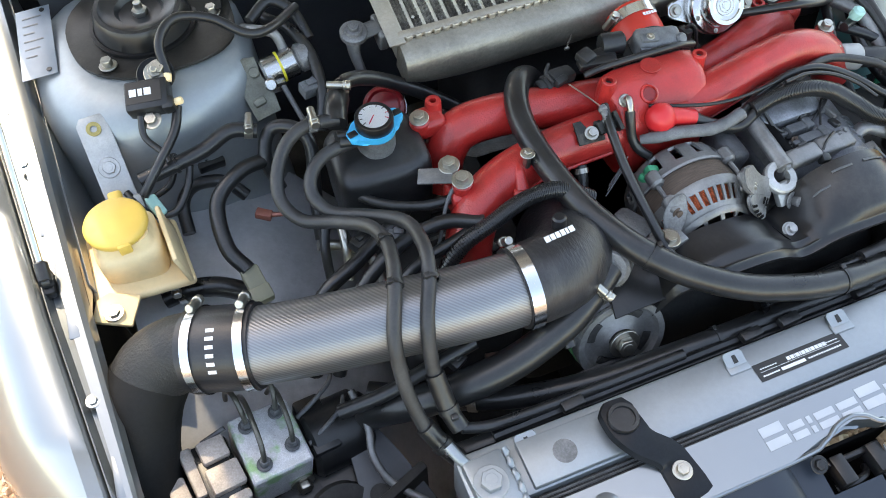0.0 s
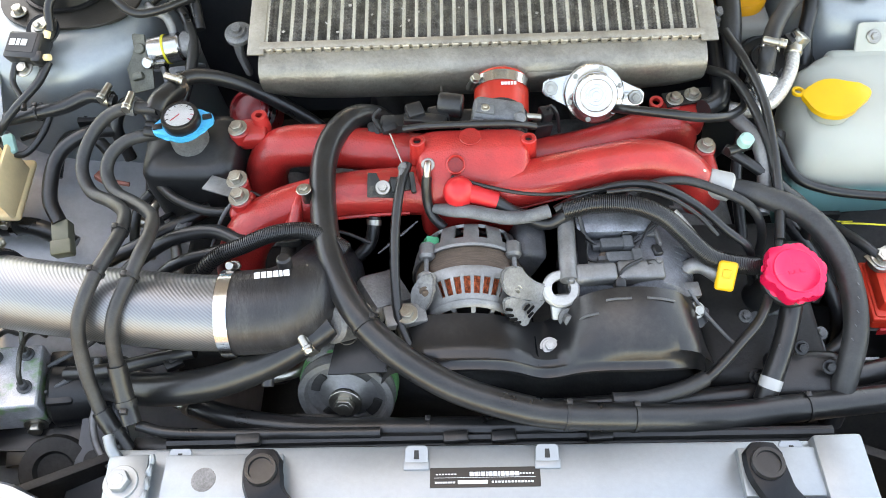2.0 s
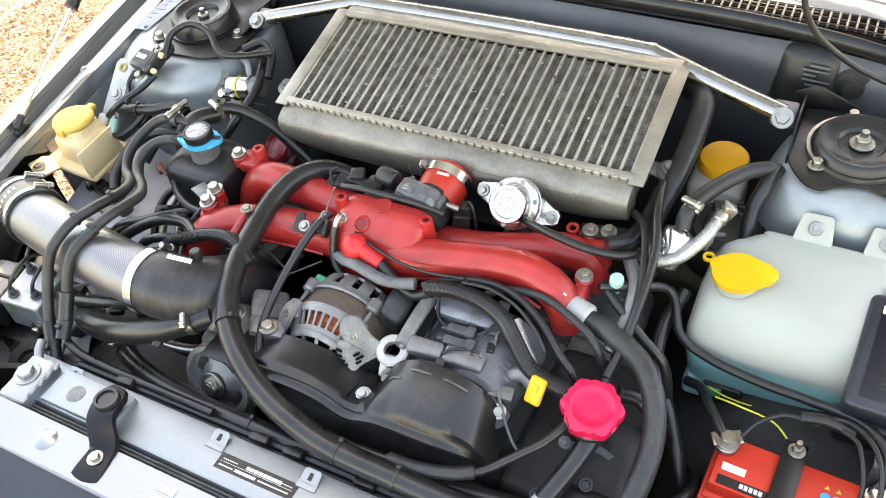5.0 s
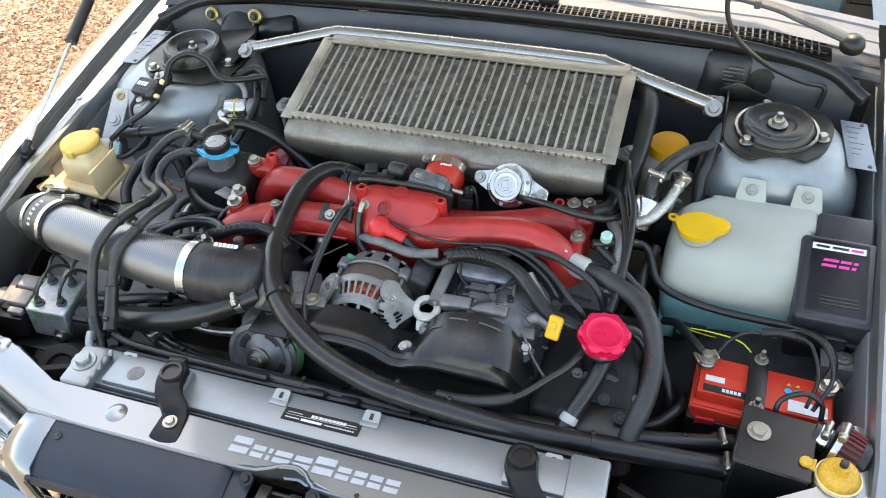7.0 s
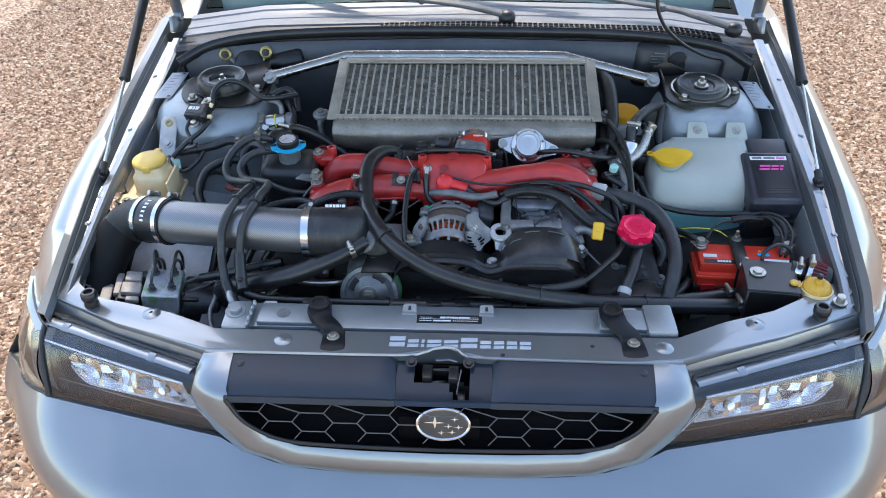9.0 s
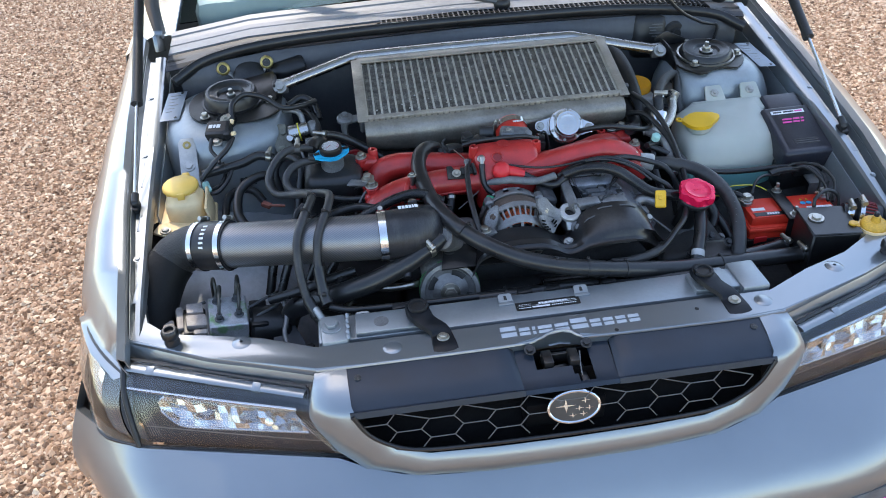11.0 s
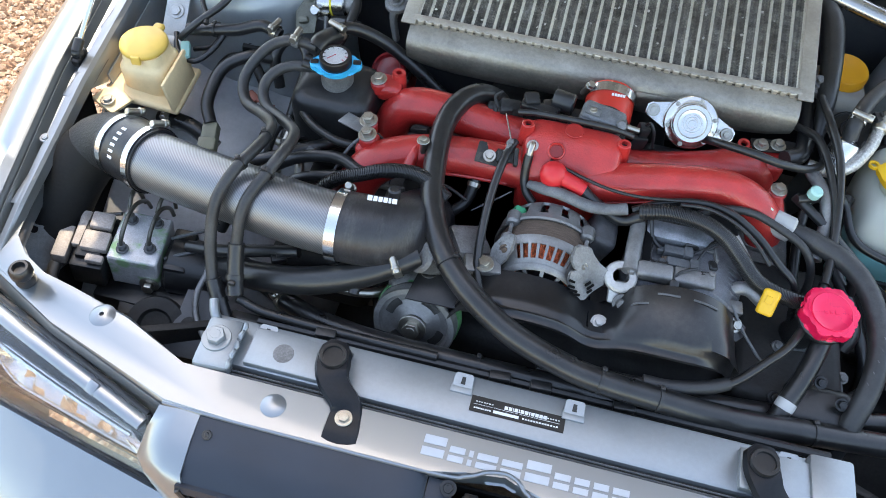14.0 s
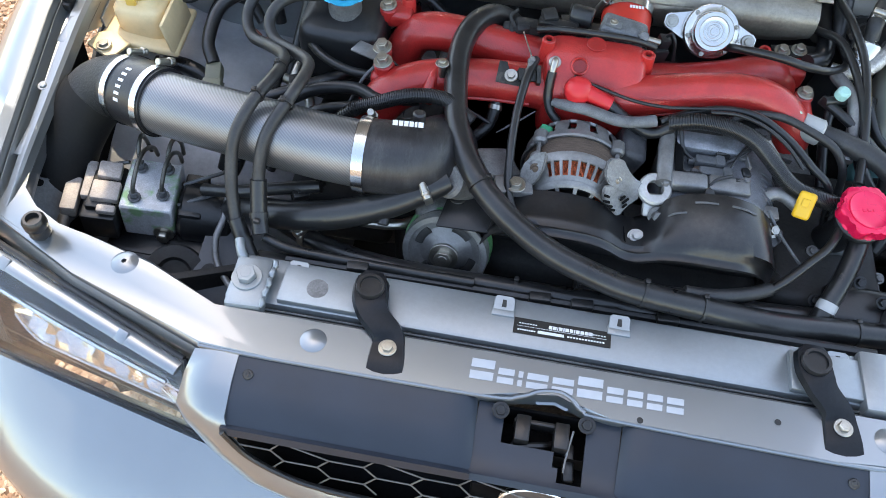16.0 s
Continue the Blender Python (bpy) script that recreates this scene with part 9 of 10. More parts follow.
# corrugations on the looms
for pts, r in (([(0.105, 0.264, 0.772), (0.14, 0.266, 0.780), (0.18, 0.262, 0.780), (0.212, 0.252, 0.772), (0.235, 0.235, 0.760), (0.262, 0.215, 0.745), (0.30, 0.210, 0.735), (0.34, 0.215, 0.725), (0.37, 0.21, 0.715)], 0.0106), ([(-0.36, 0.19, 0.66), (-0.30, 0.22, 0.742), (-0.25, 0.228, 0.770), (-0.21, 0.235, 0.782), (-0.17, 0.232, 0.785), (-0.135, 0.215, 0.772)], 0.0095)):
    line = spline(pts, 10)
    rb = bmesh.new()
    for p, q in zip(line[::1], line[1::1]):
        d = (q - p).normalized()
        for f in (0.0, 0.5):
            rb = merge(rb, lathe([(r - 0.002, -0.0012), (r, -0.0007), (r, 0.0007), (r - 0.002, 0.0012)], p.lerp(q, f), d, 12))
    tagged(new("conduit_rings", mesh_of("conduit_rings", rb, RUBBER)), "black corrugated conduit rings along the loom", "conduit", kind="stuff")
# plugs
solid("wiring_plug", merge(box((-0.513, 0.312, 0.690), (0.022, 0.028, 0.022), 0.003, (20, 0, 10)), box((-0.510, 0.292, 0.684), (0.026, 0.020, 0.020), 0.003, (20, 0, 10))), surf("olive_plug", (0.17, 0.17, 0.12), 0.5, 0, 0.1, 40, 0.1, 300), "grey-green wiring plug hanging from the loom", "plug")
solid("wiring_plug", merge(box((-0.478, 0.392, 0.700), (0.020, 0.012, 0.010), 0.002, (0, 10, -30)), tube([(-0.47, 0.388, 0.70), (-0.455, 0.382, 0.702), (-0.44, 0.38, 0.70)], 0.003, 6, 3)), surf("dull_red_plug", (0.22, 0.07, 0.05), 0.5, 0, 0.1, 40, 0.1, 300), "dull red wiring plug", "plug")
solid("wiring_plug", box((-0.592, 0.420, 0.738), (0.014, 0.028, 0.012), 0.003, (20, 0, 20)), TEALCAP, "pale blue wiring plug by the reservoir", "plug")
tb = thing("cable_bracket", (-0.085, 0.305, 0.79), "black cable bracket with two plated bolts on the manifold", "bracket")
part("plate", merge(prism([(-0.020, -0.014), (0.014, -0.014), (0.014, 0.010), (0.006, 0.010), (0.004, 0.002), (-0.006, 0.004), (-0.010, 0.014), (-0.020, 0.014)], 0, 0.003, pose(-0.096, 0.298, 0.782, 32, 4, 0), 0.0008), box((-0.076, 0.296, 0.786), (0.026, 0.016, 0.006), 0.002, (30, 0, 8)), box((-0.064, 0.296, 0.788), (0.006, 0.024, 0.012), 0.002, (30, 0, 8))), surf("grimy_black_steel", (0.02, 0.02, 0.018), 0.5, 0.3, 0.4, 80, 0.2, 500, dirt=(0.16, 0.13, 0.10), dirt_amount=0.7), tb, "grimy black steel plate")
bolt(tb, (-0.098, 0.293, 0.784), (0, -0.5, 1), 0.0056, 0.006)
part("adjuster", merge(tube([(-0.0745, 0.316, 0.797), (-0.0755, 0.302, 0.794), (-0.077, 0.288, 0.787)], 0.0045, 12, 4), prism(hexagon(0.0062), 0, 0.005, axis_matrix((-0.0748, 0.309, 0.7955), (0, 1, 0.2)), 0.0006, 1), prism(hexagon(0.0062), 0, 0.005, axis_matrix((-0.076, 0.296, 0.791), (0, 1, 0.3)), 0.0006, 1)), CASTD, tb, "grimy threaded adjuster")
part("inner_wire", tube([(-0.0745, 0.314, 0.797), (-0.082, 0.336, 0.797), (-0.092, 0.366, 0.795)], 0.0010, 6, 3), STEEL, tb, "bare steel wire")
solid("wiring_plug", box((-0.050, 0.238, 0.742), (0.012, 0.014, 0.010), 0.003, (0, 20, 20)), GREEN, "green plug beside the alternator", "plug")

# fine wiring and clips across the engine
for nm, lab_, pts, r, m in (
    ("wire", "thin black wire along the manifold", [(-0.02, 0.300, 0.792), (0.02, 0.286, 0.790), (0.06, 0.278, 0.786), (0.10, 0.276, 0.786), (0.15, 0.280, 0.790)], 0.0022, None),
    ("wire", "pair of thin wires over the compressor", [(0.150, 0.272, 0.792), (0.185, 0.276, 0.790), (0.22, 0.270, 0.782), (0.25, 0.255, 0.770), (0.272, 0.236, 0.756)], 0.0024, None),
    ("wire", "thin grey wire beside the belt cover", [(0.235, 0.180, 0.735), (0.250, 0.160, 0.722), (0.268, 0.140, 0.712), (0.285, 0.128, 0.700)], 0.0020, GREYPL),
    ("wire", "thin dark wire under the runners", [(-0.22, 0.262, 0.742), (-0.19, 0.268, 0.748), (-0.15, 0.262, 0.745), (-0.115, 0.250, 0.738)], 0.0022, OLDRUBBER),
    ("wire", "thin black wire by the header tank", [(-0.300, 0.330, 0.752), (-0.285, 0.318, 0.762), (-0.262, 0.312, 0.764), (-0.24, 0.305, 0.755)], 0.0020, None)):
    cable(nm, lab_, pts, r, m)

# ---- ABS unit ----
ab = thing("brake_modulator", (-0.55, 0.14, 0.60), "aluminium brake modulator block with steel lines and black motor", "brake modulator")
AM = pose(-0.554, 0.138, 0.610, 4, 8, 8)


def smudged_block():
    """Machined grey block with smeared green marker on its upper face."""
    m = surf("machined_block", (0.56, 0.575, 0.60), 0.42, 0.35, 0.12, 60, 0.12, 500, dirt=(0.25, 0.25, 0.25), dirt_amount=0.5)
    n, l = m.node_tree.nodes, m.node_tree.links
    b = n["Principled BSDF"]
    tc, nz, mr, mix = n.new("ShaderNodeTexCoord"), n.new("ShaderNodeTexNoise"), n.new("ShaderNodeMapRange"), n.new("ShaderNodeMix")
    nz.inputs["Scale"].default_value, nz.inputs["Detail"].default_value = 38.0, 3.0
    mr.inputs["From Min"].default_value, mr.inputs["From Max"].default_value, mr.inputs["To Max"].default_value = 0.51, 0.62, 0.7
    l.new(tc.outputs["Object"], nz.inputs["Vector"])
    l.new(nz.outputs["Fac"], mr.inputs["Value"])
    mix.data_type = "RGBA"
    mix.inputs[7].default_value = (0.16, 0.42, 0.10, 1)
    old = b.inputs["Base Color"].links[0].from_socket
    l.new(mr.outputs["Result"], mix.inputs[0])
    l.new(old, mix.inputs[6])
    l.new(mix.outputs[2], b.inputs["Base Color"])
    return m


part("block", moved(box((0, 0, 0), (0.068, 0.080, 0.066), 0.0025, seg=1), AM), smudged_block(), ab, "grey machined block smudged with green marker")
motor = part("motor", moved(merge(disc(0.041, 0.074, (0.038, -0.006, -0.012), (1, 0, 0), 0.006, 36), disc(0.030, 0.006, (0.114, -0.004, -0.010), (1, 0, 0), 0.002, 32), box((0.055, 0.0, 0.010), (0.032, 0.070, 0.026), 0.004)), AM), PLASTIC, ab, "black pump motor")
for y in (0.016, -0.018):
    part("pin", moved(tube([(0.038, y, 0.020), (0.052, y + 0.004, 0.026), (0.066, y + 0.009, 0.030), (0.085, y + 0.020, 0.030), (0.095, y + 0.034, 0.024)], 0.0028, 10, 4), AM), GREYPL, motor)
part("controller", moved(merge(box((-0.062, -0.008, -0.010), (0.046, 0.088, 0.050), 0.005), box((-0.062, -0.010, 0.017), (0.034, 0.060, 0.014), 0.003)), AM), PLASTIC, ab, "black controller housing")
PALEPLUG = surf("pale_plug_plastic", (0.34, 0.305, 0.28), 0.5, 0, 0.12, 40, 0.1, 300, dirt=(0.12, 0.11, 0.10), dirt_amount=0.5)
for x, y, z, sx_, sy_, sz_ in ((-0.058, 0.018, 0.026, 0.030, 0.026, 0.012), (-0.056, -0.016, 0.027, 0.036, 0.030, 0.012), (-0.084, 0.006, 0.016, 0.014, 0.058, 0.012), (-0.104, -0.016, 0.004, 0.020, 0.052, 0.022), (-0.050, -0.042, 0.024, 0.024, 0.012, 0.010)):
    part("connector", moved(box((x, y, z), (sx_, sy_, sz_), 0.003, (0, 4, 3)), AM), PALEPLUG, ab, "pale plastic connector")
part("loom", moved(tube([(-0.106, -0.045, 0.0), (-0.104, -0.07, -0.01), (-0.085, -0.09, -0.03), (-0.07, -0.10, -0.06)], 0.008, 10, 4), AM), OLDRUBBER, ab)
part("pin", moved(tube([(-0.066, 0.034, 0.018), (-0.050, 0.036, 0.022), (-0.038, 0.037, 0.026)], 0.0028, 10, 2), AM), GREYPL, ab)
for k, (x, y, dx, dy) in enumerate(((-0.018, 0.024, -0.004, 0.04), (-0.016, -0.024, 0.004, 0.07), (0.017, 0.026, 0.005, 0.04), (0.019, -0.016, 0.004, 0.06))):
    p = [AM @ Vector(q) for q in ((x, y, 0.034), (x, y, 0.050), (x + dx * 0.3, y + dy * 0.15, 0.064), (x + dx * 0.6, y + dy * 0.5, 0.070), (x + dx, y + dy * 0.85, 0.062), (x + dx * 1.4, y + dy * 1.2, 0.035), (x + dx, y + dy * 1.4, 0.0))]
    ln = part("brake_line", tube(p, 0.0030, 10, 6), surf("olive_brake_line_%d" % k, (0.10, 0.098, 0.085), 0.38, 0.6, 0.2, 40, 0.05, 400), ab, "dull olive steel brake line")
    part("union", moved(merge(disc(0.0085, 0.003, (x, y, 0.0345), bev=0.001, seg=18), prism(hexagon(0.0058), 0.037, 0.048, pose(x, y, 0), 0.0008, 1)), AM), GREYPL, ln)
part("bolt", moved(bolt_mesh((0.020, -0.041, -0.018), (0, -1, 0.1), 0.009, 0.012), AM), STEEL, ab)
part("stay", merge(box((-0.50, 0.09, 0.57), (0.14, 0.05, 0.006), 0.002, (10, 0, 10)), box((-0.56, 0.11, 0.55), (0.10, 0.08, 0.05), 0.006)), SATIN, ab, "black steel stay")
# Added dark sheets that stand for the shaded void beside the radiator.
solid("void_panel", merge(box((-0.51, 0.02, 0.46), (0.24, 0.012, 0.28), 0.003, (0, 0, 22)), box((0.51, 0.02, 0.46), (0.24, 0.012, 0.28), 0.003, (0, 0, -22))), DARK, "dark panels added for the black void beside the radiator", "panel", kind="structure")
# horn-like disc at the front corner
hn = thing("horn", (-0.50, 0.03, 0.56), "grimy black disc horn low behind the headlight", "horn")
part("disc", lathe([(0, 0.006), (0.02, 0.006), (0.024, 0.0), (0.040, 0.002), (0.042, 0.012), (0.03, 0.03), (0, 0.03)], (-0.50, 0.045, 0.575), (-0.2, 0.5, -0.8), 32), DARK, hn)
# pale bracket low between the modulator and the radiator
lbk = thing("radiator_support", (-0.43, 0.06, 0.58), "grey pressed support arm beside the radiator", "bracket")
part("arm", merge(prism([(-0.05, -0.05), (0.045, -0.06), (0.03, 0.02), (0.012, 0.09), (-0.012, 0.09), (-0.03, 0.0)], 0, 0.004, pose(-0.445, 0.07, 0.575, 20, 0, 10), 0.001)), BULK, lbk)
part("hole", disc(0.012, 0.001, (-0.455, 0.058, 0.5760), (0, -0.34, 0.94), 0.0003, 20), DARK, lbk)
part("pipe", tube([(-0.45, 0.16, 0.64), (-0.445, 0.12, 0.625), (-0.45, 0.09, 0.61), (-0.44, 0.06, 0.595), (-0.41, 0.03, 0.58)], 0.0045, 10, 6), CAST, lbk, "thin pale pipe")
# ---- further small fittings ----
# water pump housing below the oil filler
wpq = thing("pump_housing", (0.345, 0.165, 0.55), "black cast housing with ribs and plated bolts", "housing")
part("body", merge(disc(0.052, 0.055, (0.346, 0.168, 0.588), (0.05, -0.35, 0.93), 0.008, 40), box((0.30, 0.155, 0.600), (0.06, 0.06, 0.05), 0.012, (10, 10, 20), 3)), SATIN, wpq, "black cast body")
part("rim", lathe([(0.044, 0.048), (0.052, 0.048), (0.055, 0.052), (0.055, 0.060), (0.047, 0.062), (0.044, 0.058)], (0.346, 0.168, 0.588), (0.05, -0.35, 0.93), 44), GREYPL, wpq)
for k in range(7):
    a = 2 * math.pi * k / 7 + 0.3
    q = axis_matrix((0.346, 0.168, 0.588), (0.05, -0.35, 0.93))
    part("lug", moved(disc(0.008, 0.014, (0.056 * math.cos(a), 0.056 * math.sin(a), 0.046), bev=0.002, seg=14), q), SATIN, wpq)
    if k % 2 == 0:
        part("bolt", moved(bolt_mesh((0.056 * math.cos(a), 0.056 * math.sin(a), 0.061), r=0.005, h=0.006), q), CASTD, wpq)
for k in range(4):
    part("rib", moved(box((0.0, -0.022 + 0.014 * k, 0.057), (0.07, 0.003, 0.006), 0.001, (0, 0, 8), 1), axis_matrix((0.346, 0.168, 0.588), (0.05, -0.35, 0.93))), SATIN, wpq)

# engine block sides low in the bay
eb = thing("engine_block", (0.0, 0.33, 0.45), "grimy cast engine block low between the runners", "engine")
part("crankcase", box((0.0, 0.36, 0.56), (0.44, 0.34, 0.20), 0.03, seg=3), CASTD, eb, "grimy cast crankcase")
for s in (-1, 1):
    part("cylinder_head", box((s * 0.275, 0.34, 0.575), (0.12, 0.30, 0.14), 0.02, (0, s * 8, 0), 3), CASTD, eb, "cast cylinder head")
    for k in range(6):
        part("rib", box((s * 0.262, 0.23 + 0.042 * k, 0.648), (0.09, 0.005, 0.014), 0.001, (0, s * 8, 0), 1), CASTD, eb)
    for k in range(3):
        bolt(eb, (s * (0.245 + 0.01 * k), 0.25 + 0.07 * k, 0.652), (0, 0, 1), 0.007, 0.008, CASTD)

# hoses and plugs at the foot of the left tower
for nm, lab_, pts, r, m in (
    ("vacuum_hose", "black hose stub on the grey panel with a clamp", [(-0.618, 0.348, 0.657), (-0.590, 0.347, 0.662), (-0.555, 0.338, 0.662), (-0.52, 0.325, 0.645)], 0.0125, None),
    ("wiring_loom", "black taped loom looping over the grey panel", [(-0.572, 0.435, 0.655), (-0.568, 0.470, 0.672), (-0.547, 0.480, 0.688), (-0.511, 0.471, 0.690), (-0.49, 0.455, 0.670)], 0.0085, None),
    ("wire", "thin black wire beside the tower", [(-0.604, 0.461, 0.706), (-0.574, 0.468, 0.714), (-0.560, 0.478, 0.735), (-0.556, 0.468, 0.760)], 0.0042, None),
    ("vacuum_hose", "black hose running to the runner", [(-0.48, 0.21, 0.61), (-0.453, 0.250, 0.690), (-0.396, 0.275, 0.712), (-0.339, 0.306, 0.720), (-0.318, 0.322, 0.720)], 0.0090, None),
    ("vacuum_hose", "black hose under the manifold runner", [(-0.40, 0.19, 0.65), (-0.355, 0.225, 0.725), (-0.283, 0.238, 0.747), (-0.237, 0.252, 0.750), (-0.214, 0.268, 0.742)], 0.0072, None),
    ("metal_pipe", "bright thin pipe below the header tank", [(-0.406, 0.290, 0.660), (-0.400, 0.311, 0.692), (-0.397, 0.337, 0.704), (-0.392, 0.36, 0.70)], 0.0058, STEEL),
    ("vacuum_hose", "slim black hose below the header tank", [(-0.428, 0.290, 0.650), (-0.425, 0.314, 0.682), (-0.417, 0.337, 0.704), (-0.400, 0.352, 0.715)], 0.0062, None),
    ("wiring_loom", "black loom between bulkhead and intercooler", [(-0.40, 0.62, 0.80), (-0.375, 0.585, 0.80), (-0.36, 0.54, 0.785), (-0.365, 0.49, 0.765), (-0.38, 0.46, 0.74)], 0.0075, None),
    ("vacuum_hose", "black hose behind the solenoid", [(-0.42, 0.60, 0.815), (-0.39, 0.62, 0.822), (-0.365, 0.605, 0.812), (-0.355, 0.57, 0.79)], 0.0075, None),
    ("metal_pipe", "pale steel pipe behind the solenoid", [(-0.43, 0.61, 0.80), (-0.415, 0.585, 0.812), (-0.395, 0.575, 0.805), (-0.388, 0.56, 0.77)], 0.0062, CAST),
    ("wiring_loom", "corrugated loom below the oil cap", [(0.357, 0.252, 0.700), (0.380, 0.259, 0.692), (0.399, 0.252, 0.680), (0.412, 0.236, 0.660), (0.405, 0.222, 0.640)], 0.0100, None),
    ("wiring_loom", "black loom low beside the washer tank", [(0.39, 0.42, 0.72), (0.378, 0.37, 0.70), (0.385, 0.32, 0.68), (0.42, 0.27, 0.65), (0.45, 0.22, 0.60), (0.46, 0.20, 0.50)], 0.0085, None),
    ("vacuum_hose", "black hose low behind the battery", [(0.39, 0.13, 0.50), (0.405, 0.16, 0.585), (0.44, 0.18, 0.605), (0.465, 0.215, 0.610), (0.455, 0.27, 0.56), (0.45, 0.29, 0.48)], 0.0085, None),
):
    cable(nm, lab_, pts, r, m)
ck = thing("hose_clamp", (-0.598, 0.348, 0.661), "bright worm clamp on the hose crossing the panel", "hose clamp")
clamp(ck, (-0.598, 0.3475, 0.6612), (0.98, -0.03, 0.17), 0.0128, 0.008, CHROME)
ck2 = thing("hose_clamp", (-0.462, 0.468, 0.768), "spring clamp at the end of the tower hose", "hose clamp")
clamp(ck2, (-0.464, 0.468, 0.768), (0.9, -0.2, -0.2), 0.0098, 0.010, STEEL)
for c, a, r in (((-0.556, 0.4555, 0.7585), (1, 0.1, 0.15), 0.0098), ((-0.384, 0.165, 0.8145), (0.3, 1, 0.0), 0.0079), ((-0.348, 0.160, 0.812), (0.2, 1, 0.1), 0.0079), ((-0.374, 0.222, 0.809), (0.0, 1, -0.2), 0.0079)):
    tk = thing("cable_tie", c, "plastic cable tie pulled tight round a hose", "cable tie", "cable ties")
    tie(tk, c, a, r)
for c, s_, m, rz, lb_ in (((-0.520, 0.500, 0.702), (0.034, 0.022, 0.014), SATIN, 10, "black plate plug at the tower's foot"), ((-0.385, 0.300, 0.712), (0.024, 0.016, 0.014), PLASTIC, 30, "black wiring plug below the header tank"), ((-0.345, 0.285, 0.722), (0.018, 0.014, 0.012), GREYPL, -20, "grey wiring plug beside the runner"), ((-0.375, 0.505, 0.770), (0.026, 0.018, 0.016), GREYPL, 15, "grey plug beside the intercooler"), ((0.405, 0.505, 0.795), (0.022, 0.016, 0.014), PLASTIC, 25, "black plug beside the suspension tower"), ((0.395, 0.465, 0.770), (0.018, 0.020, 0.012), GREYPL, -15, "grey plug beside the fuel filter"), ((-0.335, 0.125, 0.690), (0.020, 0.014, 0.012), PLASTIC, 30, "black plug under the intake pipe")):
    solid("wiring_plug", merge(box(c, s_, 0.002, (8, 6, rz)), box((c[0] + 0.002, c[1] + 0.001, c[2] + s_[2] * 0.55), (s_[0] * 0.5, s_[1] * 0.5, 0.004), 0.001, (8, 6, rz)), tube([(c[0], c[1] + s_[1] * 0.5, c[2]), (c[0] + 0.012, c[1] + 0.022, c[2] - 0.004), (c[0] + 0.018, c[1] + 0.04, c[2] - 0.02)], 0.0035, 8, 4)), m, lb_, "plug")
solid("dry_leaf", thick(loft([[(0.118 + 0.004 * k, 0.640 - 0.006 * abs(k - 2) + u, 0.850 + 0.002 * (k % 2)) for u in (-0.003, 0.0, 0.003)] for k in range(5)]), 0.0006), STATOR, "curled dry leaf fragment on the intercooler", "leaf")

ck3 = thing("hose_clamp", (-0.361, 0.438, 0.816), "brown spring clamp on the breather elbow", "hose clamp")
clamp(ck3, (-0.3550, 0.442, 0.8085), (0.4, 0.9, 0.1), 0.0112, 0.012, STATOR)
ck4 = thing("hose_clamp", (-0.400, 0.388, 0.822), "grey spring clamp on the slim coolant hose", "hose clamp")
clamp(ck4, (-0.398, 0.397, 0.8195), (1, -0.05, -0.15), 0.0080, 0.010, GREYPL, (0, 0, 1))
tsb = thing("sensor_bolt", (-0.545, 0.548, 0.812), "plated bolt and washer above the tower sensor", "bolt")
part("bracket", disc(0.022, 0.003, (-0.545, 0.540, 0.822), (0, -0.45, 0.9), 0.001, 28), GLOSSBLK, tsb, "black round bracket")
part("bolt", merge(disc(0.0135, 0.002, (-0.545, 0.539, 0.8245), (0, -0.45, 0.9), 0.0005, 26), bolt_mesh((-0.545, 0.5385, 0.826), (0, -0.45, 0.9), 0.0085, 0.009), disc(0.004, 0.016, (-0.545, 0.538, 0.826), (0, -0.45, 0.9), 0.001, 12)), STEEL, tsb)
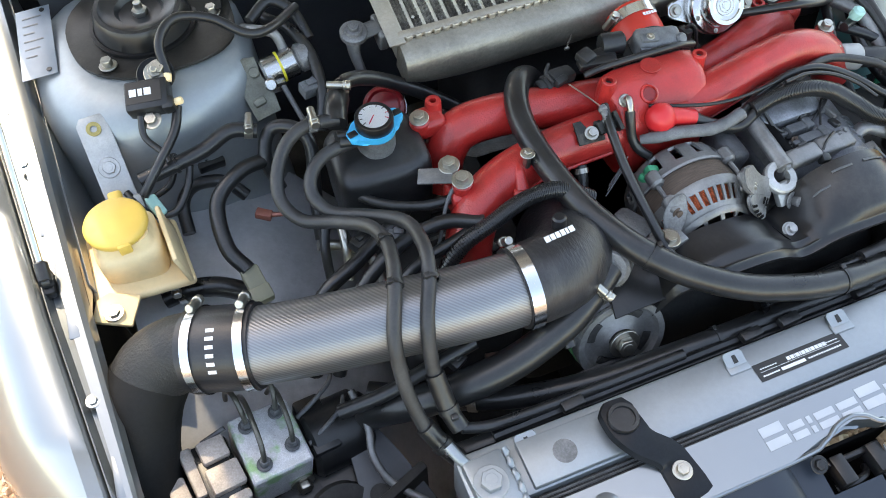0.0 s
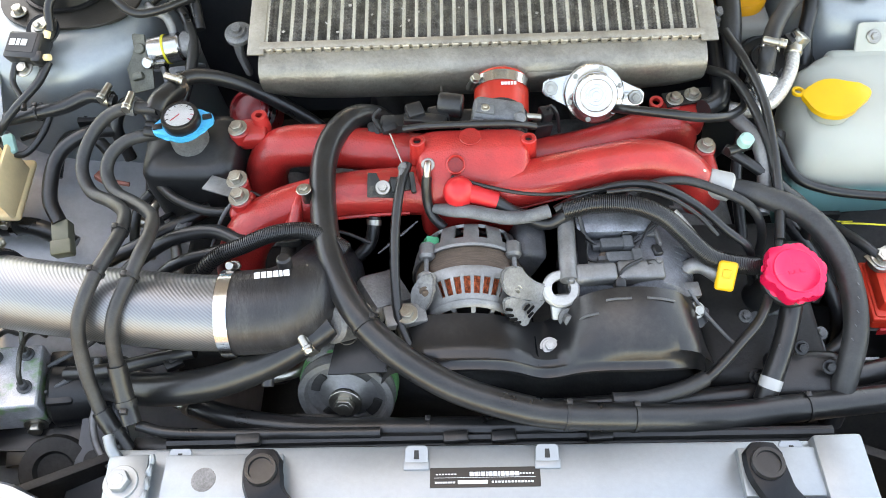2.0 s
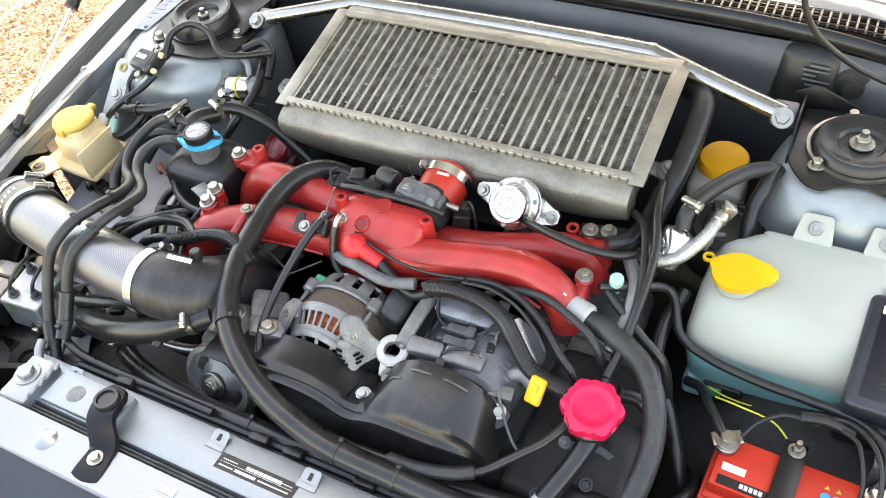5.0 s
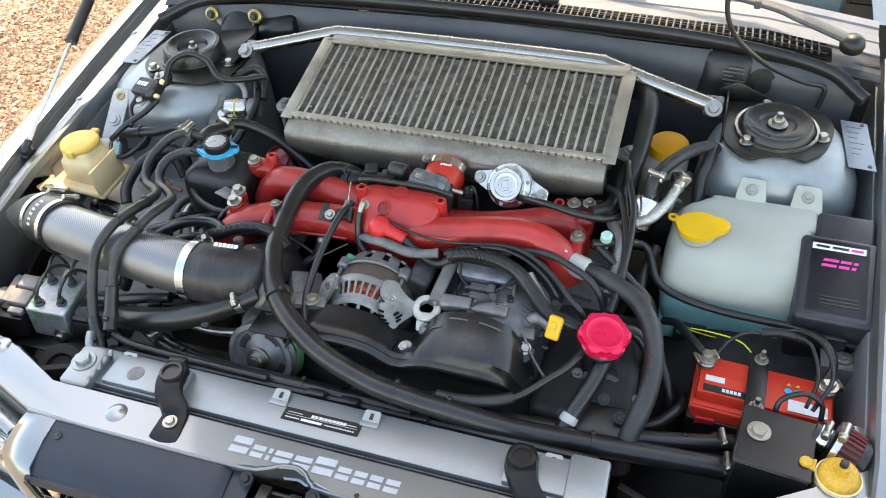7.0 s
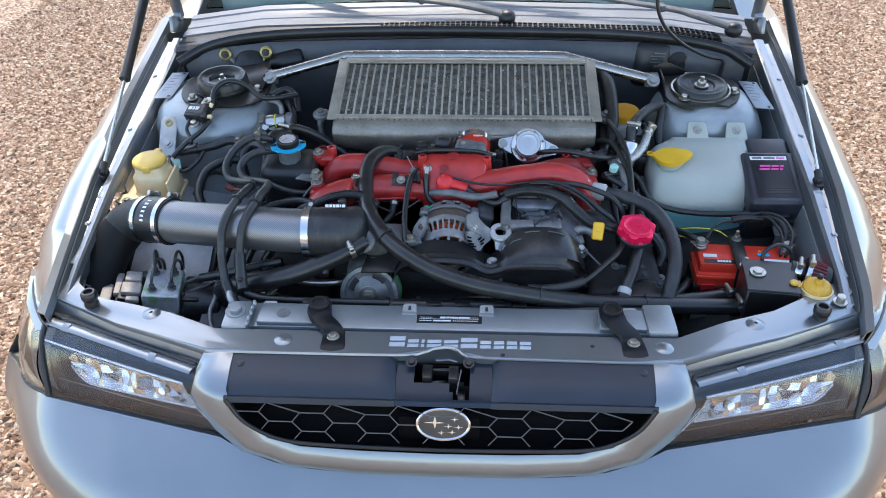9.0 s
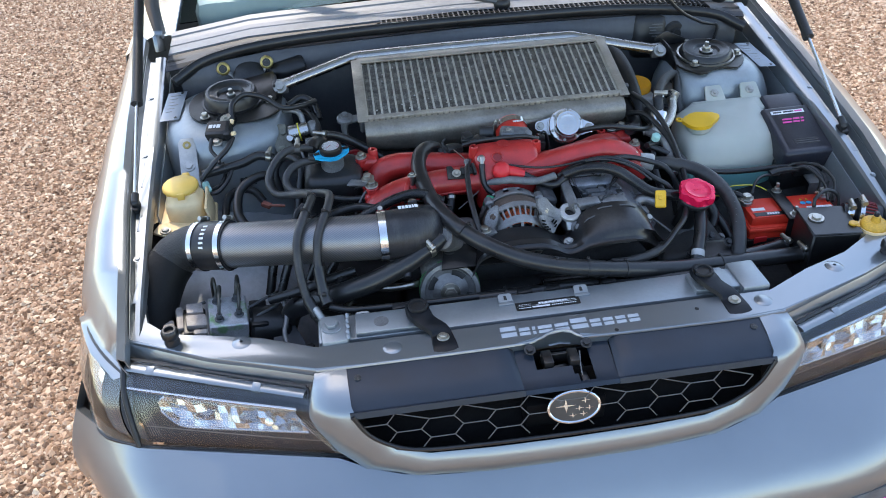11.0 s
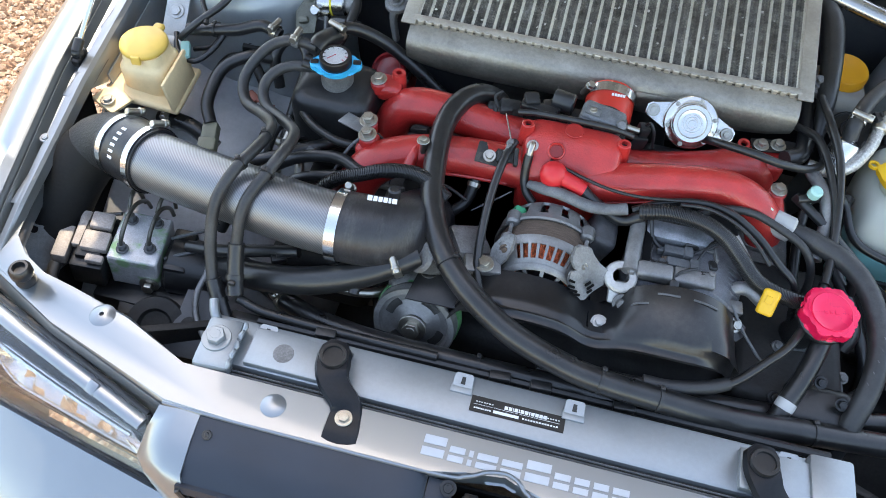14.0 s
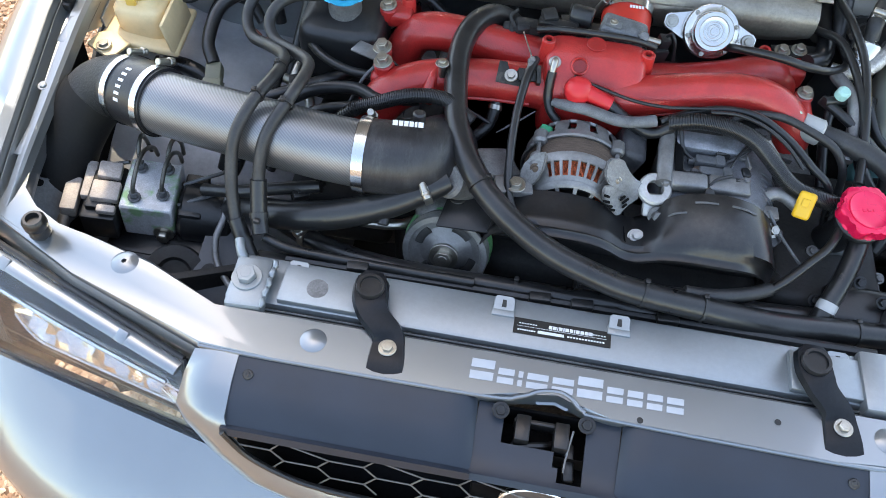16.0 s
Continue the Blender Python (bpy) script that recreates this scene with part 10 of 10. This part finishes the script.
for c, r in (((-0.505, 0.530, 0.792), 0.0035), ((-0.600, 0.530, 0.782), 0.0035), ((-0.585, 0.545, 0.792), 0.003)):
    solid("pressing", lathe([(0, 0.0016), (r, 0.0014), (r * 1.9, 0.0)], c, (0, -0.35, 0.94), 18), BAY, "small dimple pressed into the tower", "pressing", "tower pressings")

# ---- loose stones of the yard beside the car ----
rng = np.random.default_rng(7)


def stones(count, x0, x1, y0, y1, smin, smax):
    """Corner lists and faces of many small uneven pebbles on the ground."""
    base = np.array([(1, 0, 0), (0.3, 0.95, 0), (-0.8, 0.55, 0), (-0.8, -0.6, 0), (0.3, -0.95, 0), (0.1, 0.0, 0.75), (0.0, 0.0, -0.5)])
    fc = [(0, 1, 5), (1, 2, 5), (2, 3, 5), (3, 4, 5), (4, 0, 5), (1, 0, 6), (2, 1, 6), (3, 2, 6), (4, 3, 6), (0, 4, 6)]
    s = rng.uniform(smin, smax, count) * rng.choice([0.7, 1.0, 1.35], count)
    a = rng.uniform(0, 2 * np.pi, count)
    p = np.stack([rng.uniform(x0, x1, count), rng.uniform(y0, y1, count), np.zeros(count)], 1)
    v = base[None] * s[:, None, None] * rng.uniform(0.7, 1.3, (count, 1, 3)) + rng.normal(0, 0.16, (count, 7, 3)) * s[:, None, None]
    c, d = np.cos(a)[:, None], np.sin(a)[:, None]
    v = np.stack([v[..., 0] * c - v[..., 1] * d, v[..., 0] * d + v[..., 1] * c, v[..., 2] + s[:, None] * 0.25], -1) + p[:, None]
    f = np.array(fc)[None] + (np.arange(count) * 7)[:, None, None]
    return v.reshape(-1, 3), f.reshape(-1, 3)


vs_, fs_, off = [], [], 0
for n_, x0, x1, y0, y1 in ((62000, -2.6, -0.86, -0.4, 4.6), (46000, 0.86, 2.5, -0.4, 4.4)):
    v, f = stones(n_, x0, x1, y0, y1, 0.0042, 0.0085)
    vs_.append(v), fs_.append(f + off)
    off += len(v)
gm = bpy.data.meshes.new("gravel")
gm.from_pydata(np.concatenate(vs_).tolist(), [], np.concatenate(fs_).tolist())
gm.materials.append(GRAVEL)
tagged(new("gravel", gm), "loose pinkish-brown gravel stones", "gravel", kind="stuff")
